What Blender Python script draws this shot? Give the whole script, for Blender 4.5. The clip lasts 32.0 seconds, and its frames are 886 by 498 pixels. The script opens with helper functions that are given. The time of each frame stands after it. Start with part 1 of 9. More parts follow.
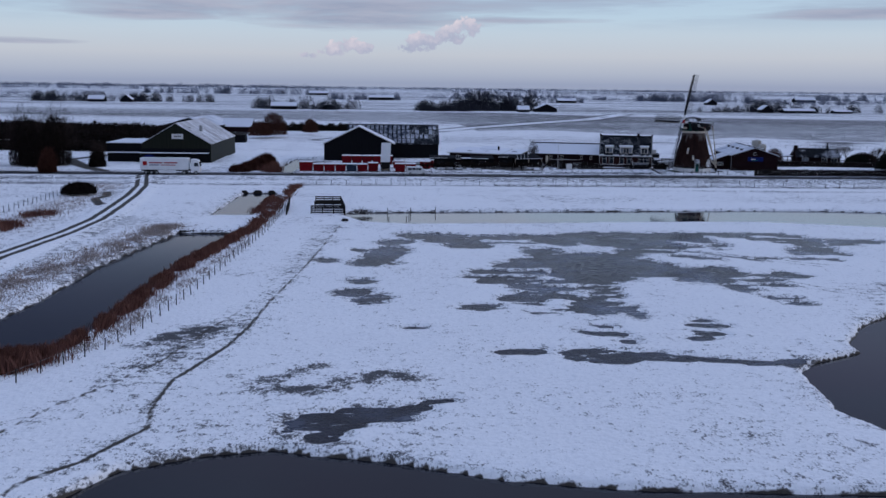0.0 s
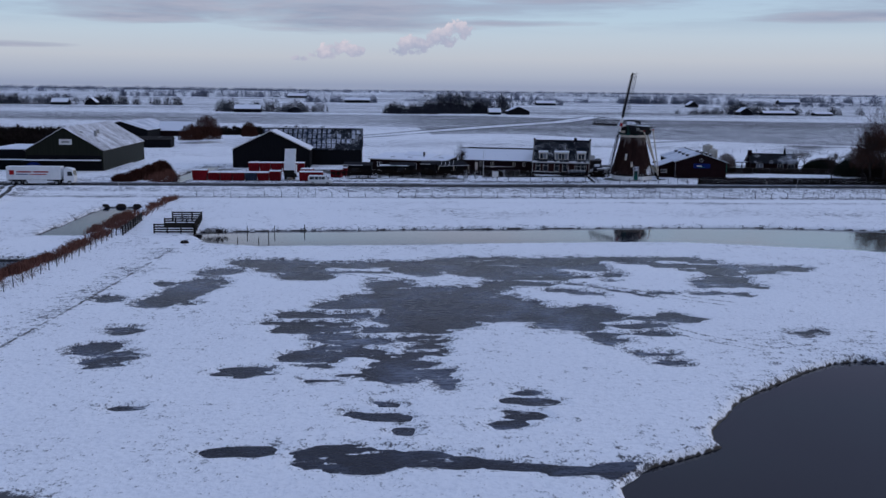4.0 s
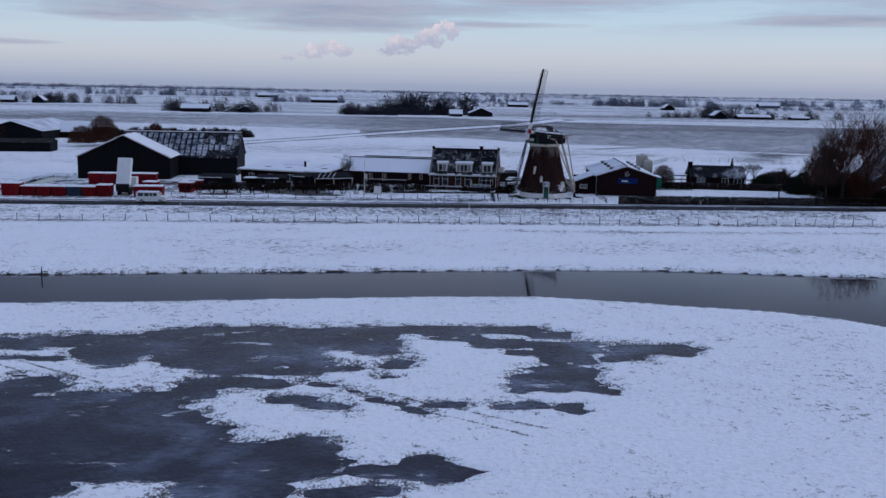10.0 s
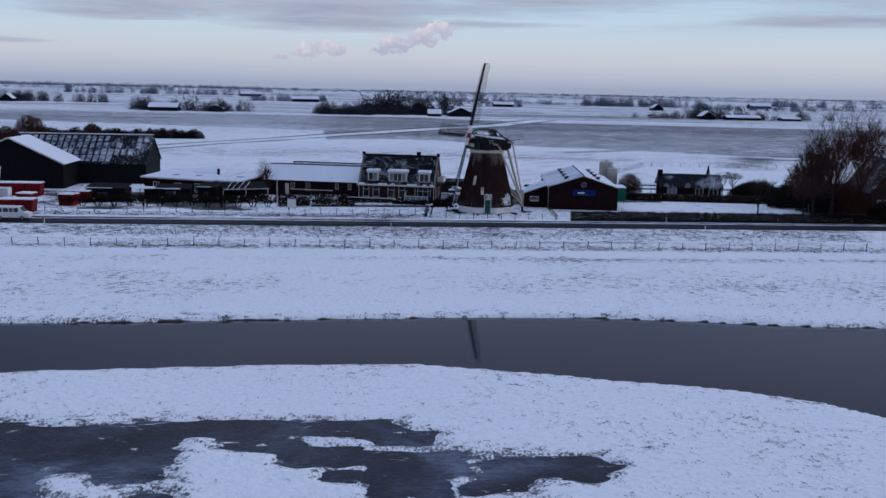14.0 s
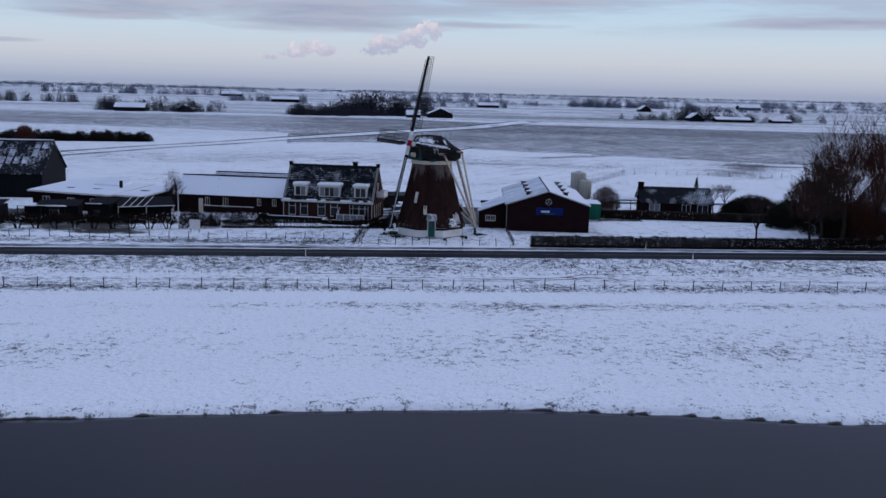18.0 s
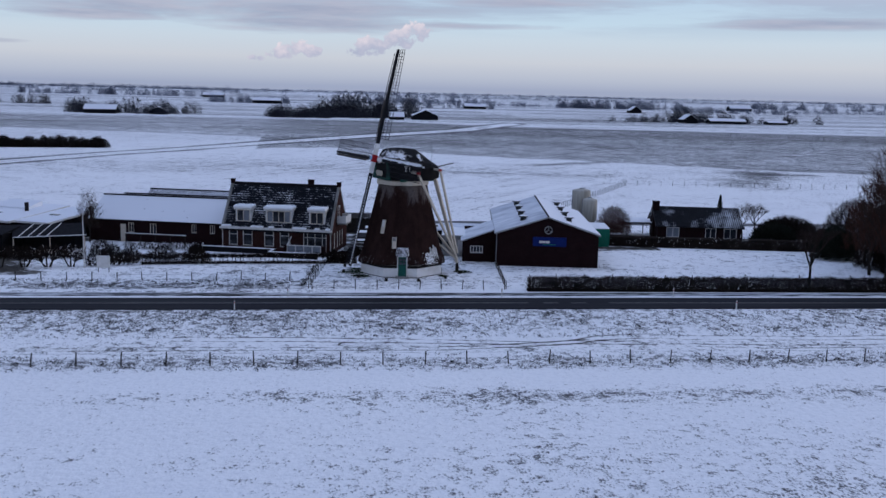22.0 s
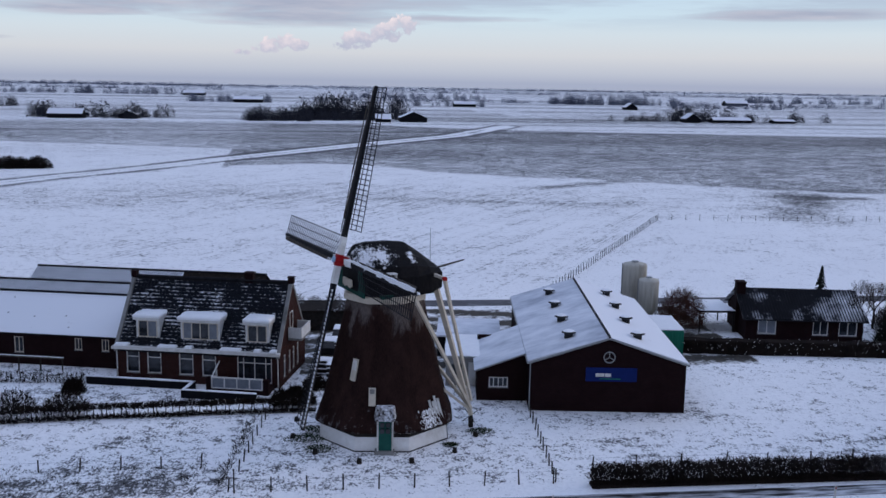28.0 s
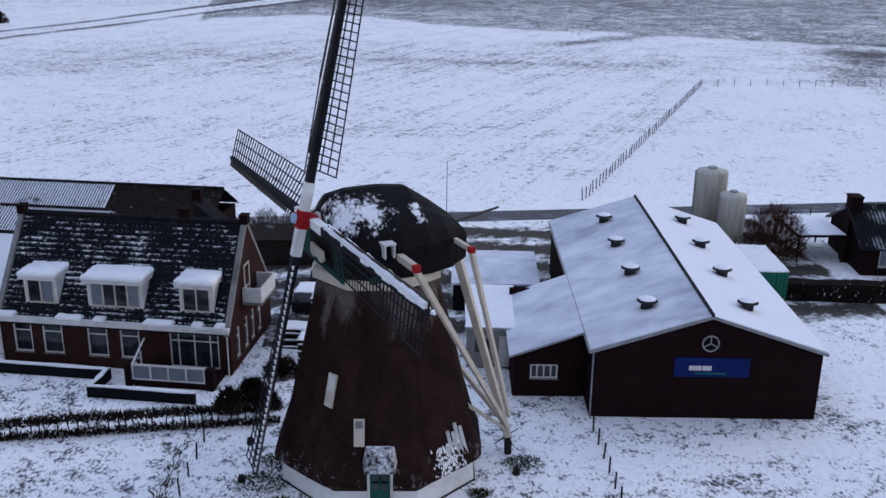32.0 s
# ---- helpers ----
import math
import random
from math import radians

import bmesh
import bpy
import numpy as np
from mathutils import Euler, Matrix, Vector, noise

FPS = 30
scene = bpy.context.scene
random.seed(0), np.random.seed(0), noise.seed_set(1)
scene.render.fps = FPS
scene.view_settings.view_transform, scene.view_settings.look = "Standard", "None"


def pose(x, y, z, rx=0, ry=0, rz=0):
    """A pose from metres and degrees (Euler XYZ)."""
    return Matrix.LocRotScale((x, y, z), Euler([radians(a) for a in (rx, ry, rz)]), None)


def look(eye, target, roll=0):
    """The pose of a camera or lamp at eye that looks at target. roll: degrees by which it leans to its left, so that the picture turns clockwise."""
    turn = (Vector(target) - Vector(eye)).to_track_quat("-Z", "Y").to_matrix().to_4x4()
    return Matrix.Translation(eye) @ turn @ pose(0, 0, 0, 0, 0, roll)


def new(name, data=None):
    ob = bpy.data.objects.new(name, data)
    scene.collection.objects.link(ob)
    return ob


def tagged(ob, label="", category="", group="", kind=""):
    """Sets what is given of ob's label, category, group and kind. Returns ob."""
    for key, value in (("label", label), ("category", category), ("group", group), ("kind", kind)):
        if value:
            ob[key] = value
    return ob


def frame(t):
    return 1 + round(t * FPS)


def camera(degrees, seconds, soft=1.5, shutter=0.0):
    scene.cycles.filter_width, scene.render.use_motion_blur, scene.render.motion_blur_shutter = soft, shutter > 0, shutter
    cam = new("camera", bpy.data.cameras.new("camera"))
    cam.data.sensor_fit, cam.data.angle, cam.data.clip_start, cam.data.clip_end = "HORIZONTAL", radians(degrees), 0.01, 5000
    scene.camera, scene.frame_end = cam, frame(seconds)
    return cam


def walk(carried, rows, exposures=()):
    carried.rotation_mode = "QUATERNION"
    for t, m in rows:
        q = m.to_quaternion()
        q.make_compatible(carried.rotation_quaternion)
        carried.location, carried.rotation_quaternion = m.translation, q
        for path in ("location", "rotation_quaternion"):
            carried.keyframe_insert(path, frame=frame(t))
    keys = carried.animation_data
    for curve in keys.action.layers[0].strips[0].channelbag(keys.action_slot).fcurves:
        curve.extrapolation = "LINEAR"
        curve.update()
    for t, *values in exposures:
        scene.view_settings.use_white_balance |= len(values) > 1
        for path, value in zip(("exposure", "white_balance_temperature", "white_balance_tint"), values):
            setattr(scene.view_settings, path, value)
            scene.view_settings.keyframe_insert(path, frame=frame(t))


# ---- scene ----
cam = camera(49.1, 32.0, soft=1.5)
METRES, EYE, TILT, LEAN, TURN = 239.4, 23.3, 0.0, 0.0, -3.4
ROWS = [
    (0.0, 0.0, 0.0, 0.0, 0.12, -9.7, -0.7),
    (0.5, 0.0079, 0.0133, -0.0, 0.08, -9.64, -0.65),
    (1.0, 0.017, 0.0263, -0.0004, 0.04, -9.59, -0.61),
    (1.5, 0.0271, 0.0389, -0.0008, -0.03, -9.56, -0.51),
    (2.0, 0.0376, 0.0516, -0.0012, -0.1, -9.55, -0.46),
    (2.5, 0.0482, 0.0644, -0.0017, -0.17, -9.56, -0.48),
    (3.0, 0.0588, 0.0774, -0.0021, -0.23, -9.55, -0.5),
    (3.5, 0.0692, 0.0905, -0.0024, -0.3, -9.54, -0.55),
    (5.5, 0.108, 0.1446, -0.0027, -0.59, -9.49, -0.82),
    (6.0, 0.1137, 0.1541, -0.0026, -0.66, -9.51, -0.82),
    (6.5, 0.1246, 0.1729, -0.0029, -0.74, -9.46, -0.92),
    (7.0, 0.1326, 0.187, -0.003, -0.81, -9.44, -0.99),
    (7.5, 0.1405, 0.2012, -0.0032, -0.87, -9.44, -1.02),
    (8.0, 0.1485, 0.2154, -0.0033, -0.92, -9.46, -1.0),
    (8.5, 0.1564, 0.2296, -0.0035, -0.97, -9.46, -1.03),
    (9.0, 0.1642, 0.2439, -0.0035, -1.01, -9.46, -1.05),
    (9.5, 0.1719, 0.2583, -0.0037, -1.06, -9.46, -1.07),
    (10.0, 0.1792, 0.2728, -0.0037, -1.11, -9.47, -1.09),
    (10.5, 0.1864, 0.2873, -0.0037, -1.16, -9.48, -1.12),
    (11.0, 0.1934, 0.3018, -0.0039, -1.21, -9.49, -1.13),
    (11.5, 0.2002, 0.3164, -0.004, -1.25, -9.49, -1.14),
    (12.0, 0.2069, 0.3311, -0.0042, -1.3, -9.5, -1.15),
    (12.5, 0.2134, 0.3455, -0.0043, -1.33, -9.5, -1.17),
    (13.0, 0.2197, 0.3601, -0.0045, -1.38, -9.49, -1.19),
    (13.5, 0.2257, 0.3746, -0.0047, -1.44, -9.49, -1.21),
    (14.0, 0.2314, 0.3894, -0.0048, -1.49, -9.49, -1.25),
    (14.5, 0.2369, 0.4041, -0.0048, -1.54, -9.5, -1.26),
    (16.5, 0.2564, 0.465, -0.0058, -1.79, -9.47, -1.41),
    (17.0, 0.2607, 0.48, -0.0058, -1.88, -9.45, -1.43),
    (17.5, 0.2644, 0.4948, -0.0057, -1.98, -9.45, -1.42),
    (18.0, 0.2676, 0.5101, -0.0057, -2.1, -9.44, -1.41),
    (18.5, 0.2702, 0.5251, -0.0056, -2.22, -9.42, -1.42),
    (19.0, 0.2721, 0.5402, -0.0055, -2.33, -9.39, -1.39),
    (19.5, 0.2739, 0.5553, -0.0054, -2.42, -9.36, -1.38),
    (20.0, 0.2752, 0.5706, -0.0055, -2.52, -9.35, -1.39),
    (20.5, 0.2763, 0.5856, -0.0054, -2.62, -9.34, -1.41),
    (21.0, 0.2772, 0.6009, -0.0053, -2.71, -9.34, -1.39),
    (21.5, 0.278, 0.616, -0.0053, -2.79, -9.35, -1.38),
    (22.0, 0.2786, 0.6312, -0.0053, -2.86, -9.38, -1.38),
    (22.5, 0.2792, 0.6463, -0.0053, -2.92, -9.4, -1.37),
    (23.0, 0.2796, 0.6616, -0.0052, -2.99, -9.41, -1.37),
    (23.5, 0.2799, 0.6768, -0.0053, -3.05, -9.41, -1.38),
    (24.0, 0.2802, 0.6921, -0.0053, -3.1, -9.42, -1.37),
    (24.5, 0.2804, 0.7071, -0.005, -3.15, -9.43, -1.35),
    (25.0, 0.2806, 0.7226, -0.0033, -3.2, -9.46, -1.33),
    (25.5, 0.2808, 0.7377, 0.0, -3.24, -9.49, -1.29),
    (26.0, 0.281, 0.7531, 0.0047, -3.3, -9.5, -1.24),
    (26.5, 0.2813, 0.7686, 0.0096, -3.36, -9.51, -1.2),
    (28.5, 0.2824, 0.827, 0.0146, -3.66, -10.07, -0.92),
    (29.0, 0.2829, 0.8422, 0.0145, -3.69, -10.68, -0.88),
    (29.5, 0.2833, 0.8579, 0.0146, -3.74, -12.1, -0.86),
    (30.0, 0.2836, 0.8739, 0.0145, -3.78, -14.24, -0.84),
    (30.5, 0.2839, 0.8898, 0.0145, -3.79, -16.44, -0.8),
    (31.0, 0.2841, 0.9053, 0.0149, -3.78, -18.28, -0.77),
    (31.5, 0.2843, 0.9175, 0.0153, -3.74, -18.85, -0.73),
    (32.0, 0.2847, 0.926, 0.0152, -3.57, -18.81, -0.67),
]
walk(cam, [(t, pose(0, 0, EYE, TILT, LEAN, TURN) @ pose(METRES * x, METRES * y, METRES * z, 90 + pitch, roll, yaw)) for t, x, y, z, yaw, pitch, roll in ROWS],
     exposures=[(0.0, -0.05, 6580, 11), (3.0, -0.11, 6560, 11), (6.0, -0.07, 6550, 11), (9.5, -0.02, 6580, 11), (13.0, 0.0, 6610, 11), (19.0, 0.06, 6630, 11), (24.5, 0.14, 6780, 11), (26.5, 0.24, 6930, 11), (28.5, 0.19, 6980, 11), (29.2, 0.20, 7010, 11), (30.0, 0.36, 7080, 11), (32.0, 0.50, 7280, 11)])

# ---- world, sun ----
SUN_AZ, SUN_EL = 75.0, 9.0        # degrees clockwise from +y, degrees up
world = bpy.data.worlds.new("winter_sky")
scene.world = world
world.use_nodes = True


def node(tree, kind, **sets):
    n = tree.nodes.new(kind)
    for key, value in sets.items():
        n.inputs[key.replace("_", " ")].default_value = value
    return n


def ramp(tree, fac, stops):
    n = tree.nodes.new("ShaderNodeValToRGB")
    e = n.color_ramp.elements
    while len(e) < len(stops):
        e.new(0.5)
    for k, (p, c) in enumerate(stops):
        e[k].position, e[k].color = p, (*c, 1) if len(c) == 3 else c
    tree.links.new(fac, n.inputs["Fac"])
    return n.outputs["Color"]


def math_node(tree, op, a, b=None, clamp=False):
    n = tree.nodes.new("ShaderNodeMath")
    n.operation, n.use_clamp = op, clamp
    for k, v in enumerate((a, b)):
        if v is None:
            continue
        if isinstance(v, (int, float)):
            n.inputs[k].default_value = v
        else:
            tree.links.new(v, n.inputs[k])
    return n.outputs[0]


def mix_col(tree, fac, a, b):
    n = tree.nodes.new("ShaderNodeMix")
    n.data_type = "RGBA"
    for key, v in (("Factor", fac), ("A", a), ("B", b)):
        sock = [s for s in n.inputs if s.name == key and s.type == ("VALUE" if key == "Factor" else "RGBA")][0]
        if isinstance(v, (int, float)):
            sock.default_value = v
        elif isinstance(v, tuple):
            sock.default_value = (*v, 1)
        else:
            tree.links.new(v, sock)
    return [s for s in n.outputs if s.type == "RGBA"][0]


def grey(v):
    return (v, v, v)


def build_sky(t):
    t.nodes.clear()
    out = t.nodes.new("ShaderNodeOutputWorld")
    bg = t.nodes.new("ShaderNodeBackground")
    sky = t.nodes.new("ShaderNodeTexSky")
    sky.sky_type, sky.sun_disc = "NISHITA", False
    sky.sun_elevation, sky.sun_rotation = radians(SUN_EL), radians(SUN_AZ)
    co = t.nodes.new("ShaderNodeTexCoord").outputs["Generated"]
    sep = t.nodes.new("ShaderNodeSeparateXYZ")
    t.links.new(co, sep.inputs[0])
    z = math_node(t, "MAXIMUM", sep.outputs["Z"], 0.0)
    # flat cloud deck seen in perspective
    down = math_node(t, "ADD", z, 0.035)
    comb = t.nodes.new("ShaderNodeCombineXYZ")
    t.links.new(math_node(t, "DIVIDE", sep.outputs["X"], down), comb.inputs[0])
    t.links.new(math_node(t, "DIVIDE", sep.outputs["Y"], down), comb.inputs[1])
    n1 = node(t, "ShaderNodeTexNoise", Scale=0.32, Detail=7.0, Roughness=0.58, Distortion=0.4)
    t.links.new(comb.outputs[0], n1.inputs["Vector"])
    n2 = node(t, "ShaderNodeTexNoise", Scale=1.1, Detail=5.0, Roughness=0.6)
    t.links.new(comb.outputs[0], n2.inputs["Vector"])
    deck = math_node(t, "ADD", math_node(t, "MULTIPLY", n1.outputs[0], 0.75), math_node(t, "MULTIPLY", n2.outputs[0], 0.25))
    high = ramp(t, z, [(0.05, grey(0.0)), (0.10, grey(1.0))])
    cover = math_node(t, "MULTIPLY", ramp(t, deck, [(0.45, grey(0)), (0.55, grey(1))]), high)
    # low clear sky: lavender at the horizon, pale rose above it, pale blue higher
    low = ramp(t, z, [(0.0, (0.32, 0.38, 0.54)), (0.010, (0.425, 0.485, 0.615)), (0.028, (0.55, 0.60, 0.685)), (0.048, (0.545, 0.65, 0.76)), (0.066, (0.505, 0.665, 0.81)), (0.09, (0.455, 0.615, 0.79)), (0.120, (0.53, 0.69, 0.93)), (0.150, (0.62, 0.84, 1.14)), (0.172, (0.36, 0.48, 0.70)), (0.21, (0.18, 0.24, 0.39)), (0.40, (0.25, 0.32, 0.50)), (0.62, (0.40, 0.56, 0.95))])
    nish = t.nodes.new("ShaderNodeVectorMath")
    nish.operation = "SCALE"
    nish.inputs["Scale"].default_value = 0.10
    t.links.new(sky.outputs[0], nish.inputs[0])
    clear = mix_col(t, 0.97, nish.outputs[0], low)
    deck_tone = ramp(t, z, [(0.08, (0.32, 0.38, 0.53)), (0.12, (0.60, 0.60, 0.74)), (0.15, (0.76, 0.73, 0.90)), (0.172, (0.36, 0.42, 0.61)), (0.22, (0.26, 0.31, 0.47)), (0.30, (0.20, 0.22, 0.38)), (0.48, (0.28, 0.32, 0.48))])
    thin = ramp(t, z, [(0.10, grey(0.85)), (0.125, grey(0.5)), (0.165, grey(0.5)), (0.2, grey(0.85))])
    clouded = mix_col(t, math_node(t, "MULTIPLY", cover, thin), clear, deck_tone)
    # a long grey bank and thin bars of cloud above the horizon
    az = math_node(t, "ARCTAN2", sep.outputs["X"], sep.outputs["Y"])
    wisp = math_node(t, "MULTIPLY", math_node(t, "SUBTRACT", deck, 0.5), 4.5)
    banks = None
    for a0, e0, ra, re in CLOUD_BANKS:
        dx = math_node(t, "DIVIDE", math_node(t, "SUBTRACT", az, radians(a0)), radians(ra))
        dz = math_node(t, "DIVIDE", math_node(t, "SUBTRACT", z, radians(e0)), radians(re))
        m = math_node(t, "SUBTRACT", 1.0, math_node(t, "ADD", math_node(t, "MULTIPLY", dx, dx), math_node(t, "MULTIPLY", dz, dz)))
        banks = m if banks is None else math_node(t, "MAXIMUM", banks, m)
    bank = ramp(t, math_node(t, "ADD", banks, wisp), [(0.0, grey(0)), (1.5, grey(0.85))])
    clouded = mix_col(t, bank, clouded, ramp(t, n2.outputs[0], [(0.35, (0.29, 0.335, 0.475)), (0.65, (0.43, 0.455, 0.575))]))
    # two heaped clouds standing over the far fields
    warp = node(t, "ShaderNodeTexNoise", Scale=75.0, Detail=7.0, Roughness=0.62)
    t.links.new(co, warp.inputs["Vector"])
    wob = math_node(t, "MULTIPLY", math_node(t, "SUBTRACT", warp.outputs[0], 0.5), 5.5)
    heaps = None
    for a0, e0, ra, re in CLOUD_HEAPS:
        dx = math_node(t, "DIVIDE", math_node(t, "SUBTRACT", az, radians(a0)), radians(ra))
        dz = math_node(t, "DIVIDE", math_node(t, "SUBTRACT", z, radians(e0)), radians(re))
        d = math_node(t, "ADD", math_node(t, "MULTIPLY", dx, dx), math_node(t, "MULTIPLY", dz, dz))
        m = math_node(t, "SUBTRACT", 1.0, d)
        heaps = m if heaps is None else math_node(t, "MAXIMUM", heaps, m)
    heap = ramp(t, math_node(t, "ADD", heaps, wob), [(0.0, grey(0)), (0.5, grey(1))])
    lift = math_node(t, "SUBTRACT", z, math_node(t, "ADD", math_node(t, "MULTIPLY", az, 0.16), 0.024))
    heap_tone = ramp(t, math_node(t, "ADD", math_node(t, "MULTIPLY", lift, 14.0), math_node(t, "MULTIPLY", warp.outputs[0], 0.8)), [(0.30, (0.33, 0.39, 0.55)), (0.55, (0.44, 0.47, 0.61)), (0.88, (0.76, 0.70, 0.77))])
    # an unseen duller cloud bank added high in the west, to darken the ditch reflections
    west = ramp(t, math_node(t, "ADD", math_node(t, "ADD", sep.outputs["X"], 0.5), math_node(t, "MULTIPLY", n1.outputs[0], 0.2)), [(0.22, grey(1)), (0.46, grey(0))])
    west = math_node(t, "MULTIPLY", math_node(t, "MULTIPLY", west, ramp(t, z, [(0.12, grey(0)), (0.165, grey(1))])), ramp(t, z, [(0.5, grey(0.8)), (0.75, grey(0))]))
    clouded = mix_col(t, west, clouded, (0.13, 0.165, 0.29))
    final = mix_col(t, math_node(t, "MULTIPLY", heap, 0.92), clouded, heap_tone)
    t.links.new(final, bg.inputs["Color"])
    bg.inputs["Strength"].default_value = SKY_STRENGTH
    t.links.new(bg.outputs[0], out.inputs["Surface"])


SKY_STRENGTH = 1.0
CLOUD_BANKS = [(-6.0, 4.3, 13.5, 1.05), (-1.0, 3.5, 9.0, 0.6), (-13.0, 3.6, 5.0, 0.4), (-21.0, 4.7, 6.0, 0.35), (8.0, 3.6, 6.0, 0.24), (13.0, 5.0, 9.0, 0.4), (27.0, 3.9, 7.0, 0.34), (-20.0, 2.0, 4.0, 0.22)]
# azimuth, elevation, half width, half height in degrees
CLOUD_HEAPS = [(4.75, 3.2, 1.1, 0.55), (3.6, 2.75, 1.1, 0.5), (2.1, 2.35, 1.1, 0.5), (1.2, 2.0, 0.6, 0.3), (-2.35, 2.15, 0.9, 0.5), (-3.2, 1.8, 0.9, 0.35), (-1.4, 1.95, 0.8, 0.35), (-4.5, 1.5, 0.5, 0.2)]
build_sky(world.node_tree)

sun = new("sun", bpy.data.lights.new("sun", "SUN"))
sun.data.energy, sun.data.angle, sun.data.color = 0.62, radians(25), (1.0, 0.92, 0.90)
a, e = radians(SUN_AZ), radians(SUN_EL + 6)
sun.matrix_world = look((math.sin(a) * math.cos(e), math.cos(a) * math.cos(e), math.sin(e)), (0, 0, 0))

# ---- materials ----
def shader(name):
    m = bpy.data.materials.new(name)
    m.use_nodes = True
    t = m.node_tree
    b = t.nodes["Principled BSDF"]
    b.inputs["Specular IOR Level"].default_value = 0.05
    return m, t, b


def place(t, sx=1.0, sy=1.0, sz=1.0, local=False):
    """Coordinates in metres, stretched."""
    src = t.nodes.new("ShaderNodeTexCoord").outputs["Object"] if local else t.nodes.new("ShaderNodeNewGeometry").outputs["Position"]
    mp = t.nodes.new("ShaderNodeMapping")
    mp.inputs["Scale"].default_value = (sx, sy, sz)
    t.links.new(src, mp.inputs["Vector"])
    return mp.outputs[0]


def noise_tex(t, vec, scale, detail=4.0, rough=0.55, distort=0.0):
    n = node(t, "ShaderNodeTexNoise", Scale=scale, Detail=detail, Roughness=rough, Distortion=distort)
    t.links.new(vec, n.inputs["Vector"])
    return n.outputs[0]


def bump(t, b, height, strength=0.3, dist=0.05):
    n = node(t, "ShaderNodeBump", Strength=strength, Distance=dist)
    t.links.new(height, n.inputs["Height"])
    t.links.new(n.outputs[0], b.inputs["Normal"])


def plain(name, c0, c1, scale=3.0, rough=0.6, metal=0.0, bumpy=0.2, stretch=(1, 1, 1), fine=40.0, vary=0.0, dirt=None):
    """Two-tone surface with coarse stains and fine grain."""
    m, t, b = shader(name)
    v = place(t, *stretch, local=True)
    big = noise_tex(t, v, scale, 5.0, 0.6, 0.3)
    small = noise_tex(t, v, fine, 3.0, 0.6)
    f = math_node(t, "ADD", math_node(t, "MULTIPLY", big, 0.7), math_node(t, "MULTIPLY", small, 0.3))
    col = ramp(t, f, [(0.33, c0), (0.67, c1)])
    if dirt:
        col = mix_col(t, ramp(t, noise_tex(t, v, scale * 0.37, 6.0, 0.65), [(0.52, grey(0)), (0.7, grey(0.8))]), col, dirt)
    if vary:
        oi = t.nodes.new("ShaderNodeObjectInfo")
        hsv = t.nodes.new("ShaderNodeHueSaturation")
        t.links.new(math_node(t, "ADD", math_node(t, "MULTIPLY", oi.outputs["Random"], vary), 1 - vary / 2), hsv.inputs["Value"])
        t.links.new(col, hsv.inputs["Color"])
        col = hsv.outputs[0]
    t.links.new(col, b.inputs["Base Color"])
    b.inputs["Roughness"].default_value, b.inputs["Metallic"].default_value = rough, metal
    if bumpy:
        bump(t, b, f, bumpy, 0.02)
    return m


def brick(name, c0, c1, mortar, rough=0.9):
    m, t, b = shader(name)
    co = t.nodes.new("ShaderNodeTexCoord").outputs["Object"]
    sep = t.nodes.new("ShaderNodeSeparateXYZ")
    t.links.new(co, sep.inputs[0])
    comb = t.nodes.new("ShaderNodeCombineXYZ")
    t.links.new(math_node(t, "ADD", sep.outputs["X"], sep.outputs["Y"]), comb.inputs[0])
    t.links.new(sep.outputs["Z"], comb.inputs[1])
    bt = node(t, "ShaderNodeTexBrick", Scale=1.0, Mortar_Size=0.006, Brick_Width=0.22, Row_Height=0.065, Color1=(*c0, 1), Color2=(*c1, 1), Mortar=(*mortar, 1))
    t.links.new(comb.outputs[0], bt.inputs["Vector"])
    st = noise_tex(t, co, 0.8, 6.0, 0.62, 0.4)
    col = mix_col(t, ramp(t, st, [(0.4, grey(0.0)), (0.72, grey(0.6))]), bt.outputs["Color"], tuple(0.45 * v for v in c0))
    t.links.new(col, b.inputs["Base Color"])
    b.inputs["Roughness"].default_value = rough
    bump(t, b, bt.outputs["Fac"], 0.25, 0.01)
    return m


def snowy(name, base, base2, cover, scale=2.5, stretch=(1, 1, 1), rough=0.55, fine=9.0, local=True, soft=0.055, rows=0.0):
    """A roof or other skin with thin wind-blown snow lying on it in patches. cover: 0 bare, 1 all snow."""
    m, t, b = shader(name)
    v = place(t, *stretch, local=local)
    big = noise_tex(t, v, scale * 0.35, 5.0, 0.6, 0.5)
    small = noise_tex(t, v, fine, 4.0, 0.65)
    f = math_node(t, "ADD", math_node(t, "MULTIPLY", big, 0.5), math_node(t, "MULTIPLY", small, 0.5))
    thr = 0.72 - 0.44 * cover
    if rows:
        sp = t.nodes.new("ShaderNodeSeparateXYZ")
        t.links.new(t.nodes.new("ShaderNodeNewGeometry").outputs["Position"], sp.inputs[0])
        saw = math_node(t, "FRACT", math_node(t, "DIVIDE", sp.outputs["Z"], rows))
        f = math_node(t, "ADD", f, math_node(t, "MULTIPLY", math_node(t, "SUBTRACT", saw, 0.5), 0.16))
    mask = ramp(t, f, [(max(0, thr - soft), grey(0)), (min(1, thr + soft), grey(1))])
    body = ramp(t, small, [(0.35, base), (0.65, base2)])
    col = mix_col(t, mask, body, (0.80, 0.82, 0.86))
    t.links.new(col, b.inputs["Base Color"])
    r = math_node(t, "ADD", math_node(t, "MULTIPLY", mask, 0.35), rough)
    t.links.new(r, b.inputs["Roughness"])
    bump(t, b, f, 0.3, 0.03)
    return m


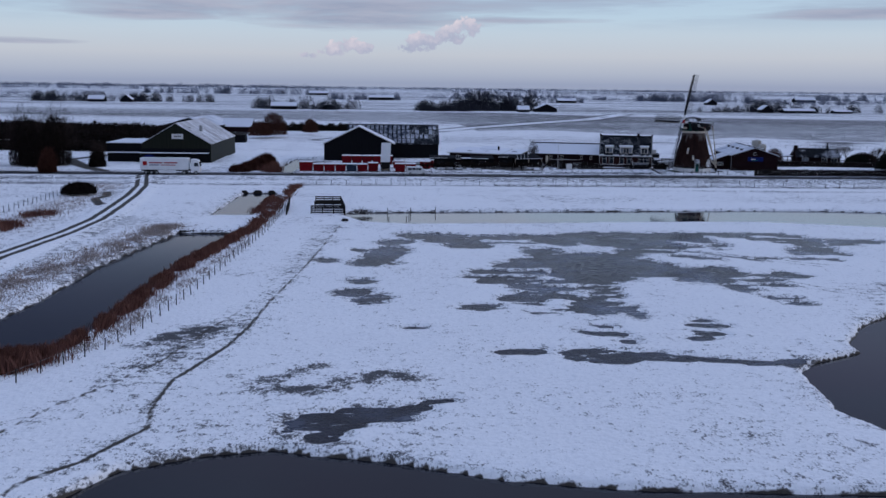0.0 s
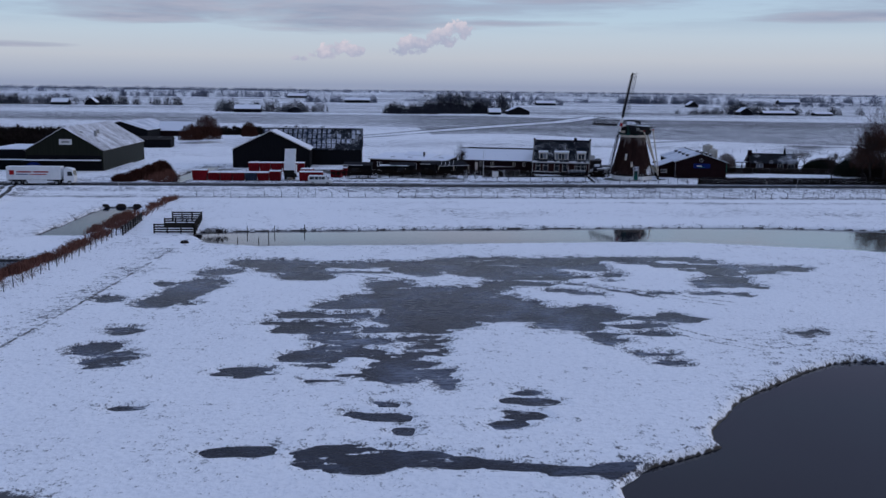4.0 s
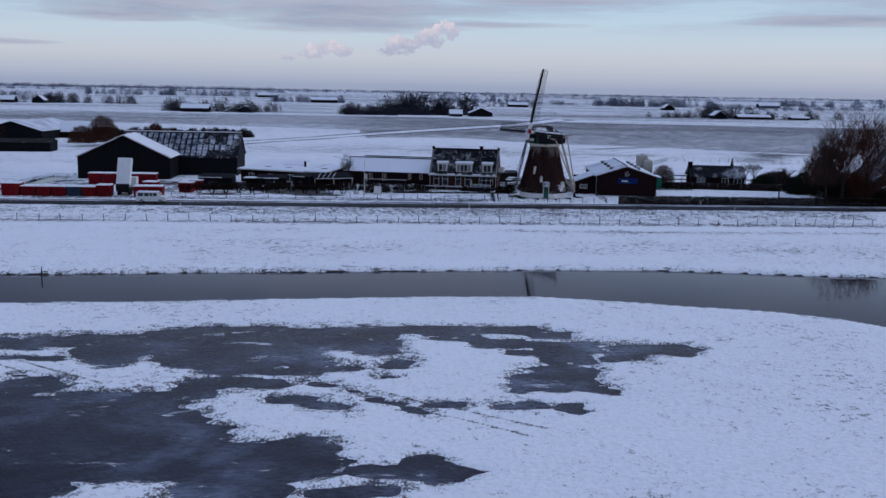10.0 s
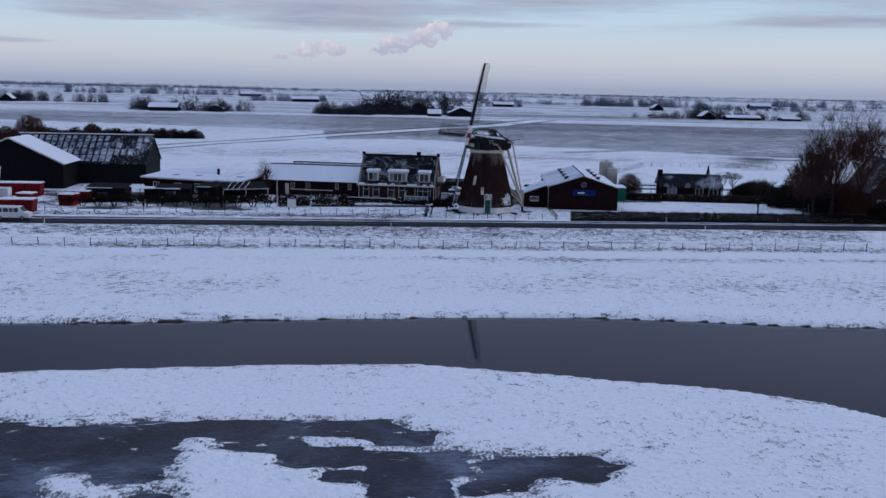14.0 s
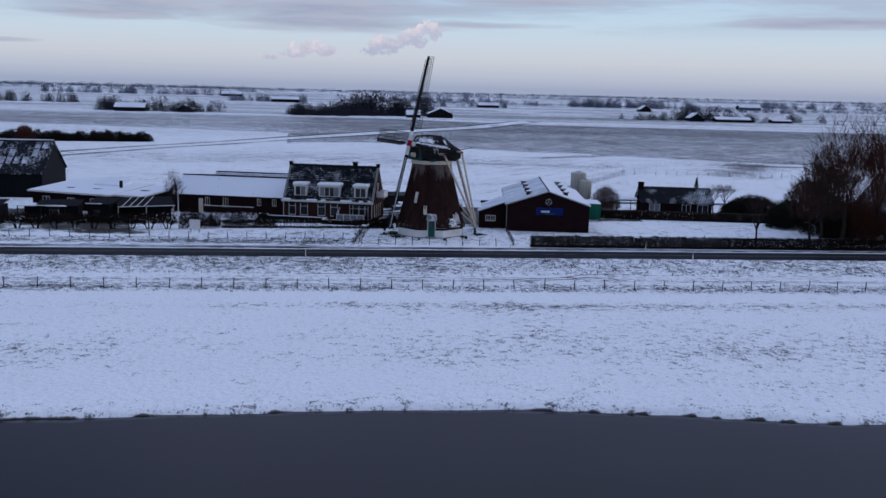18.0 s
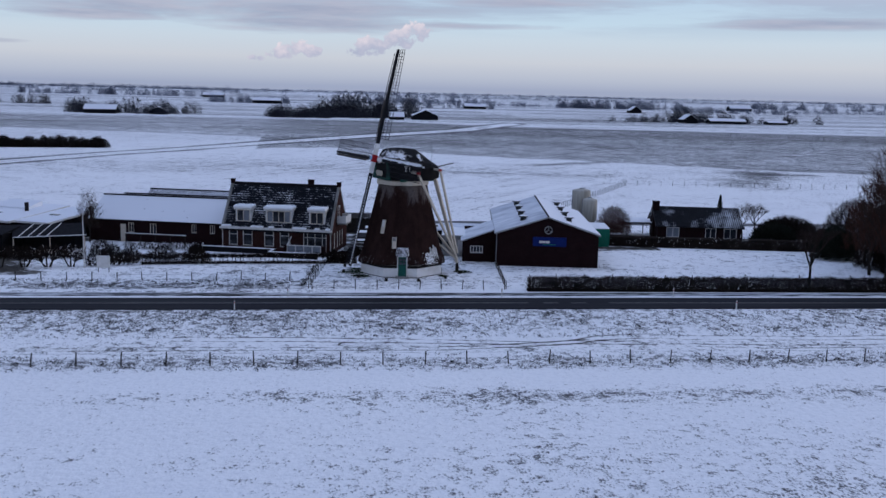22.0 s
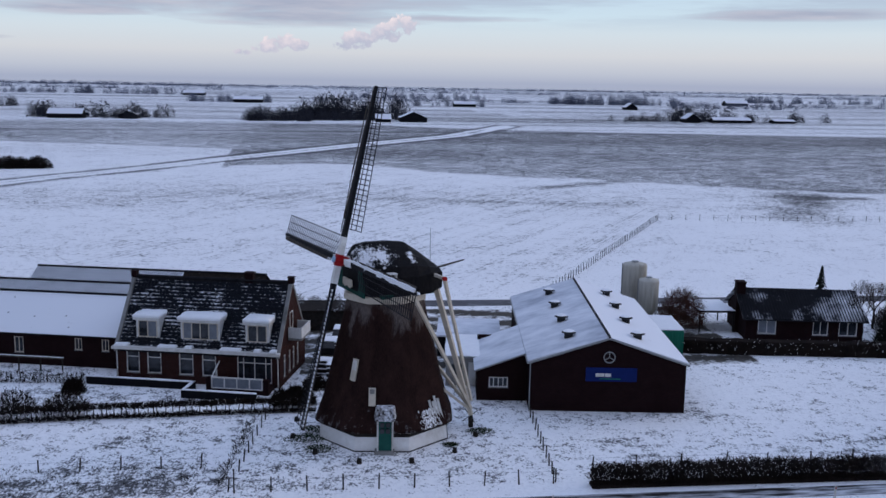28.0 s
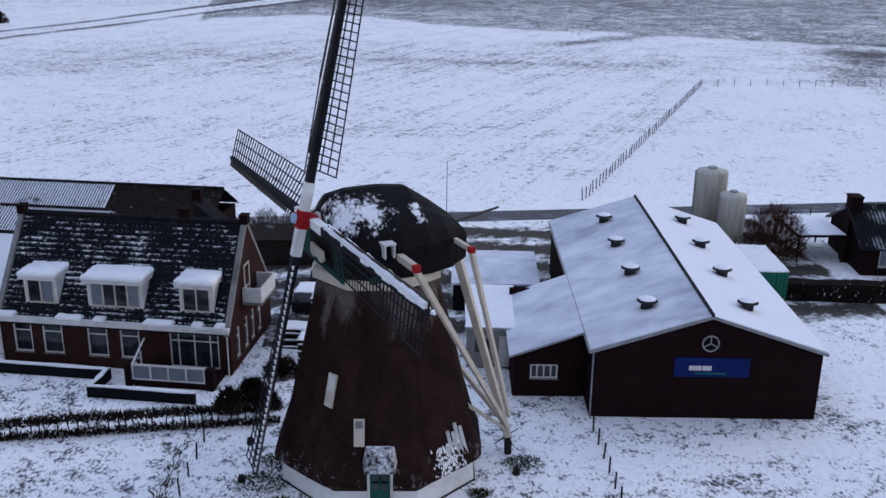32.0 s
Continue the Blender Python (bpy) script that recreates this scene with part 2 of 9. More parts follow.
def snow_ground():
    """Trampled pasture under thin snow. The attribute bare says how much grass stands through, mud where soil lies open."""
    m, t, b = shader("snowed_pasture")
    v = place(t)
    bare, mud = t.nodes.new("ShaderNodeAttribute"), t.nodes.new("ShaderNodeAttribute")
    bare.attribute_name, mud.attribute_name = "bare", "mud"
    tuft = noise_tex(t, v, 1.15, 4.0, 0.6, 0.5)
    blade = noise_tex(t, place(t, 1.25, 0.8, 1), 4.6, 3.0, 0.6)
    rows = t.nodes.new("ShaderNodeAttribute")
    rows.attribute_name = "rows"
    mp = t.nodes.new("ShaderNodeMapping")
    mp.inputs["Rotation"].default_value = (0, 0, radians(-59))
    t.links.new(t.nodes.new("ShaderNodeNewGeometry").outputs["Position"], mp.inputs["Vector"])
    mq = t.nodes.new("ShaderNodeMapping")
    mq.inputs["Scale"].default_value = (0.012, 1.3, 1)
    t.links.new(mp.outputs[0], mq.inputs["Vector"])
    stub = noise_tex(t, mq.outputs[0], 1.0, 4.0, 0.6)
    patch = noise_tex(t, v, 0.13, 5.0, 0.62, 0.5)
    f = math_node(t, "ADD", math_node(t, "MULTIPLY", tuft, 0.45), math_node(t, "MULTIPLY", blade, 0.44))
    f = math_node(t, "ADD", f, math_node(t, "MULTIPLY", noise_tex(t, v, 14.0, 2.0, 0.6), 0.11))
    f = math_node(t, "ADD", f, math_node(t, "MULTIPLY", math_node(t, "MULTIPLY", math_node(t, "SUBTRACT", stub, 0.5), 0.25), rows.outputs["Fac"]))
    want = math_node(t, "ADD", math_node(t, "ADD", math_node(t, "MULTIPLY", bare.outputs["Fac"], 0.25), math_node(t, "MULTIPLY", math_node(t, "SUBTRACT", math_node(t, "ADD", math_node(t, "MULTIPLY", patch, 0.6), math_node(t, "MULTIPLY", noise_tex(t, v, 0.38, 3.0, 0.55), 0.4)), 0.5), 0.34)), f)
    mask = ramp(t, want, [(0.59, grey(0)), (0.685, grey(0.94))])
    grass = ramp(t, blade, [(0.35, (0.014, 0.014, 0.018)), (0.65, (0.044, 0.043, 0.048))])
    tone = ramp(t, noise_tex(t, v, 0.05, 4.0, 0.6), [(0.3, (0.92, 0.923, 0.928)), (0.7, (0.955, 0.957, 0.957))])
    tone = mix_col(t, ramp(t, noise_tex(t, v, 2.4, 5.0, 0.65), [(0.48, grey(0)), (0.72, grey(0.42))]), tone, (0.60, 0.62, 0.65))
    col = mix_col(t, mask, tone, grass)
    soil = ramp(t, tuft, [(0.3, (0.03, 0.027, 0.024)), (0.7, (0.075, 0.066, 0.055))])
    mm = ramp(t, math_node(t, "ADD", mud.outputs["Fac"], math_node(t, "MULTIPLY", math_node(t, "SUBTRACT", tuft, 0.5), 0.7)), [(0.36, grey(0)), (0.56, grey(1))])
    col = mix_col(t, mm, col, soil)
    t.links.new(col, b.inputs["Base Color"])
    b.inputs["Roughness"].default_value = 0.85
    b.inputs["Specular IOR Level"].default_value = 0.25
    lump = math_node(t, "ADD", math_node(t, "MULTIPLY", noise_tex(t, v, 1.9, 3.0, 0.55), 1.2), f)
    bump(t, b, lump, 0.36, 0.24)
    return m


def water_mat(name, tint, rough, ripple):
    m, t, b = shader(name)
    v = place(t)
    n = noise_tex(t, v, 1.2, 4.0, 0.6)
    big = noise_tex(t, v, 0.06, 4.0, 0.6, 0.6)
    t.links.new(ramp(t, big, [(0.3, tuple(0.8 * c for c in tint)), (0.7, tuple(1.25 * c for c in tint))]), b.inputs["Base Color"])
    b.inputs["IOR"].default_value, b.inputs["Specular IOR Level"].default_value = 1.33, 0.46
    t.links.new(math_node(t, "ADD", math_node(t, "MULTIPLY", big, 0.05), rough), b.inputs["Roughness"])
    bump(t, b, n, ripple, 0.02)
    return m


def ice_mat():
    m, t, b = shader("grey_meltwater_ice")
    v = place(t)
    big, small = noise_tex(t, v, 0.13, 5.0, 0.55, 0.6), noise_tex(t, place(t, 0.5, 1.2, 1), 2.2, 5.0, 0.65, 0.5)
    f = math_node(t, "ADD", math_node(t, "MULTIPLY", big, 0.78), math_node(t, "MULTIPLY", small, 0.22))
    col = ramp(t, f, [(0.36, (0.008, 0.008, 0.013)), (0.48, (0.022, 0.025, 0.037)), (0.56, (0.055, 0.066, 0.094)), (0.66, (0.15, 0.172, 0.22))])
    clods = noise_tex(t, place(t, 0.7, 1.0, 1), 1.7, 4.0, 0.6)
    col = mix_col(t, ramp(t, clods, [(0.66, grey(0)), (0.70, grey(0.9))]), col, (0.018, 0.016, 0.016))
    dust = noise_tex(t, place(t, 0.45, 1.2, 1), 0.6, 7.0, 0.72, 0.8)
    col = mix_col(t, ramp(t, dust, [(0.62, grey(0)), (0.67, grey(0.85))]), col, (0.78, 0.80, 0.83))
    b.inputs["Specular IOR Level"].default_value = 0.11
    t.links.new(col, b.inputs["Base Color"])
    t.links.new(ramp(t, small, [(0.35, grey(0.16)), (0.7, grey(0.45))]), b.inputs["Roughness"])
    bump(t, b, small, 0.25, 0.03)
    return m


def asphalt_mat():
    m, t, b = shader("wet_asphalt")
    v = place(t)
    lane = noise_tex(t, place(t, 0.03, 1.1, 1), 1.0, 4.0, 0.6)
    small = noise_tex(t, v, 14.0, 3.0, 0.6)
    f = math_node(t, "ADD", math_node(t, "MULTIPLY", lane, 0.7), math_node(t, "MULTIPLY", small, 0.3))
    t.links.new(ramp(t, f, [(0.35, (0.010, 0.010, 0.013)), (0.65, (0.024, 0.024, 0.029))]), b.inputs["Base Color"])
    t.links.new(ramp(t, lane, [(0.35, grey(0.5)), (0.65, grey(0.75))]), b.inputs["Roughness"])
    bump(t, b, small, 0.2, 0.01)
    return m


def glass_mat():
    m, t, b = shader("dark_window_glass")
    v = place(t, local=True)
    t.links.new(ramp(t, noise_tex(t, v, 1.3, 3.0, 0.5), [(0.35, (0.010, 0.012, 0.016)), (0.65, (0.03, 0.034, 0.042))]), b.inputs["Base Color"])
    b.inputs["Roughness"].default_value, b.inputs["IOR"].default_value = 0.06, 1.5
    b.inputs["Specular IOR Level"].default_value = 0.5
    return m


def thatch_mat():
    """Dark reed thatch, paler in tongues towards the top, with snow dust held in its lower slope."""
    m, t, b = shader("dark_brown_thatch")
    v = place(t, local=True)
    sep = t.nodes.new("ShaderNodeSeparateXYZ")
    t.links.new(v, sep.inputs[0])
    z = sep.outputs["Z"]
    straw = noise_tex(t, place(t, 1, 1, 0.22, local=True), 14.0, 4.0, 0.65)
    big = noise_tex(t, place(t, 1, 1, 0.45, local=True), 0.8, 5.0, 0.6, 0.4)
    col = ramp(t, math_node(t, "ADD", math_node(t, "MULTIPLY", big, 0.55), math_node(t, "MULTIPLY", straw, 0.45)), [(0.32, (0.0085, 0.0046, 0.0044)), (0.68, (0.041, 0.0205, 0.0175))])
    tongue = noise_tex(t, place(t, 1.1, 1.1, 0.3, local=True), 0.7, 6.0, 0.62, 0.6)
    # paler straw, more of it with height, broken into tongues by noise
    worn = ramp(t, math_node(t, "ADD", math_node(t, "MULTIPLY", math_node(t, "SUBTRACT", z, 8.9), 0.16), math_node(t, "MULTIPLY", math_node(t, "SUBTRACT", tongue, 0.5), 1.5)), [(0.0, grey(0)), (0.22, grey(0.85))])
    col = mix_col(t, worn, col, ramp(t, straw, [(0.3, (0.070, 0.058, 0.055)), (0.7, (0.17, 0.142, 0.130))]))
    dust = noise_tex(t, place(t, 1, 1, 0.7, local=True), 2.2, 6.0, 0.75)
    held = math_node(t, "ADD", dust, math_node(t, "MULTIPLY", math_node(t, "SUBTRACT", 2.5, z), 0.07))
    col = mix_col(t, ramp(t, held, [(0.60, grey(0)), (0.76, grey(0.42))]), col, (0.62, 0.63, 0.66))
    t.links.new(col, b.inputs["Base Color"])
    b.inputs["Roughness"].default_value = 0.95
    bump(t, b, straw, 0.8, 0.03)
    return m


SNOWY_GROUND, ICE, ASPHALT, GLASS = snow_ground(), ice_mat(), asphalt_mat(), glass_mat()
WATER = water_mat("dark_ditch_water", (0.0078, 0.0084, 0.0135), 0.03, 0.05)
WATER_DULL = water_mat("dull_ditch_water", (0.006, 0.010, 0.021), 0.05, 0.05)
WATER_DULL.node_tree.nodes["Principled BSDF"].inputs["Specular IOR Level"].default_value = 0.09
SNOW = plain("lying_snow", (0.80, 0.82, 0.85), (0.90, 0.91, 0.92), 2.0, 0.85, bumpy=0.4)
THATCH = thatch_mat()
LIMEWASH = plain("limewashed_brick", (0.70, 0.69, 0.67), (0.86, 0.86, 0.85), 1.2, 0.8, dirt=(0.50, 0.48, 0.43))
WHITE = plain("white_paint", (0.54, 0.53, 0.51), (0.72, 0.71, 0.69), 1.6, 0.6, dirt=(0.45, 0.43, 0.38))
PALE_BLUE = plain("pale_blue_paint", (0.26, 0.42, 0.58), (0.34, 0.50, 0.66), 2.0, 0.5)
CREAM = plain("cream_paint", (0.48, 0.42, 0.34), (0.64, 0.57, 0.47), 1.6, 0.6, dirt=(0.40, 0.36, 0.29))
BLACK = plain("black_tarred_wood", (0.010, 0.010, 0.012), (0.024, 0.024, 0.028), 2.5, 0.6, stretch=(1, 1, 0.3))
GREEN = plain("mill_green_paint", (0.008, 0.042, 0.034), (0.014, 0.07, 0.054), 2.0, 0.5)
RED = plain("mill_red_paint", (0.28, 0.012, 0.016), (0.40, 0.022, 0.024), 2.0, 0.5)
BRICK_RED = brick("red_brown_brick", (0.052, 0.019, 0.016), (0.034, 0.012, 0.011), (0.042, 0.033, 0.031))
BRICK_DARK = brick("dark_brown_brick", (0.020, 0.0080, 0.0088), (0.0135, 0.0056, 0.0062), (0.015, 0.0115, 0.012))
TILE = snowy("black_glazed_tile_with_snow", (0.005, 0.006, 0.009), (0.012, 0.014, 0.019), 0.25, 1.2, (1, 1.0, 2.0), 0.4, 3.6, local=False, rows=0.2826)
TILE_BARE = plain("dark_roof_tile", (0.009, 0.009, 0.011), (0.024, 0.024, 0.027), 1.5, 0.9)
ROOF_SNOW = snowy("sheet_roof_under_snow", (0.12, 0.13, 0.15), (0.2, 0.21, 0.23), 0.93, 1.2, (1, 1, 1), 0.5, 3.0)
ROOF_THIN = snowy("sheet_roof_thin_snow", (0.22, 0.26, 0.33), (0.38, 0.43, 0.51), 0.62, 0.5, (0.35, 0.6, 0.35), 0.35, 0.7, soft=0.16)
SHEET_SNOW = snowy("thin_snow_on_sheets", (0.04, 0.05, 0.075), (0.11, 0.13, 0.18), 0.33, 0.5, (1, 1, 1), 0.6, 1.1, soft=0.16)
ROOF_DARK = snowy("dark_sheet_roof_patched_snow", (0.006, 0.007, 0.009), (0.014, 0.015, 0.019), 0.16, 0.5, (1.0, 0.6, 1), 0.4, 2.6, soft=0.10)
ROOF_BROWN = snowy("brown_corrugated_roof", (0.010, 0.008, 0.0065), (0.026, 0.019, 0.015), 0.16, 0.8, (1, 1, 1), 0.6, 3.0)
SHED_BLACK = plain("black_board_cladding", (0.004, 0.0045, 0.006), (0.011, 0.0115, 0.014), 1.2, 0.7, stretch=(6, 6, 0.3))
SHED_GREEN = plain("olive_green_sheeting", (0.010, 0.012, 0.009), (0.020, 0.022, 0.016), 0.5, 0.55, stretch=(5, 5, 0.3))
CONTAINER_GREEN = plain("green_container_paint", (0.01, 0.13, 0.085), (0.018, 0.19, 0.125), 1.5, 0.5, stretch=(4, 4, 0.4))
SKIP_RED = plain("red_skip_paint", (0.12, 0.005, 0.010), (0.22, 0.010, 0.016), 1.2, 0.5, vary=0.5, dirt=(0.09, 0.02, 0.02))
SKIP_BLUE = plain("blue_grey_skip_paint", (0.02, 0.032, 0.055), (0.04, 0.055, 0.09), 1.2, 0.5)
SIGN_BLUE = plain("blue_sign_sheet", (0.005, 0.014, 0.085), (0.008, 0.022, 0.125), 1.0, 0.4)
METAL = plain("galvanised_metal", (0.22, 0.23, 0.24), (0.36, 0.37, 0.38), 3.0, 0.45, metal=0.7)
SILO = plain("weathered_silo_plastic", (0.36, 0.34, 0.29), (0.60, 0.58, 0.52), 0.8, 0.6, stretch=(1.6, 1.6, 0.2), dirt=(0.17, 0.14, 0.10))
CONCRETE = plain("grey_concrete", (0.16, 0.16, 0.155), (0.29, 0.285, 0.275), 1.2, 0.9, dirt=(0.1, 0.1, 0.09))
WOOD_GREY = plain("weathered_wood", (0.055, 0.048, 0.042), (0.13, 0.115, 0.10), 2.0, 0.85, stretch=(1, 1, 0.25))
WOOD_DARK = plain("dark_wet_wood", (0.014, 0.012, 0.011), (0.036, 0.031, 0.027), 2.0, 0.8)
BARK = plain("bare_brown_twigs", (0.022, 0.016, 0.014), (0.052, 0.036, 0.031), 2.0, 0.9)
TWIG_RED = plain("reddish_twigs", (0.04, 0.016, 0.012), (0.085, 0.036, 0.026), 1.0, 0.9)
HEDGE = plain("dark_hedge_twigs", (0.009, 0.007, 0.0065), (0.026, 0.019, 0.016), 1.0, 0.9)
FIR = plain("dark_fir_needles", (0.008, 0.010, 0.008), (0.021, 0.024, 0.018), 1.0, 0.9)
REED = plain("russet_reed", (0.085, 0.038, 0.030), (0.22, 0.105, 0.082), 0.5, 0.95)
DRY_GRASS = plain("dry_winter_grass", (0.20, 0.165, 0.15), (0.44, 0.37, 0.33), 0.7, 0.95)
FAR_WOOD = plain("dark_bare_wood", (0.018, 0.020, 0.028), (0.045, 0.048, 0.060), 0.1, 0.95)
# distance haze put into the base colour: paler and bluer than FAR_WOOD
HAZE_WOOD = plain("hazed_distant_wood", (0.085, 0.100, 0.145), (0.15, 0.17, 0.225), 0.05, 0.95)
VENT = plain("grey_vent_metal", (0.02, 0.021, 0.023), (0.05, 0.052, 0.056), 3.0, 0.6)
MOSS = plain("dark_green_moss", (0.012, 0.022, 0.010), (0.03, 0.05, 0.02), 2.0, 0.95, bumpy=0.6)
VAN_WHITE = plain("white_car_paint", (0.66, 0.67, 0.68), (0.78, 0.79, 0.80), 0.8, 0.3)
TYRE = plain("black_rubber", (0.010, 0.010, 0.010), (0.02, 0.02, 0.02), 4.0, 0.8)
DULL_GRASS = plain("dull_winter_grass", (0.019, 0.0185, 0.020), (0.052, 0.049, 0.047), 0.7, 0.95)
ROOF_MID = snowy("ribbed_sheet_snowed_over", (0.03, 0.03, 0.034), (0.06, 0.06, 0.065), 0.72, 0.6, (1, 1, 1), 0.6, 2.0)
LINE_WORN = plain("worn_road_paint", (0.05, 0.05, 0.052), (0.24, 0.24, 0.24), 2.5, 0.7)
GREEN_DOOR = plain("teal_door_paint", (0.012, 0.075, 0.062), (0.02, 0.11, 0.088), 2.0, 0.5)
LANE_WET = plain("wet_grey_lane", (0.06, 0.06, 0.066), (0.13, 0.13, 0.14), 0.6, 0.6, dirt=(0.4, 0.41, 0.43))
PATH_WET = snowy("wet_cycle_path_with_slush", (0.018, 0.017, 0.017), (0.04, 0.037, 0.036), 0.40, 0.8, (0.25, 2.0, 1), 0.6, 1.6, local=False, soft=0.09)
ROOF_GREY = snowy("grey_sheet_roof_dusted", (0.17, 0.165, 0.17), (0.26, 0.25, 0.255), 0.50, 0.8, (0.3, 1.0, 1.0), 0.5, 1.6, soft=0.14)

# ---- ground ----
def vnoise(x, y, seed=0):
    """Smooth value noise on a unit lattice, -1 to 1."""
    xi, yi = np.floor(x).astype(np.int64), np.floor(y).astype(np.int64)
    fx, fy = x - xi, y - yi
    fx, fy = fx * fx * (3 - 2 * fx), fy * fy * (3 - 2 * fy)

    def h(i, j):
        n = (i * 374761393 + j * 668265263 + seed * 974711) & 0x7FFFFFFF
        n = ((n ^ (n >> 13)) * 1274126177) & 0x7FFFFFFF
        return ((n ^ (n >> 16)) & 0xFFFF) / 32767.5 - 1

    a, b, c, d = h(xi, yi), h(xi + 1, yi), h(xi, yi + 1), h(xi + 1, yi + 1)
    return (a * (1 - fx) + b * fx) * (1 - fy) + (c * (1 - fx) + d * fx) * fy


def fbm(x, y, size, octaves=4, seed=0):
    s, amp, tot = 0, 1.0, 0
    for k in range(octaves):
        s = s + amp * vnoise(x / size * 2 ** k, y / size * 2 ** k, seed + 7 * k)
        tot, amp = tot + amp, amp * 0.55
    return s / tot


def seg_dist(x, y, pts):
    """Distance to a polyline."""
    best = np.full(np.shape(x), 1e9)
    for (x0, y0), (x1, y1) in zip(pts[:-1], pts[1:]):
        dx, dy = x1 - x0, y1 - y0
        u = np.clip(((x - x0) * dx + (y - y0) * dy) / (dx * dx + dy * dy + 1e-9), 0, 1)
        best = np.minimum(best, np.hypot(x - x0 - u * dx, y - y0 - u * dy))
    return best


def smooth(a, b, v):
    u = np.clip((v - a) / (b - a), 0, 1)
    return u * u * (3 - 2 * u)


WATER_Z, ICE_Z, NORTH_Z, ROAD_Z, POLDER_Z = -0.45, -0.07, 0.40, 0.42, -0.85
FAR_K, FAR_X, FAR_Y = 1.057, 57.6, 82.9     # the low polder beyond the farms is spread out from here


def far(x, y):
    return FAR_X + (x - FAR_X) * FAR_K, FAR_Y + (y - FAR_Y) * FAR_K



def open_water(x, y):
    """Signed distance-like field of the canal, ditches and ponds: positive inside the water."""
    wob = 0.7 * fbm(x, y, 9, 4, 3) + 0.25 * fbm(x, y, 1.6, 2, 4)
    south = np.interp(x, [-9, -4, 4, 30, 55, 66, 78, 89, 95, 98.5, 101], [176, 165, 162.4, 164.2, 166.2, 166.2, 162.4, 159, 156, 152, 100])
    north = np.interp(x, [-9, -2, 10, 60, 82, 95, 106, 140], [176.5, 177.8, 179.2, 182.6, 183.2, 181.4, 179.2, 177])
    canal = np.minimum(np.minimum(y - south, north - y) + 0.6 * wob, np.minimum(x + 7.5, 190 - x))
    yb = np.interp(x, [-26, -19, -16.5, -12, -7.4, 0.6, 7.4, 17.2, 29.5, 60], [40, 52.6, 57, 59.4, 60.5, 58, 54.9, 53.2, 52.4, 50])
    pond = yb - y + 0.7 * wob
    xb = np.interp(y, [60, 62, 67, 77, 80, 83, 86, 92.7, 99.4, 102, 104], [60, 35.4, 33.4, 35.4, 38, 43, 43.4, 48, 56, 60, 66])
    pond_e = np.minimum(np.minimum((x - xb) * 0.75, y - 60), np.interp(x, [40, 62, 70, 90], [104, 103, 99, 92]) - y) + 0.8 * wob
    west = np.interp(y, [60, 86, 96, 102, 110, 126, 137, 147, 153], [-42, -40, -38.4, -37.4, -36.8, -36.1, -34.7, -33.2, -32.4])
    east = np.interp(y, [80, 84, 98, 110, 131, 144, 153], [-30, -28.4, -27.6, -27.2, -25.8, -23.4, -22.6])
    ditch = np.minimum(np.minimum(x - west, east - x), np.minimum(152.5 - y, y - 80.5)) + 0.5 * wob
    ditch2 = np.minimum(np.minimum(3.4 - np.abs(x + 27.2 - 0.02 * (y - 190)), y - 172.5), 208 - y) + 0.5 * wob
    ditch3 = np.minimum(np.minimum(2.6 - np.abs(x + 27 - 0.05 * (y - 255)), y - 250), 300 - y) + 0.5 * wob
    return np.maximum.reduce([canal, pond, pond_e, ditch, ditch2, ditch3])


# shallow meltwater: x, y, x, y, half width
MELT_NORTH = [
    (29.0, 149.5, 48.6, 149.9, 2.08), (30.2, 146.4, 47.9, 146.0, 2.16), (30.9, 143.2, 41.8, 142.9, 1.72), (32.6, 140.4, 42.2, 140.2, 1.37), (34.6, 138.3, 42.3, 138.1, 0.86), (35.2, 134.5, 39.8, 134.4, 0.95), (33.8, 132.3, 34.8, 132.5, 0.71), (49.3, 150.8, 62.5, 150.6, 1.24), (53.2, 147.9, 56.1, 147.8, 0.72), (57.6, 145.8, 66.5, 145.4, 1.23), (63.0, 148.7, 64.8, 148.4, 0.89), (62.1, 143.5, 66.1, 143.4, 1.29), (70.1, 144.4, 73.9, 143.6, 1.59), (67.7, 141.1, 70.0, 141.3, 1.09), (62.9, 140.6, 64.9, 140.6, 1.54), (61.4, 137.6, 64.4, 137.7, 1.2)]
MELT_EAST = [
    (59.8, 135.5, 63.6, 135.4, 1.22), (59.0, 133.3, 61.7, 133.4, 1.04), (63.7, 133.5, 64.9, 132.3, 0.84), (61.3, 128.0, 61.8, 127.9, 0.63), (56.3, 129.0, 59.1, 129.1, 0.41), (52.1, 129.5, 53.8, 129.4, 0.41), (41.0, 130.7, 42.4, 130.5, 0.76), (43.2, 129.2, 45.0, 128.9, 0.72), (47.5, 143.3, 49.5, 143.5, 0.88), (49.1, 138.9, 50.1, 139.9, 0.67), (44.5, 138.5, 46.1, 138.5, 0.33), (48.7, 135.6, 48.9, 135.7, 0.5), (42.5, 135.0, 46.7, 131.8, 0.23), (47.1, 131.2, 51.3, 127.6, 0.2), (59.1, 143.5, 60.0, 143.2, 0.77)]
MELT_GAP = [
    (18.4, 147.0, 25.3, 147.2, 2.0), (24.5, 144.1, 26.1, 144.0, 2.3), (26.1, 140.9, 26.2, 140.9, 1.55), (10.1, 145.5, 18.4, 146.0, 0.86), (12.7, 139.7, 12.8, 139.6, 1.68), (14.1, 141.6, 21.6, 141.8, 0.59), (21.5, 135.3, 22.1, 135.4, 1.36), (33.5, 134.3, 37.7, 135.2, 0.85), (34.1, 139.5, 41.2, 139.7, 1.14)]
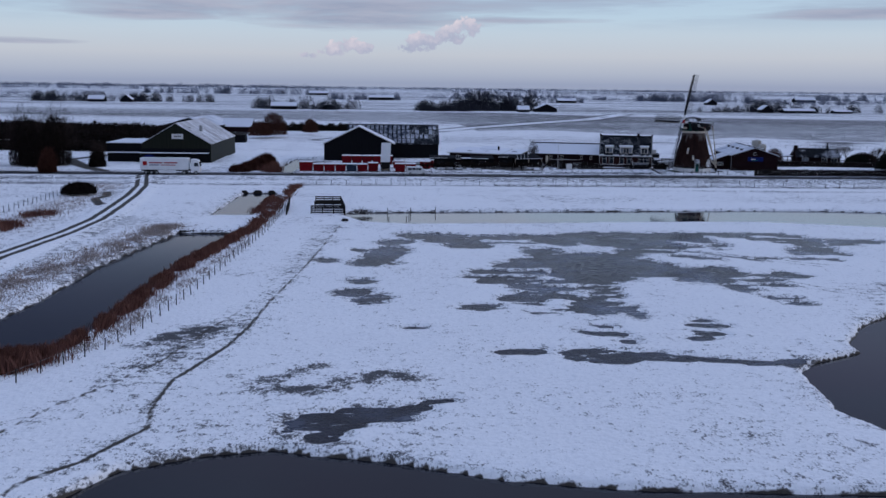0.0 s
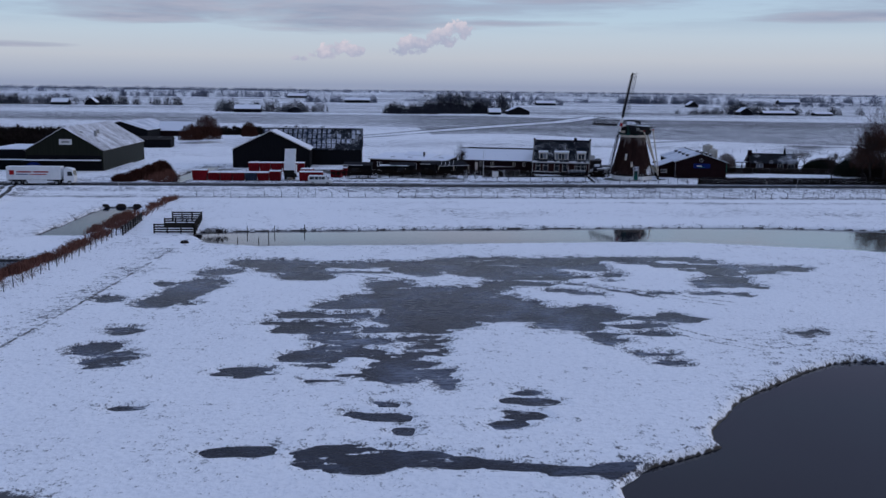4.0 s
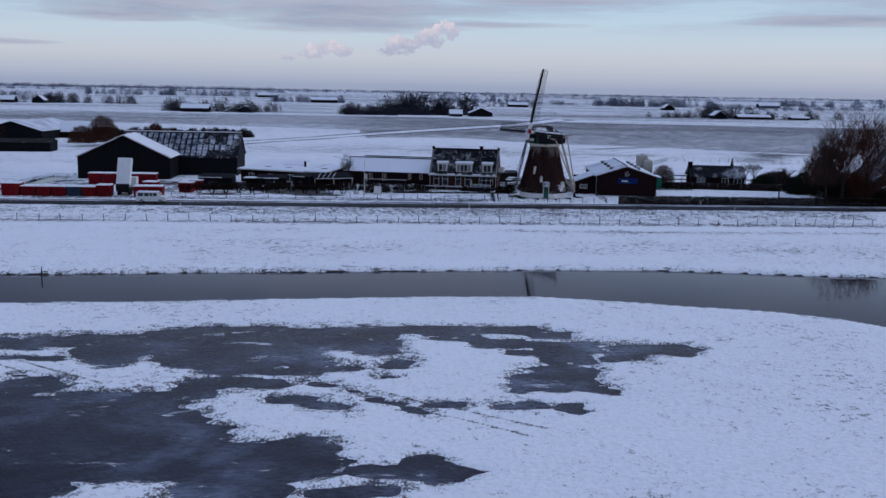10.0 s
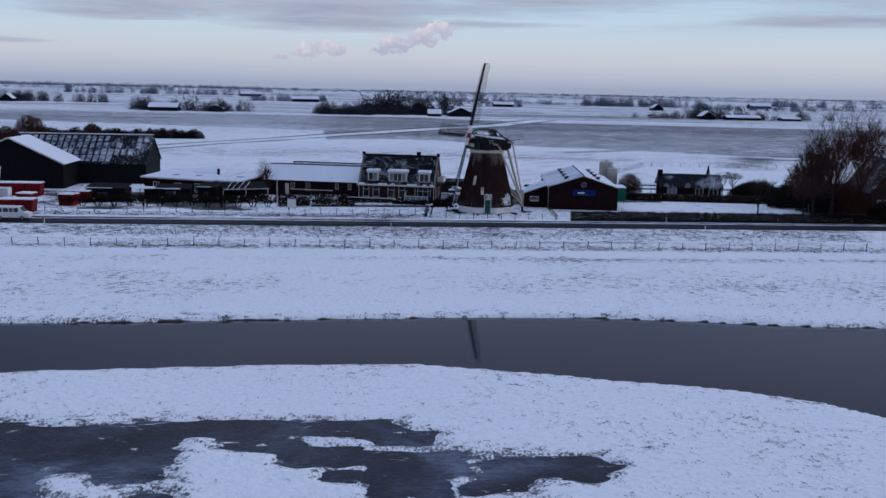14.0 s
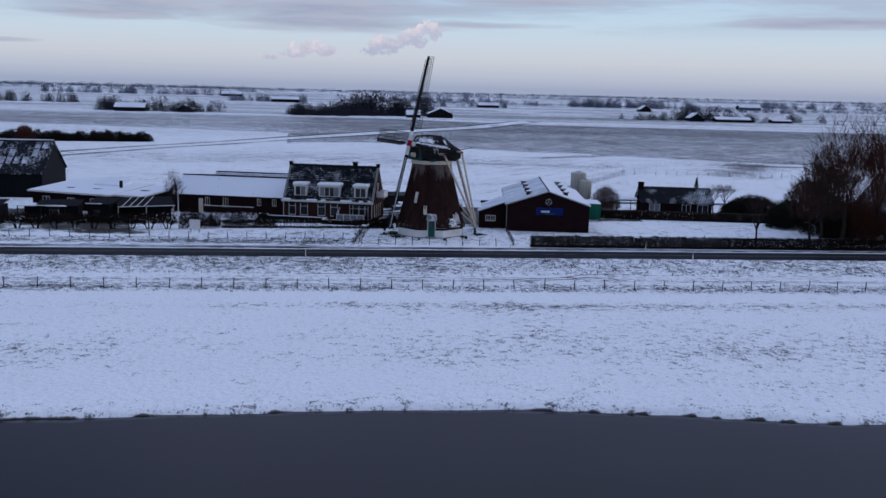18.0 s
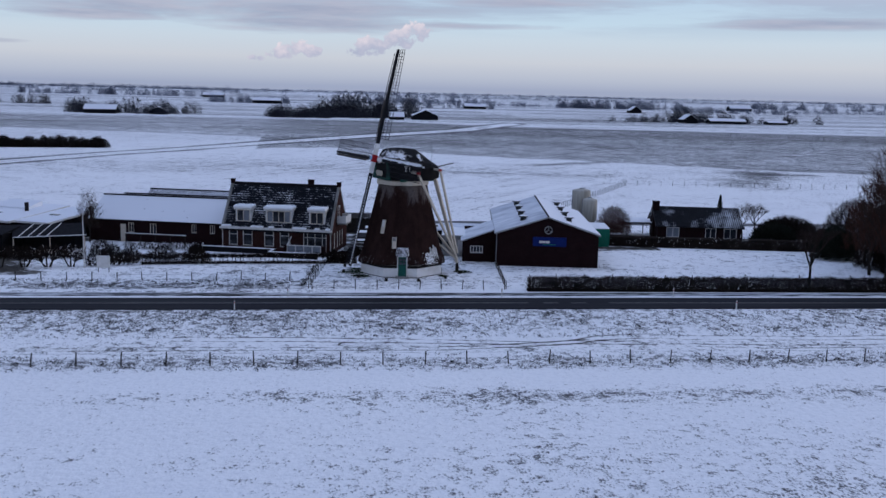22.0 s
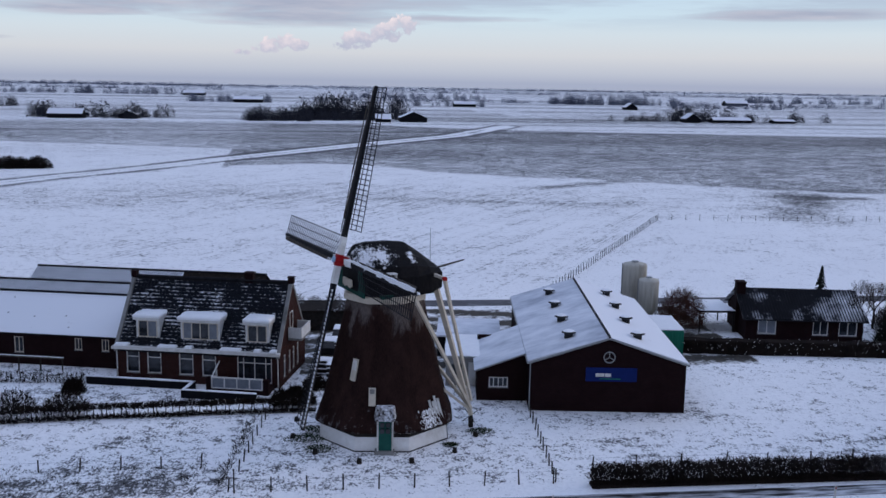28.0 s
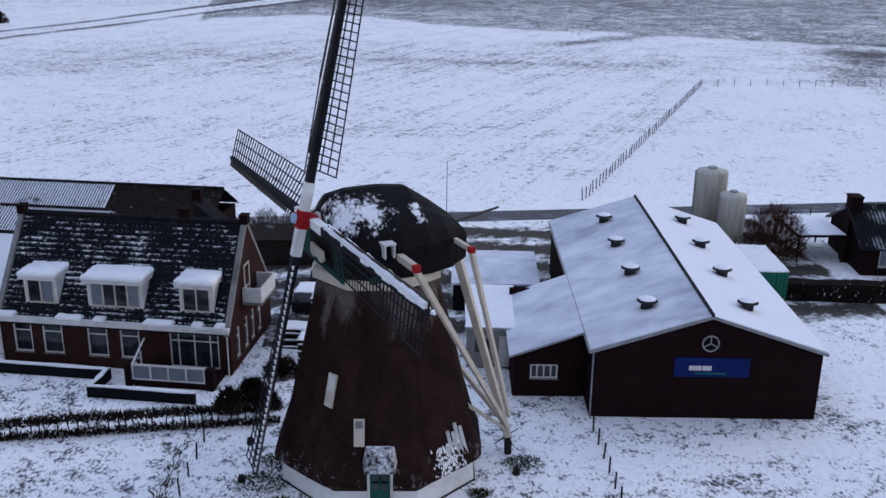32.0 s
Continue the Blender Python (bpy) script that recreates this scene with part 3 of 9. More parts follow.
MELT_WEST = [
    (4.2, 147.9, 9.6, 147.7, 2.66), (8.4, 143.6, 12.4, 143.1, 1.84), (10.2, 138.9, 14.0, 138.6, 1.42), (13.7, 146.8, 19.0, 146.1, 1.31), (1.5, 142.5, 0.9, 141.2, 1.49), (0.9, 135.4, -2.1, 124.9, 2.11), (-3.9, 134.9, -3.8, 134.9, 0.78), (0.8, 124.5, 0.9, 124.5, 0.63), (21.8, 133.3, 21.9, 133.3, 1.8), (22.6, 130.0, 31.7, 129.9, 2.17), (19.5, 126.6, 33.4, 126.4, 2.02), (15.9, 123.8, 36.2, 123.5, 1.69), (23.2, 120.9, 42.9, 120.5, 1.99), (22.2, 118.2, 44.0, 117.8, 1.68)]
MELT_MID = [
    (23.5, 115.3, 29.1, 115.2, 1.74), (37.5, 114.9, 41.2, 114.7, 1.4), (20.2, 113.2, 26.1, 113.1, 0.99), (39.4, 113.2, 41.5, 112.8, 0.84), (12.2, 119.3, 15.1, 119.3, 1.33), (17.8, 119.0, 19.1, 118.9, 1.32), (10.7, 116.2, 17.5, 115.8, 0.88), (12.0, 113.6, 17.1, 113.3, 1.16), (15.8, 111.4, 17.7, 111.3, 1.26), (16.1, 109.1, 20.3, 109.0, 1.19), (15.5, 106.9, 18.6, 106.9, 0.98), (23.2, 109.5, 25.8, 109.4, 0.91), (23.5, 106.7, 25.4, 106.7, 0.98)]
MELT_LOW = [
    (14.1, 105.0, 20.2, 105.3, 0.8), (14.1, 103.4, 16.5, 103.3, 1.14), (15.0, 101.5, 15.9, 101.5, 0.84), (23.3, 104.7, 25.9, 104.9, 0.53), (21.5, 103.3, 23.6, 103.3, 0.89), (21.2, 101.6, 24.4, 101.5, 0.97), (20.6, 99.8, 25.6, 99.7, 0.92), (20.3, 98.3, 26.0, 98.1, 0.77), (21.9, 96.9, 22.8, 96.8, 0.63), (25.5, 96.7, 26.1, 96.7, 0.74), (26.0, 95.4, 26.2, 95.5, 0.61), (18.3, 98.1, 19.5, 98.2, 0.44), (9.3, 99.6, 10.5, 99.9, 1.02), (15.6, 97.3, 17.4, 97.5, 0.27), (21.2, 91.4, 21.9, 91.4, 0.44)]
MELT_STRAY = [
    (19.0, 88.6, 22.3, 88.1, 0.4), (31.1, 91.4, 32.9, 91.5, 0.63), (30.1, 88.6, 31.6, 88.5, 0.73), (29.8, 87.1, 30.0, 87.1, 0.69), (31.8, 93.6, 32.2, 93.6, 0.48), (41.9, 111.1, 42.1, 109.1, 1.09), (45.7, 110.9, 46.8, 110.9, 0.64), (44.6, 101.2, 46.0, 101.2, 0.49), (43.2, 104.4, 46.0, 104.0, 0.27), (46.6, 116.9, 51.6, 116.6, 1.11), (50.7, 118.4, 50.8, 118.4, 1.15), (44.8, 114.0, 47.6, 114.1, 1.03), (60.4, 111.4, 62.7, 112.0, 0.5)]
MELT_SOUTH = [
    (-3.9, 107.1, -3.5, 107.9, 1.64), (-2.6, 112.9, -2.5, 113.0, 1.29), (-2.1, 103.0, -0.9, 104.7, 1.32), (2.3, 91.3, 3.6, 91.3, 0.26), (-7.9, 127.1, -7.9, 127.2, 0.97), (10.3, 82.2, 14.0, 82.4, 0.75), (17.2, 81.4, 19.9, 81.2, 2.0), (23.0, 80.8, 26.3, 80.4, 0.85), (27.9, 79.8, 33.4, 78.7, 0.6), (34.3, 78.7, 37.6, 79.0, 0.75), (18.6, 89.3, 21.4, 88.7, 0.33), (22.4, 86.1, 22.8, 86.1, 0.47), (-2.8, 66.9, 1.6, 66.8, 0.72), (-5.0, 65.8, 0.7, 65.6, 0.85), (-6.0, 64.7, -2.6, 64.6, 0.85), (-6.3, 63.5, -3.4, 63.4, 0.8), (-4.9, 62.4, -3.4, 62.4, 0.65), (-4.1, 61.8, -3.3, 61.8, 0.45), (1.6, 67.6, 2.8, 67.7, 0.6), (3.0, 68.7, 4.6, 69.4, 0.5)]
MELT = MELT_NORTH + MELT_EAST + MELT_GAP + MELT_WEST + MELT_MID + MELT_LOW + MELT_STRAY + MELT_SOUTH


def melt(x, y):
    """How far inside the lying meltwater, in metres; ragged along the wind."""
    x, y = np.asarray(x, float), np.asarray(y, float)
    f = np.full(np.shape(x), -9.0)
    at = (x > -22) & (x < 96) & (y > 54) & (y < 162)
    px, py = x[at], y[at]
    calm = 0.45 + 0.55 * smooth(70, 90, py)
    wx = px + 0.9 * calm * fbm(px, py * 1.6, 3.2, 3, 15)
    wy = py + 0.55 * calm * fbm(px * 0.5, py, 2.4, 3, 16)
    best = np.full(px.shape, -9.0)
    for x0, y0, x1, y1, r in MELT:
        best = np.maximum(best, r - seg_dist(wx, wy, [(x0, y0), (x1, y1)]))
    rough = smooth(72, 100, py)
    best = best + 0.10 + 0.22 * smooth(112, 130, py) + (0.25 + 0.45 * rough) * fbm(px * 0.6, py * 1.5, 4.5, 4, 11) + (0.25 + 0.65 * rough) * fbm(px * 0.5, py * 1.7, 1.7, 4, 12)
    f[at] = best
    return f


def ground_z(x, y):
    x, y = np.asarray(x, float), np.asarray(y, float)
    z = 0.05 * fbm(x, y, 14, 3, 1) + 0.03 * fbm(x, y, 2.2, 2, 2)
    z = np.where(y > 238, 0.35 * z, z)
    z = z + NORTH_Z * smooth(230.5, 239.6, y) - 0.18 * np.exp(-((y - 230) / 3.0) ** 2)
    z = z - (NORTH_Z - POLDER_Z) * smooth(304, 315, y)
    near = smooth(185, 150, y) * smooth(40, 60, y)
    z = z + 0.08 * near
    m = melt(x, y)
    z = z - 0.22 * smooth(-1.0, 0.5, m) * near
    z = z + 0.11 * fbm(x * 0.6, y * 1.5, 1.5, 3, 17) * smooth(-2.2, -0.6, m) * near
    w = open_water(x, y)
    z = z - 1.05 * smooth(-0.55, 0.5, w) - 0.10 * smooth(-3.0, -0.4, w)
    # the raised lane along the ditch, and the low banks beside it
    lane = seg_dist(x, y, LANE)
    z = z + 0.25 * smooth(4.0, 2.4, lane) * (y < 236)
    return z


LANE = [(-52, 60), (-50.6, 128), (-48.4, 148), (-48.2, 163), (-49.6, 180), (-51.6, 200), (-54, 217), (-58.2, 235), (-59.5, 241)]
RUTS_A = [(-9.2, 158.4), (-11.9, 125.3), (-14.2, 100.8), (-17.0, 89.1), (-18.8, 79.8), (-21.1, 73.7), (-23.8, 68.2), (-25.6, 63.0), (-30, 56)]
RUTS_B = [(-7.6, 158), (-10.0, 125.5), (-12.5, 101), (-13.1, 91.2), (-14.1, 84.2), (-16.7, 74.3), (-16.8, 68.3), (-16.1, 63.6), (-17.5, 60.5), (-18.8, 57.7), (-21.2, 54.8), (-21.7, 52.9)]
TRACK = [(-20, 396), (-5, 423), (7, 446), (15, 458), (25, 473), (46, 511), (93, 588), (142, 662), (190, 775)]
ICE_TRACKS = [[(3.0, 150.2), (17.1, 141.1), (28.2, 132.4)], [(45.5, 132.3), (53.2, 127.1), (59.9, 121.9)], [(46.9, 114.4), (50.1, 109.8), (56.3, 103.8)]]
FIELD_TRACKS = [[(62, 231.3), (81.8, 230.6), (95.0, 229.1), (99.6, 231.2), (103.9, 231.7), (116.7, 230.6), (132, 230.8)], [(50, 227.9), (74.5, 227.6), (84.7, 227.6), (93.0, 228.9), (98.5, 230.3), (101.7, 229.3), (114.8, 227.4), (136, 227.6)], [(76.6, 229.5), (84.8, 229.2), (91.4, 228.5), (97.1, 229.8), (115.7, 228.9)]]


def ground_cover(x, y):
    """How far grass stands through the snow, and where soil lies open."""
    bare = 0.08 + 0.24 * fbm(x, y, 30, 3, 21)
    bare = bare - 0.16 * smooth(215.5, 217.5, y) * smooth(221, 219.5, y) - 0.08 * smooth(204, 208, y) * smooth(213, 211, y) + 0.30 * np.exp(-((y - 214.2) / 1.5) ** 2) * smooth(40, 70, x) + 0.08 * np.exp(-((y - 197) / 4.5) ** 2) * (x > 20)
    bare = bare + 0.33 * smooth(231, 234, y) * (y < 240.6) + 0.42 * np.exp(-((y - 223.0) / 1.9) ** 2) + 0.24 * np.exp(-((y - 228) / 2.5) ** 2)
    bare = bare + 0.06 * np.exp(-((y - 200) / 8) ** 2) * (x > 30)
    bare = bare + 0.10 * np.exp(-(((x - 28) / 14) ** 2 + ((y - 68) / 10) ** 2)) + 0.25 * np.exp(-(((x - 64) / 14) ** 2 + ((y - 108) / 6) ** 2))
    for x0, y0, x1, y1, r in ((-10.0, 71.8, -4.2, 71.9, 0.9), (-9.0, 74.2, -5.5, 78.0, 0.9), (-3.3, 74.5, -1.3, 74.8, 1.2), (-0.1, 76.0, 2.1, 74.4, 1.1), (-15.4, 91.7, -18.8, 90.2, 1.5), (-18.6, 89.2, -22.2, 84.9, 1.3)):
        bare = bare + (0.55 + 0.5 * fbm(x, y, 2.0, 2, 71)) * np.exp(-(seg_dist(x, y, [(x0, y0), (x1, y1)]) / (1.25 * r)) ** 2)
    bare = bare + 0.46 * np.exp(-(((x + 18.0 - 0.35 * (y - 84)) / 4.0) ** 2 + ((y - 81) / 9) ** 2)) + 0.15 * np.exp(-(((x + 12) / 12) ** 2 + ((y - 66) / 9) ** 2))
    bare = bare + 0.25 * smooth(-3.0, -0.2, open_water(x, y)) + (0.30 + 0.22 * smooth(85, 110, y)) * smooth(-2.0, 0.2, melt(x, y)) * (y < 160)
    bare = bare + 0.15 * ((x < -36) & (y < 170) & (y > 60)) * smooth(-41, -44, x) * smooth(-47.5, -45, x)
    bare = bare + 0.07 * smooth(110, 70, y) * (x > -20) + 0.20 * ((x < -33) & (x > -46.5) & (y < 168)) + 0.22 * ((x < -52) & (y > 110) & (y < 236))
    # includes darker ground by the barn's east wall and along its front foot
    bare = bare + 0.15 * ((y > 250) & (y < 306)) + 0.12 * smooth(263, 255, y) * ((y > 249) & (x > 76)) + 0.42 * np.exp(-(((x - 109.6) / 1.3) ** 2 + ((y - 263.5) / 2.6) ** 2)) + 0.30 * np.exp(-(seg_dist(x, y, [(96, 262.6), (108, 262.3)]) / 0.7) ** 2)
    bare = np.where((y > 247) & (y < 262), bare + 0.24 * smooth(256, 253, y) * (x < 76), bare)
    xw, yw = x, y
    x, y = FAR_X + (x - FAR_X) / FAR_K, FAR_Y + (y - FAR_Y) / FAR_K
    # far fields: a bare ploughed strip beyond the farm track, greyer ground towards the horizon
    edge_s = np.interp(x, [-200, -61, 2, 44, 48, 71, 90, 111, 149, 194, 222, 400, 900], [650, 603, 577, 556, 484, 489, 485, 460, 445, 420, 409, 330, 330]) + 9 * fbm(x, y, 40, 4, 31)
    edge_n = np.interp(x, [-200, 100, 142, 186, 257, 380, 900], [790, 785, 755, 735, 715, 700, 700])
    ploughed = smooth(0, 6, y - edge_s) * smooth(0, 14, edge_n - y)
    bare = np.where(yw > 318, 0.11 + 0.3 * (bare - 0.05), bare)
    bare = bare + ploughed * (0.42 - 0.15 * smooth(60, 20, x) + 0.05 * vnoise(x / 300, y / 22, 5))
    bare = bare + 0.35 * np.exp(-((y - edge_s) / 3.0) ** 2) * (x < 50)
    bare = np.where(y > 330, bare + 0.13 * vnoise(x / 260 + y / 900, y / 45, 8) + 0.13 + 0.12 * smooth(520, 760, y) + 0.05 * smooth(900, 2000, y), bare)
    t = seg_dist(x, y, TRACK)
    ridge = 0.25 * vnoise(x / 22, y / 22, 14)
    half = 3.4 + 2.6 * smooth(450, 600, y)
    bare = bare + (0.62 + ridge) * np.exp(-((t - half - 1.6) / 2.4) ** 2) + 0.30 * np.exp(-(t / 0.9) ** 2) * smooth(520, 470, y)
    bare = bare * (1 - smooth(half + 1.0, half - 1.0, t) * smooth(0.4, 1.6, t))
    bare = bare + (0.48 + 0.25 * fbm(x, y, 14, 3, 72)) * np.exp(-(seg_dist(x, y, [(194, 410), (184, 388), (174, 366)]) / 8) ** 2) + 0.45 * np.exp(-(seg_dist(x, y, [(196, 405), (208, 404)]) / 3) ** 2) + 0.4 * np.exp(-(seg_dist(x, y, [(131, 424), (146, 434), (158, 442)]) / 4) ** 2) + 0.22 * np.exp(-(((x - 115) / 40) ** 2 + ((y - 396 + 0.2 * (x - 115)) / 3.5) ** 2))
    stripes = 0.05 * np.sin((x * 0.79 - y * 0.61) * 0.9) * ((y > 310) & (y < 470) & (x > 60) & (x < 150))
    bare = bare + stripes
    # ditches and field edges of the far polder
    for k, (y0, w0, slant) in enumerate(((690, 5, 0.05), (742, 5, -0.04), (792, 6, 0.0), (842, 7, 0.03), (900, 9, -0.02), (980, 24, 0.02), (1090, 26, -0.03), (1230, 32, 0.02), (1400, 36, 0.0), (1600, 45, 0.02), (2000, 80, 0.0), (2600, 120, 0.0))):
        line = np.exp(-((y - y0 - slant * (x - 60)) / w0) ** 2) * (vnoise(x / 240, np.full_like(y, k * 3.7), 60 + k) > -0.35)
        bare = bare + 0.26 * line * (y > 640)
    x, y = xw, yw
    mud = np.zeros_like(bare)
    w = open_water(x, y)
    mud = np.maximum(mud, smooth(-0.30, -0.05, w))
    for ruts, deep in ((RUTS_A, 0.10), (RUTS_B, 0.0)):
        d = seg_dist(x, y, ruts)
        mud = np.maximum(mud, (0.68 - deep - (0.12 + deep) * smooth(86, 100, y) + 0.14 * fbm(x, y, 5, 3, 61)) * np.exp(-(d / 0.32) ** 2))
        bare = bare + 0.2 * np.exp(-(d / 1.4) ** 2)
    for ruts in ICE_TRACKS:
        d = seg_dist(x, y + 0.3 * fbm(x, y, 6, 2, 43), ruts)
        ends = np.minimum(np.hypot(x - ruts[0][0], y - ruts[0][1]), np.hypot(x - ruts[-1][0], y - ruts[-1][1]))
        mud = np.maximum(mud, 0.60 * np.exp(-((d - 0.85) / 0.28) ** 2) * smooth(1.2, 2.6, ends))
    for ruts in FIELD_TRACKS:
        d = seg_dist(x, y + 0.3 * fbm(x, y, 9, 2, 41), ruts)
        mud = np.maximum(mud, (0.66 + 0.12 * fbm(x, y, 5, 2, 44)) * np.exp(-((d - 0.6) / 0.17) ** 2))
    d = np.abs(seg_dist(x, y, LANE) - 0.95)
    mud = np.maximum(mud, 0.95 * np.exp(-(d / 0.55) ** 2) * (y < 241))
    bare = np.where(seg_dist(x, y, LANE) < 2.2, bare - 0.2, bare)
    # wheel-marked yard behind the mill and the drive past the green shed
    yard = (x > 76) & (x < 122) & (y > 276) & (y < 301.5) & (x + 0.4 * (y - 276) > 77)
    mud = np.where(yard, np.maximum(mud, 0.55 + 0.17 * np.sin(y * 1.5 + 0.2 * x + 4 * fbm(x, y, 18, 3, 51))), mud)
    works = smooth(256.5, 258.5, y) * smooth(288, 284, y) * smooth(-24, -20, x) * smooth(46, 40, x)
    mud = np.maximum(mud, works * (0.46 + 0.5 * fbm(x, y, 6, 3, 74)))
    gully = seg_dist(x, y, [(-58.5, 206), (-56.5, 199), (-57.5, 194), (-53.5, 184)])
    mud = np.maximum(mud, 0.9 * np.exp(-(gully / 1.1) ** 2))
    drive = seg_dist(x, y, [(-70, 247), (-80, 262), (-91, 285), (-84, 305)])
    mud = np.maximum(mud, 0.9 * np.exp(-(drive / 2.3) ** 2))
    return np.clip(bare, 0, 1), np.clip(mud, 0, 1)


def steps(*spans):
    out = []
    for a, b, s in spans:
        out.extend(np.arange(a, b - 1e-6, s))
    return out


def grid_mesh(name, gx, gy, z, material, keep=None):
    nx, ny = len(gx), len(gy)
    X, Y = np.meshgrid(gx, gy)
    co = np.stack([X, Y, z], -1).reshape(-1, 3).astype(np.float32)
    i = np.arange((nx - 1) * (ny - 1))
    r, c = i // (nx - 1), i % (nx - 1)
    q = np.stack([r * nx + c, r * nx + c + 1, (r + 1) * nx + c + 1, (r + 1) * nx + c], -1)
    if keep is not None:
        q = q[keep.reshape(-1)]
        used = np.unique(q)
        remap = np.zeros(nx * ny, np.int64)
        remap[used] = np.arange(len(used))
        co, q = co[used], remap[q]
    me = bpy.data.meshes.new(name)
    me.vertices.add(len(co))
    me.vertices.foreach_set("co", co.reshape(-1))
    me.loops.add(len(q) * 4)
    me.loops.foreach_set("vertex_index", q.reshape(-1).astype(np.int32))
    me.polygons.add(len(q))
    me.polygons.foreach_set("loop_start", np.arange(0, len(q) * 4, 4, dtype=np.int32))
    me.polygons.foreach_set("use_smooth", np.ones(len(q), bool))
    me.update(calc_edges=True)
    me.materials.append(material)
    return new(name, me), X, Y


gx = np.array([-2900, -2200, -1600, -1100, -800, -600, -450, -350, -280, -220, -180] + steps((-150, -70, 1.6), (-70, -58, 1.0), (-58, -20, 0.5), (-20, 80, 0.3), (80, 104, 0.5), (104, 160, 1.0), (160, 250, 3.0)) + [250, 265, 285, 320, 370, 430, 500, 600, 750, 950, 1200, 1600, 2200, 2900])
gy = np.array([-220, -120, -60, -20, 10, 30] + steps((40, 60, 0.48), (60, 156, 0.3), (156, 186, 0.48), (186, 220, 1.0), (220, 224, 0.5), (224, 234, 0.2), (234, 262, 0.5), (262, 310, 1.2), (310, 330, 1.5), (330, 520, 2.6), (520, 700, 4.0), (700, 900, 8.0), (900, 1800, 40)) + [1800, 2000, 2400, 2900, 3600, 4400, 4900])
X, Y = np.meshgrid(gx, gy)
ground, _, _ = grid_mesh("ground", gx, gy, ground_z(X, Y), SNOWY_GROUND)
tagged(ground, "flat polder pasture under thin patchy snow", "ground", kind="structure")
fence_x = 108.5 + (Y - 313) * 0.545
stubble = smooth(308, 318, Y) * smooth(470, 430, Y + 0.45 * (X - 100)) * smooth(20, 45, X) * smooth(fence_x + 4, fence_x - 4, X)
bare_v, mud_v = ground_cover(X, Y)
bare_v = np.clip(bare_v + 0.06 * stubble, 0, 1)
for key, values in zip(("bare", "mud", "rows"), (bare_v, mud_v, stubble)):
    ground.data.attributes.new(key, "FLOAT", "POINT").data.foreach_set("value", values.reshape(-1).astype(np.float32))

cx, cy = (gx[1:] + gx[:-1]) / 2, (gy[1:] + gy[:-1]) / 2
CX, CY = np.meshgrid(cx, cy)
keep = (melt(CX, CY) > -1.1) & (open_water(CX, CY) < -0.6) & (CY < 160) & (CX > -20) & (CX < 95)
for y0, y1 in ((126, 160), (95, 126), (56, 95)):
    ice, _, _ = grid_mesh("ice", gx, gy, np.full(X.shape, ICE_Z), ICE, keep & (CY > y0) & (CY <= y1))
    tagged(ice, "grey frozen meltwater lying in the pasture", "ice", kind="structure")
keep = (open_water(CX, CY) > -1.2) & (CY < 310) & (CX > -70) & (CX < 200)
for west_side, mat, text in ((False, WATER, "still dark water in canal and ponds"), (True, WATER_DULL, "dull half-frozen dark water in the ditches")):
    side = (CX < -15) & (CY > 75)
    water, _, _ = grid_mesh("water", gx, gy, np.where(Y > 245, -0.2, WATER_Z), mat, keep & (side == west_side))
    tagged(water, text, "water", kind="structure")

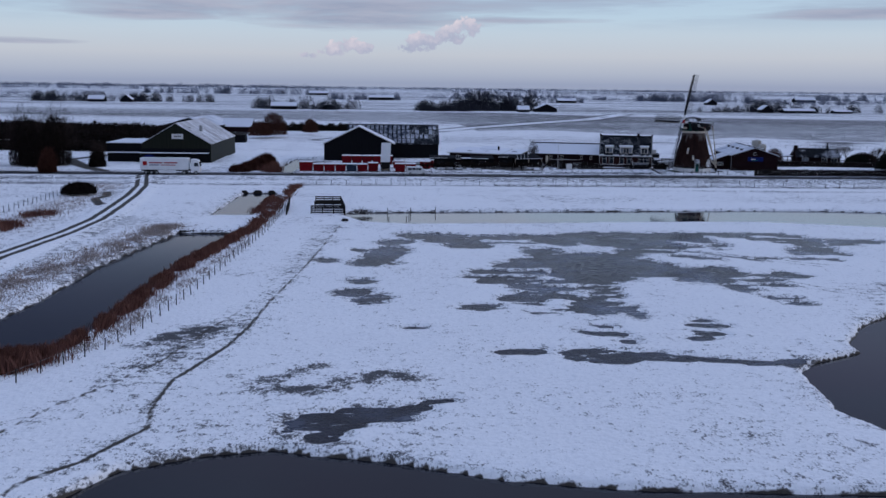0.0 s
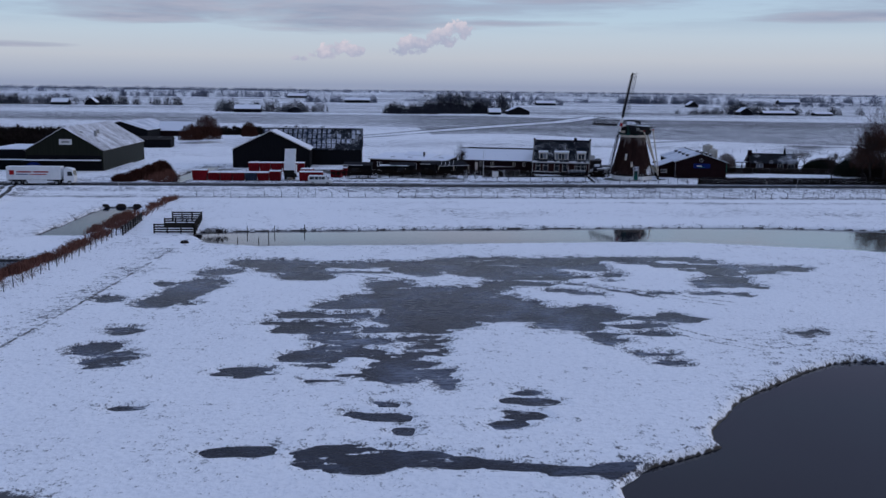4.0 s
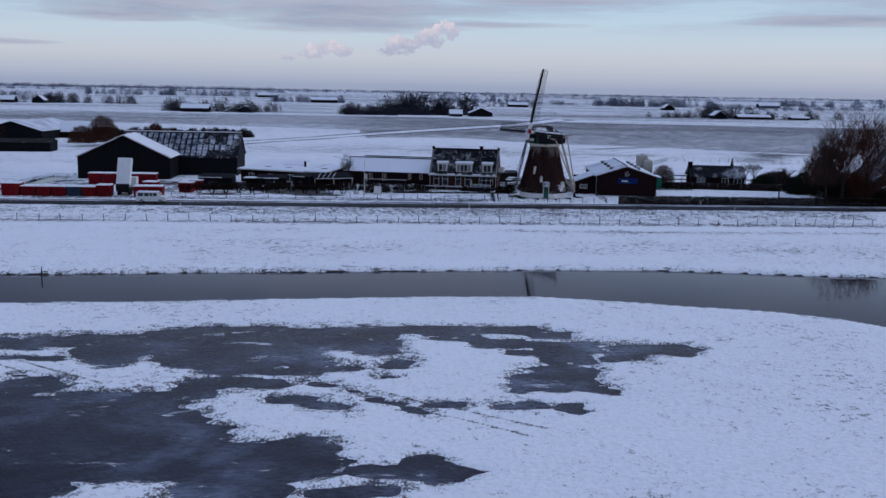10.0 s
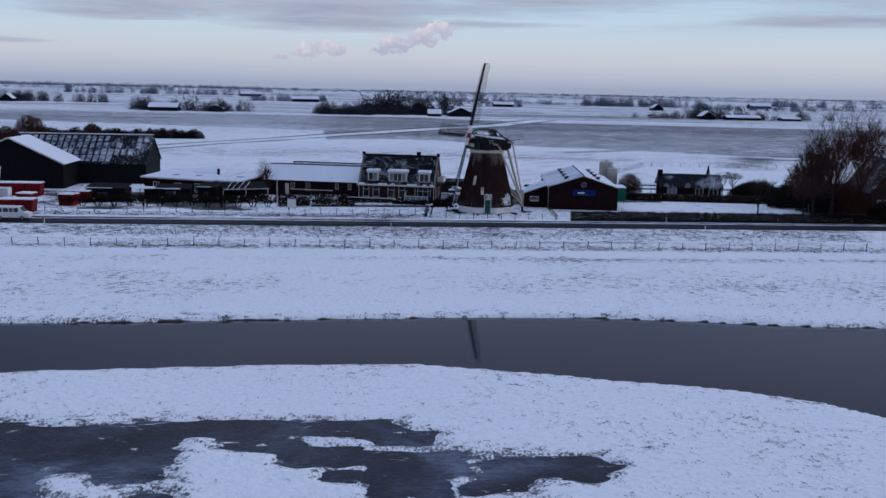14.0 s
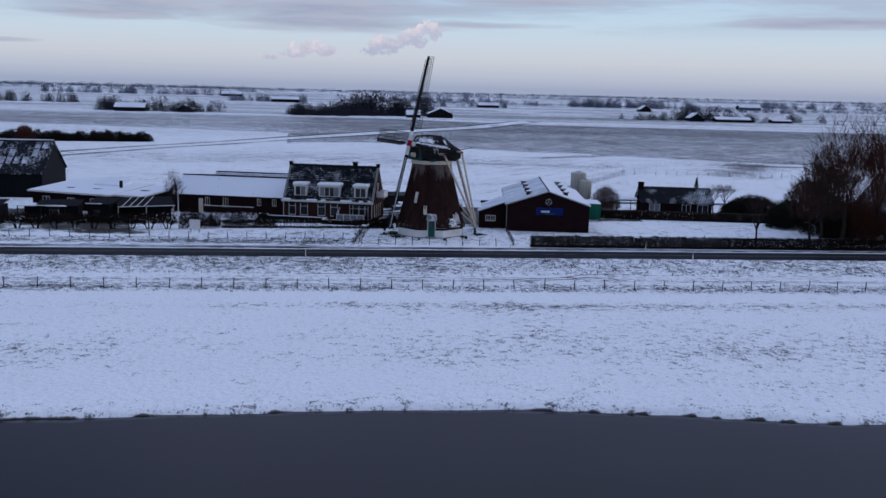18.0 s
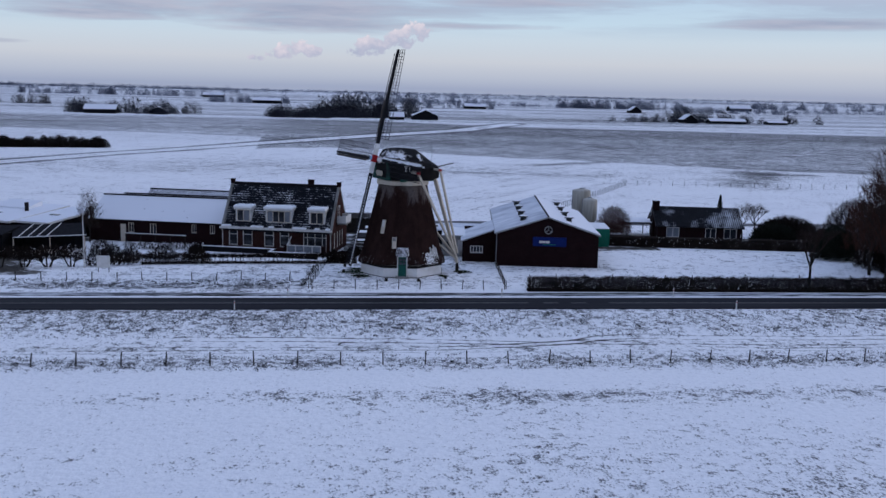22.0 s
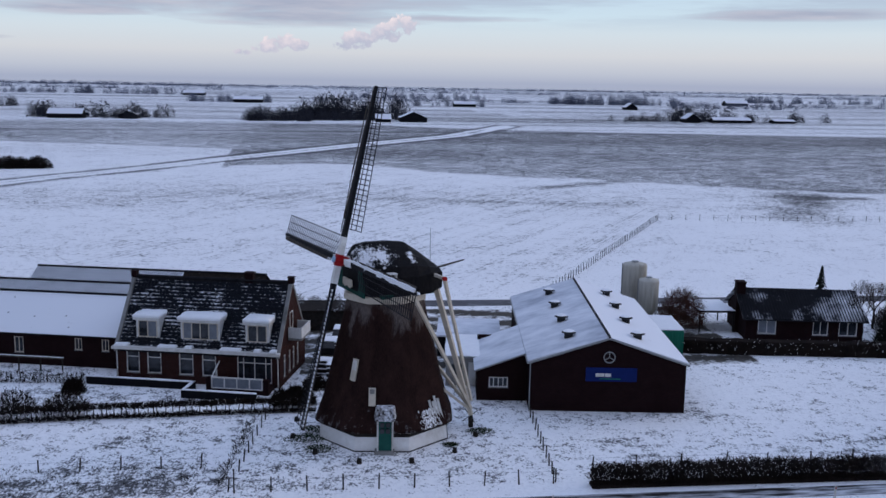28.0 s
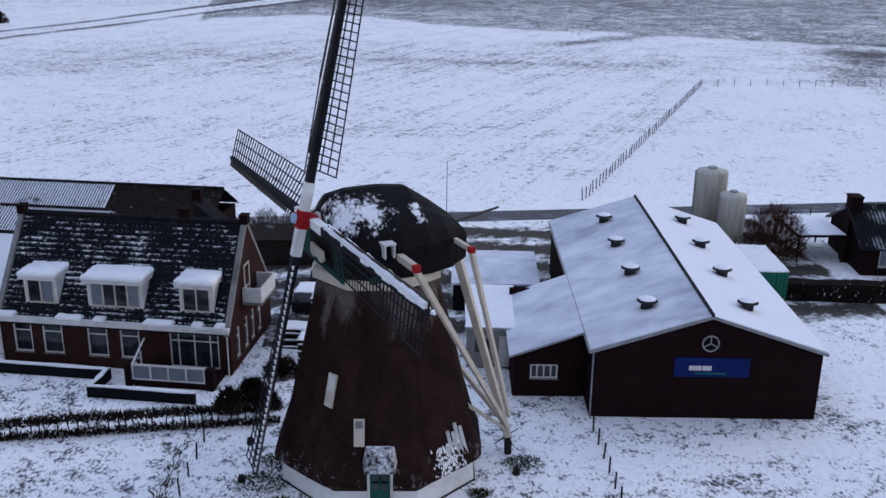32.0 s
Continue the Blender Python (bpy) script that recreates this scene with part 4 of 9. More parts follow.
# ---- mesh helpers ----
class Geo:
    """Vertices and faces of one mesh."""

    def __init__(self):
        self.v, self.f = [], []

    def add(self, verts, faces):
        n = len(self.v)
        self.v.extend(verts)
        self.f.extend([tuple(n + i for i in f) for f in faces])
        return self

    def box(self, x0, x1, y0, y1, z0, z1):
        return self.add([(x0, y0, z0), (x1, y0, z0), (x1, y1, z0), (x0, y1, z0), (x0, y0, z1), (x1, y0, z1), (x1, y1, z1), (x0, y1, z1)],
                        [(0, 3, 2, 1), (4, 5, 6, 7), (0, 1, 5, 4), (1, 2, 6, 5), (2, 3, 7, 6), (3, 0, 4, 7)])

    def hull8(self, p):
        """A six-sided block from four bottom and four top corners, both anticlockwise."""
        return self.add(p, [(0, 3, 2, 1), (4, 5, 6, 7), (0, 1, 5, 4), (1, 2, 6, 5), (2, 3, 7, 6), (3, 0, 4, 7)])

    def prism(self, poly, a, b, axis):
        """A polygon in the plane across axis, drawn out from a to b."""
        n = len(poly)

        def at(p, s):
            return (s, p[0], p[1]) if axis == "x" else (p[0], s, p[1]) if axis == "y" else (p[0], p[1], s)

        v = [at(p, a) for p in poly] + [at(p, b) for p in poly]
        return self.add(v, [tuple(range(n)), tuple(range(2 * n - 1, n - 1, -1))] + [(i, i + n, (i + 1) % n + n, (i + 1) % n) for i in range(n)])

    def beam(self, p, q, w, h=None, n=4):
        """A straight bar from p to q, square (n=4) or round, tapering from w to h."""
        p, q = Vector(p), Vector(q)
        h = w if h is None else h
        d = (q - p).normalized()
        a = d.cross(Vector((0, 0, 1)))
        a = a.normalized() if a.length > 0.05 else Vector((1, 0, 0))
        b = d.cross(a)
        k = math.sqrt(2) / 2 if n == 4 else 0.5
        off = math.pi / 4 if n == 4 else 0
        ring = [(math.cos(off + 2 * math.pi * i / n), math.sin(off + 2 * math.pi * i / n)) for i in range(n)]
        v = [tuple(p + (a * c + b * s) * w * k) for c, s in ring] + [tuple(q + (a * c + b * s) * h * k) for c, s in ring]
        return self.add(v, [tuple(range(n - 1, -1, -1)), tuple(range(n, 2 * n))] + [(i, (i + 1) % n, (i + 1) % n + n, i + n) for i in range(n)])

    def loft(self, rings, cap0=True, cap1=True):
        """Skin over rings of equally many points."""
        n, v, f = len(rings[0]), [], []
        for r in rings:
            v.extend(r)
        for k in range(len(rings) - 1):
            f.extend([(k * n + i, k * n + (i + 1) % n, (k + 1) * n + (i + 1) % n, (k + 1) * n + i) for i in range(n)])
        if cap0:
            f.append(tuple(range(n - 1, -1, -1)))
        if cap1:
            f.append(tuple(range((len(rings) - 1) * n, len(rings) * n)))
        return self.add(v, f)

    def disc(self, c, r, z0, z1, n=16, r1=None):
        r1 = r if r1 is None else r1
        ang = [2 * math.pi * i / n for i in range(n)]
        return self.loft([[(c[0] + r * math.cos(t), c[1] + r * math.sin(t), z0) for t in ang], [(c[0] + r1 * math.cos(t), c[1] + r1 * math.sin(t), z1) for t in ang]])

    def mesh(self, name, material, smooth_faces=False):
        me = bpy.data.meshes.new(name)
        me.from_pydata(self.v, [], self.f)
        me.materials.append(material)
        if smooth_faces:
            me.polygons.foreach_set("use_smooth", [True] * len(me.polygons))
        me.update()
        return me


def part(name, geo, material, parent, label="", smooth_faces=False, bevel=0.0, kind=""):
    ob = new(name, geo.mesh(name, material, smooth_faces))
    ob.parent = parent
    if label or kind:
        tagged(ob, label, kind=kind)
    if bevel:
        m = ob.modifiers.new("bevel", "BEVEL")
        m.width, m.segments, m.limit_method = bevel, 2, "ANGLE"
    return ob


def thing(name, x, y, z, rot, label, category, group="", kind=""):
    ob = new(name)
    ob.empty_display_size = 0.3
    ob.matrix_world = pose(x, y, z, 0, 0, rot)
    return tagged(ob, label, category, group, kind)


def solo(name, geo, material, label, category, group="", kind="", smooth_faces=False):
    ob = new(name, geo.mesh(name, material, smooth_faces))
    return tagged(ob, label, category, group, kind)


def wall_with_openings(length, z0, z1, thick, openings):
    """A wall along x from 0, its outer face at y = 0; openings: x0, x1, z0, z1."""
    xs = sorted({0.0, length, *[o[0] for o in openings], *[o[1] for o in openings]})
    zs = sorted({z0, z1, *[o[2] for o in openings], *[o[3] for o in openings]})
    nx, nz = len(xs), len(zs)

    def solid(i, j):
        if not (0 <= i < nx - 1 and 0 <= j < nz - 1):
            return False
        mx, mz = (xs[i] + xs[i + 1]) / 2, (zs[j] + zs[j + 1]) / 2
        return not any(o[0] < mx < o[1] and o[2] < mz < o[3] for o in openings)

    verts = [(x, y, z) for y in (0, thick) for z in zs for x in xs]

    def at(i, j, back):
        return back * nx * nz + j * nx + i

    faces = []
    for i in range(nx - 1):
        for j in range(nz - 1):
            if solid(i, j):
                faces += [(at(i, j, 0), at(i + 1, j, 0), at(i + 1, j + 1, 0), at(i, j + 1, 0)), (at(i + 1, j, 1), at(i, j, 1), at(i, j + 1, 1), at(i + 1, j + 1, 1))]
                for di, dj, p, q in ((-1, 0, (i, j + 1), (i, j)), (1, 0, (i + 1, j), (i + 1, j + 1)), (0, -1, (i, j), (i + 1, j)), (0, 1, (i + 1, j + 1), (i, j + 1))):
                    if not solid(i + di, j + dj):
                        faces.append((at(*q, 0), at(*p, 0), at(*p, 1), at(*q, 1)))
    used = sorted({k for f in faces for k in f})
    index = {k: n for n, k in enumerate(used)}
    return Geo().add([verts[k] for k in used], [tuple(index[k] for k in f) for f in faces])


def turned(g, rot, x, y, z=0.0):
    """Turn a Geo round z by degrees and move it."""
    c, s = math.cos(radians(rot)), math.sin(radians(rot))
    g.v = [(c * p[0] - s * p[1] + x, s * p[0] + c * p[1] + y, p[2] + z) for p in g.v]
    return g


def window(parent, x, y, rot, x0, x1, z0, z1, mullions=(), transom=None, deep=0.08, material=None, bar=0.09, glass=None, name="window"):
    """A window in a wall plane: frame, bars, sill and panes. Local wall axis starts at x, y, turned by rot."""
    m = material or WHITE
    outer = [(x0, z0), (x1, z0), (x1, z1), (x0, z1)]
    inner = [(x0 + bar, z0 + bar), (x1 - bar, z0 + bar), (x1 - bar, z1 - bar), (x0 + bar, z1 - bar)]
    verts = [(a, yy, b) for yy in (-0.03, deep) for ring in (outer, inner) for a, b in ring]
    faces = []
    for k in range(4):
        n = (k + 1) % 4
        faces += [(k, n, 4 + n, 4 + k), (8 + n, 8 + k, 12 + k, 12 + n), (n, k, 8 + k, 8 + n), (4 + k, 4 + n, 12 + n, 12 + k)]
    w = part(name, turned(Geo().add(verts, faces), rot, x, y), m, parent)
    cuts = [x0 + bar] + [x0 + (x1 - x0) * q for q in mullions] + [x1 - bar]
    for c in cuts[1:-1]:
        part("glazing_bar", turned(Geo().box(c - bar * 0.4, c + bar * 0.4, -0.02, deep * 0.9, z0 + bar, z1 - bar), rot, x, y), m, w)
    zc = [z0 + bar, z1 - bar]
    if transom:
        zt = z0 + (z1 - z0) * transom
        part("glazing_bar", turned(Geo().box(x0 + bar, x1 - bar, -0.024, deep * 0.8, zt - bar * 0.4, zt + bar * 0.4), rot, x, y), m, w)
        zc = [z0 + bar, zt, z1 - bar]
    part("sill", turned(Geo().box(x0 - 0.06, x1 + 0.06, -0.09, 0.02, z0 - 0.07, z0 - 0.004), rot, x, y), CONCRETE, w)
    for a, b in zip(cuts[:-1], cuts[1:]):
        for za, zb in zip(zc[:-1], zc[1:]):
            part("pane", turned(Geo().box(a, b, deep * 0.45, deep * 0.45 + 0.012, za, zb), rot, x, y), glass or GLASS, w)
    return w


def snow_slab(x0, x1, y0, y1, z, h, seed, n=9):
    """A lump-edged layer of snow lying on a flat top."""
    rnd = random.Random(seed)
    g = Geo()
    rim = []
    for k in range(4 * n):
        s, u = k // n, (k % n) / n
        p = ((x0 + (x1 - x0) * u, y0), (x1, y0 + (y1 - y0) * u), (x1 - (x1 - x0) * u, y1), (x0, y1 - (y1 - y0) * u))[s]
        rim.append((p[0] + rnd.uniform(-0.05, 0.05), p[1] + rnd.uniform(-0.05, 0.05)))
    mx, my = (x0 + x1) / 2, (y0 + y1) / 2
    ring = [[(px, py, z) for px, py in rim]]
    ring.append([(px + (px - mx) * 0.02, py, z + h * rnd.uniform(0.35, 0.7)) for px, py in rim])
    ring.append([(mx + (px - mx) * 0.93, my + (py - my) * 0.85, z + h * rnd.uniform(0.85, 1.1)) for px, py in rim])
    return g.loft(ring)


def bare_tree(g_trunk, g_twig, base, height, spread, seed, levels=5, thick=None, upright=0.5, kids=3, split=2):
    """Trunk and limbs into one Geo, twigs into the other."""
    rnd = random.Random(seed)
    thick = thick or height * 0.035

    def grow(p, d, length, w, lev):
        q = p + d * length
        mid = p + d * length * 0.5 + Vector((rnd.uniform(-1, 1), rnd.uniform(-1, 1), rnd.uniform(-0.5, 0.5))) * length * 0.06
        g = g_trunk if lev < split else g_twig
        n = 6 if lev < split else 3
        g.beam(p, mid, w, w * 0.85, n).beam(mid, q, w * 0.85, w * 0.66, n)
        if lev >= levels:
            return
        k = kids + (lev >= 2) + (rnd.random() < 0.4)
        for i in range(k):
            az = 2 * math.pi * (i + rnd.random() * 0.8) / k
            tilt = rnd.uniform(0.28, 0.75) * spread
            side = Vector((math.cos(az), math.sin(az), 0))
            nd = (d * math.cos(tilt) + side * math.sin(tilt) + Vector((0, 0, upright * 0.35))).normalized()
            start = p + d * length * rnd.uniform(0.55 if lev else 0.7, 1.0)
            grow(start, nd, length * rnd.uniform(0.58, 0.8), w * rnd.uniform(0.42, 0.6), lev + 1)
    grow(Vector(base), Vector((rnd.uniform(-0.05, 0.05), rnd.uniform(-0.05, 0.05), 1)).normalized(), height * 0.30, thick, 0)


def blades(g, points, h, w, rnd, lean=0.25):
    """Upright thin leaves, one triangle pair each, at points."""
    for x, y, z in points:
        a, hh = rnd.uniform(0, 2 * math.pi), h * rnd.uniform(0.55, 1.15)
        c, s = math.cos(a) * w / 2, math.sin(a) * w / 2
        lx, ly = rnd.gauss(0, lean) * hh, rnd.gauss(0, lean) * hh
        g.add([(x - c, y - s, z - 0.05), (x + c, y + s, z - 0.05), (x + lx * 0.4 + c * 0.7, y + ly * 0.4 + s * 0.7, z + hh * 0.6), (x + lx, y + ly, z + hh)], [(0, 1, 2), (0, 2, 3)])


def thicket(g, x, y, z, rx, ry, h, count, size, rnd, low=0.0, wide=0.14):
    """A ragged mass of small twig faces filling a dome."""
    for _ in range(count):
        while True:
            u, v, w = rnd.uniform(-1, 1), rnd.uniform(-1, 1), rnd.random()
            if u * u + v * v + w * w < 1:
                break
        p = Vector((x + u * rx, y + v * ry, z + low + (h - low) * w))
        d = Vector((u * 0.6 + rnd.gauss(0, 0.4), v * 0.6 + rnd.gauss(0, 0.4), rnd.uniform(0.3, 1.2))).normalized() * size * rnd.uniform(0.6, 1.5)
        e = Vector((rnd.gauss(0, 1), rnd.gauss(0, 1), rnd.gauss(0, 0.5))).normalized() * size * wide
        g.add([tuple(p - e), tuple(p + e), tuple(p + d)], [(0, 1, 2)])


def gable_roof(parent, x0, x1, y0, y1, eave, ridge, along, material, thick=0.14, over=0.25, names=("roof", "roof"), ridge_at=0.5, mats=None):
    """Two roof slabs over the rectangle; along: the axis of the ridge."""
    out = []
    a0, a1 = (y0, y1) if along == "x" else (x0, x1)
    m = a0 + (a1 - a0) * ridge_at
    lo, hi = ((x0 - over, x1 + over) if along == "x" else (y0 - over, y1 + over))
    for k, a in enumerate((a0, a1)):
        slope = (ridge - eave) / abs(m - a)
        ax = a + (-over if k == 0 else over)
        ze = eave - slope * over
        poly = [(ax, ze), (m, ridge), (m, ridge + thick), (ax, ze + thick)]
        g = Geo().prism(poly, lo, hi, along) if along == "x" else Geo().prism(poly, lo, hi, "y")
        out.append(part(names[k], g, (mats[k] if mats else material), parent))
    return out


def shell(parent, x0, x1, y0, y1, z1, material, thick=0.25, skip=()):
    """Four plain walls, each a part of its own."""
    for key, b in (("front", (x0, x1, y0, y0 + thick)), ("back", (x0, x1, y1 - thick, y1)), ("west", (x0, x0 + thick, y0 + thick, y1 - thick)), ("east", (x1 - thick, x1, y0 + thick, y1 - thick))):
        if key not in skip:
            part("wall", Geo().box(b[0], b[1], b[2], b[3], -0.3, z1), material, parent)


def gable_end(parent, a0, a1, s0, s1, eave, ridge, axis, material, name="gable"):
    """The triangle over a wall, from s0 to s1 thick; axis: across which the wall stands."""
    m = (a0 + a1) / 2
    return part(name, Geo().prism([(a0, eave), (a1, eave), (m, ridge)], s0, s1, axis), material, parent)

# ---- road, cycle path, fences along them ----
def strip(name, y0, y1, z, material, label, category, x0=-900, x1=900, h=0.06):
    return solo(name, Geo().box(x0, x1, y0, y1, z - h, z), material, label, category, kind="structure")


strip("road", 240.4, 245.5, ROAD_Z + 0.06, ASPHALT, "wet dark asphalt country road between snowy verges", "road", h=0.3)
strip("cycle_path", 246.6, 248.0, ROAD_Z + 0.05, PATH_WET, "narrow wet asphalt cycle path beside the road", "path", h=0.3)
marks = new("road_marking", None)
tagged(marks, "worn white double centre line on the road", "road marking", kind="structure")
for x0, x1 in [(-300, 95.5)] + [(97 + 3.0 * k, 98.6 + 3.0 * k) for k in range(2)] + [(104, 300)]:
    for yy in (242.82, 243.1):
        part("line", Geo().box(x0, x1, yy, yy + 0.11, ROAD_Z + 0.05, ROAD_Z + 0.066), LINE_WORN, marks)

POST = Geo().beam((0, 0, -0.3), (0, 0, 1.15), 0.11, 0.10, 6).mesh("post", WOOD_DARK)


def post_fence(name, line, gap, label, wires=(0.55, 1.0), tall=1.0, z=None):
    """Posts along a polyline with wires between them; each post is a part."""
    root = thing(name, line[0][0], line[0][1], 0, 0, label, "fence")
    pts = []
    for (x0, y0), (x1, y1) in zip(line[:-1], line[1:]):
        n = max(1, round(math.hypot(x1 - x0, y1 - y0) / gap))
        pts += [(x0 + (x1 - x0) * k / n, y0 + (y1 - y0) * k / n) for k in range(n)]
    pts.append(line[-1])
    rnd = random.Random(name + str(line[0]))
    zs = ground_z([p[0] for p in pts], [p[1] for p in pts])
    ox, oy = line[0]
    for (x, y), zz in zip(pts, zs):
        o = new("post", POST)
        o.parent = root
        o.matrix_basis = pose(x - ox, y - oy, zz, rnd.gauss(0, 2.5), rnd.gauss(0, 2.5), rnd.uniform(0, 90)) @ Matrix.Diagonal((1, 1, tall * rnd.uniform(0.92, 1.06), 1))
    for hgt in wires:
        g = Geo()
        for k in range(len(pts) - 1):
            g.beam((pts[k][0] - ox, pts[k][1] - oy, zs[k] + hgt * tall), (pts[k + 1][0] - ox, pts[k + 1][1] - oy, zs[k + 1] + hgt * tall), 0.018, 0.018, 3)
        part("wire", g, METAL, root)
    return root


post_fence("fence", [(-16, 222.6), (175, 222.2)], 3.42, "grey wooden post and wire pasture fence in snow")
post_fence("fence", [(-31.5, 66), (-28.5, 73.8), (-26.5, 78.8), (-24.4, 83.2), (-23.0, 90.7), (-21.4, 105.6), (-20.2, 125), (-18.7, 153), (-18.4, 181)], 2.6, "leaning post and wire fence beside the reeds", (0.6, 1.0))
post_fence("fence", [(9, 254.7), (70.6, 254.7)], 2.65, "low post and wire fence by the hedge", (0.8,), 0.85)
post_fence("fence", [(73.2, 250.3), (94.2, 250.1)], 2.25, "low black garden fence in front of the mill", (0.9,), 0.95)
post_fence("fence", [(72.8, 250.5), (74.4, 264)], 1.6, "low garden fence between house and mill", (0.5, 0.9), 0.8)
post_fence("fence", [(94.4, 250.3), (95.4, 263)], 1.4, "low wire fence between mill and barn", (0.5, 0.9), 0.85)
post_fence("fence", [(97, 250.7), (150, 250.2)], 3.1, "thin post fence behind the roadside hedge", (1.0,), 1.45)
post_fence("fence", [(107.6, 311.6), (148.2, 383.4)], 1.5, "field fence with closely set posts in snow", (0.35, 0.7, 1.05), 1.15)
post_fence("fence", [(148.2, 383.4), (268, 377)], 3.0, "field fence with closely set posts in snow", (0.5, 1.0), 1.1)
post_fence("fence", [(112, 300.5), (185, 299)], 5.0, "thin wire fence behind the bungalow", (0.9,), 1.0)
post_fence("fence", [(-67, 150), (-66, 205)], 2.2, "post and wire fence along the lane ditch", (0.6, 1.0), 1.1)

# roadside marker posts
for x, y in ((66.0, 240.0), (13.5, 240.0), (-36, 240.0), (116.5, 240.0), (166, 240.0), (112, 246.1), (70.8, 246.1), (93.2, 246.1)):
    r = thing("marker_post", x, y, ROAD_Z, 0, "slim white roadside marker post in snow", "post", "roadside marker posts")
    part("post", Geo().beam((0, 0, -0.2), (0, 0, 0.95), 0.12, 0.10, 4), WHITE, r)
    part("reflector", Geo().box(-0.045, 0.045, -0.065, -0.05, 0.7, 0.82), RED, r)

# ---- the mill ----
MILL = (83.6, 261.4)
mill = thing("windmill", MILL[0], MILL[1], NORTH_Z, 0, "old thatched smock windmill with white base and lattice sails", "windmill")
BODY_TURN = -6.0


def octagon(a, z, turn=BODY_TURN, c=(0, 0)):
    r = a / math.cos(math.pi / 8)
    return [(c[0] + r * math.cos(radians(turn + 22.5 + 45 * k)), c[1] + r * math.sin(radians(turn + 22.5 + 45 * k)), z) for k in range(8)]


def body_apothem(z):
    return float(np.interp(z, [1.5, 1.85, 2.5, 4.0, 5.6, 7.4, 9.0, 10.6], [5.12, 4.98, 4.72, 4.28, 3.93, 3.5, 3.12, 2.82]))


part("base_wall", Geo().loft([octagon(4.78, -0.4), octagon(4.68, 1.8)]), LIMEWASH, mill, "whitewashed brick base")
part("plinth", Geo().loft([octagon(4.86, -0.4), octagon(4.84, 0.03), octagon(4.79, 0.06)], False, False), WOOD_DARK, mill, "dark tarred plinth at the foot of the base")
rings = []
for k in range(33):
    z = 1.5 + (10.5 - 1.5) * k / 32
    a = body_apothem(z)
    pts = octagon(a, z)
    ring = []
    for i in range(8):      # rounded corners and uneven thatch between them
        p, q = Vector(pts[i]), Vector(pts[(i + 1) % 8])
        for u in (0.06, 0.28, 0.5, 0.72, 0.94):
            s = p.lerp(q, u)
            rr = 1 + 0.006 * noise.noise(s * 1.3) + 0.010 * math.cos((u - 0.5) * math.pi)
            ring.append((s.x * rr, s.y * rr, s.z - 0.12 * min(1, max(0, abs(s.x) - 1.9) / 2.6) * max(0.0, 1 - (z - 1.5) / 3.0) + (0.05 * noise.noise(s * 0.9) if k == 0 else 0)))
    rings.append(ring)
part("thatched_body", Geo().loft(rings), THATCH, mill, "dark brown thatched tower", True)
part("under_eave", Geo().loft([octagon(4.66, 0.98), octagon(4.9, 1.42)], False, False), WOOD_DARK, mill)
part("curb_ring", Geo().loft([octagon(2.86, 10.45), octagon(3.02, 10.5), octagon(3.02, 10.95), octagon(2.9, 11.0)]), CREAM, mill, "cream curb ring under the cap")

# directions of the cap: forward to the sails, to the near side, up
YAW, TIP = radians(20.0), radians(13.0)
FWD = Vector((-math.cos(YAW), -math.sin(YAW), 0))
SIDE = Vector((math.sin(YAW), -math.cos(YAW), 0))
UP = Vector((0, 0, 1))


def cap_at(s, u, z):
    p = FWD * s + SIDE * u + UP * z
    return (p.x, p.y, p.z)


rings = []
for s, w, zb, zs, zt in [(2.85, 1.5, 11.3, 12.8, 13.9), (2.55, 2.05, 11.05, 12.65, 14.5), (1.6, 2.7, 11.0, 12.45, 14.66), (0.0, 3.0, 11.0, 12.4, 14.66), (-1.4, 2.98, 11.0, 12.4, 14.5), (-2.5, 2.75, 11.05, 12.5, 13.78), (-3.55, 2.35, 11.3, 12.5, 13.0), (-3.78, 1.95, 11.5, 12.3, 12.75)]:
    half = [(1.0, 0.0), (1.02, 0.5), (1.0, 1.0), (0.84, 1.32), (0.55, 1.64), (0.28, 1.86), (0.08, 2.0)]
    ring = [(w * c, zb + (zs - zb) * q if q <= 1 else zs + (zt - zs) * (q - 1)) for c, q in half]
    ring = ring + [(-u, z) for u, z in reversed(ring)]
    rings.append([cap_at(s, u, z) for u, z in ring])


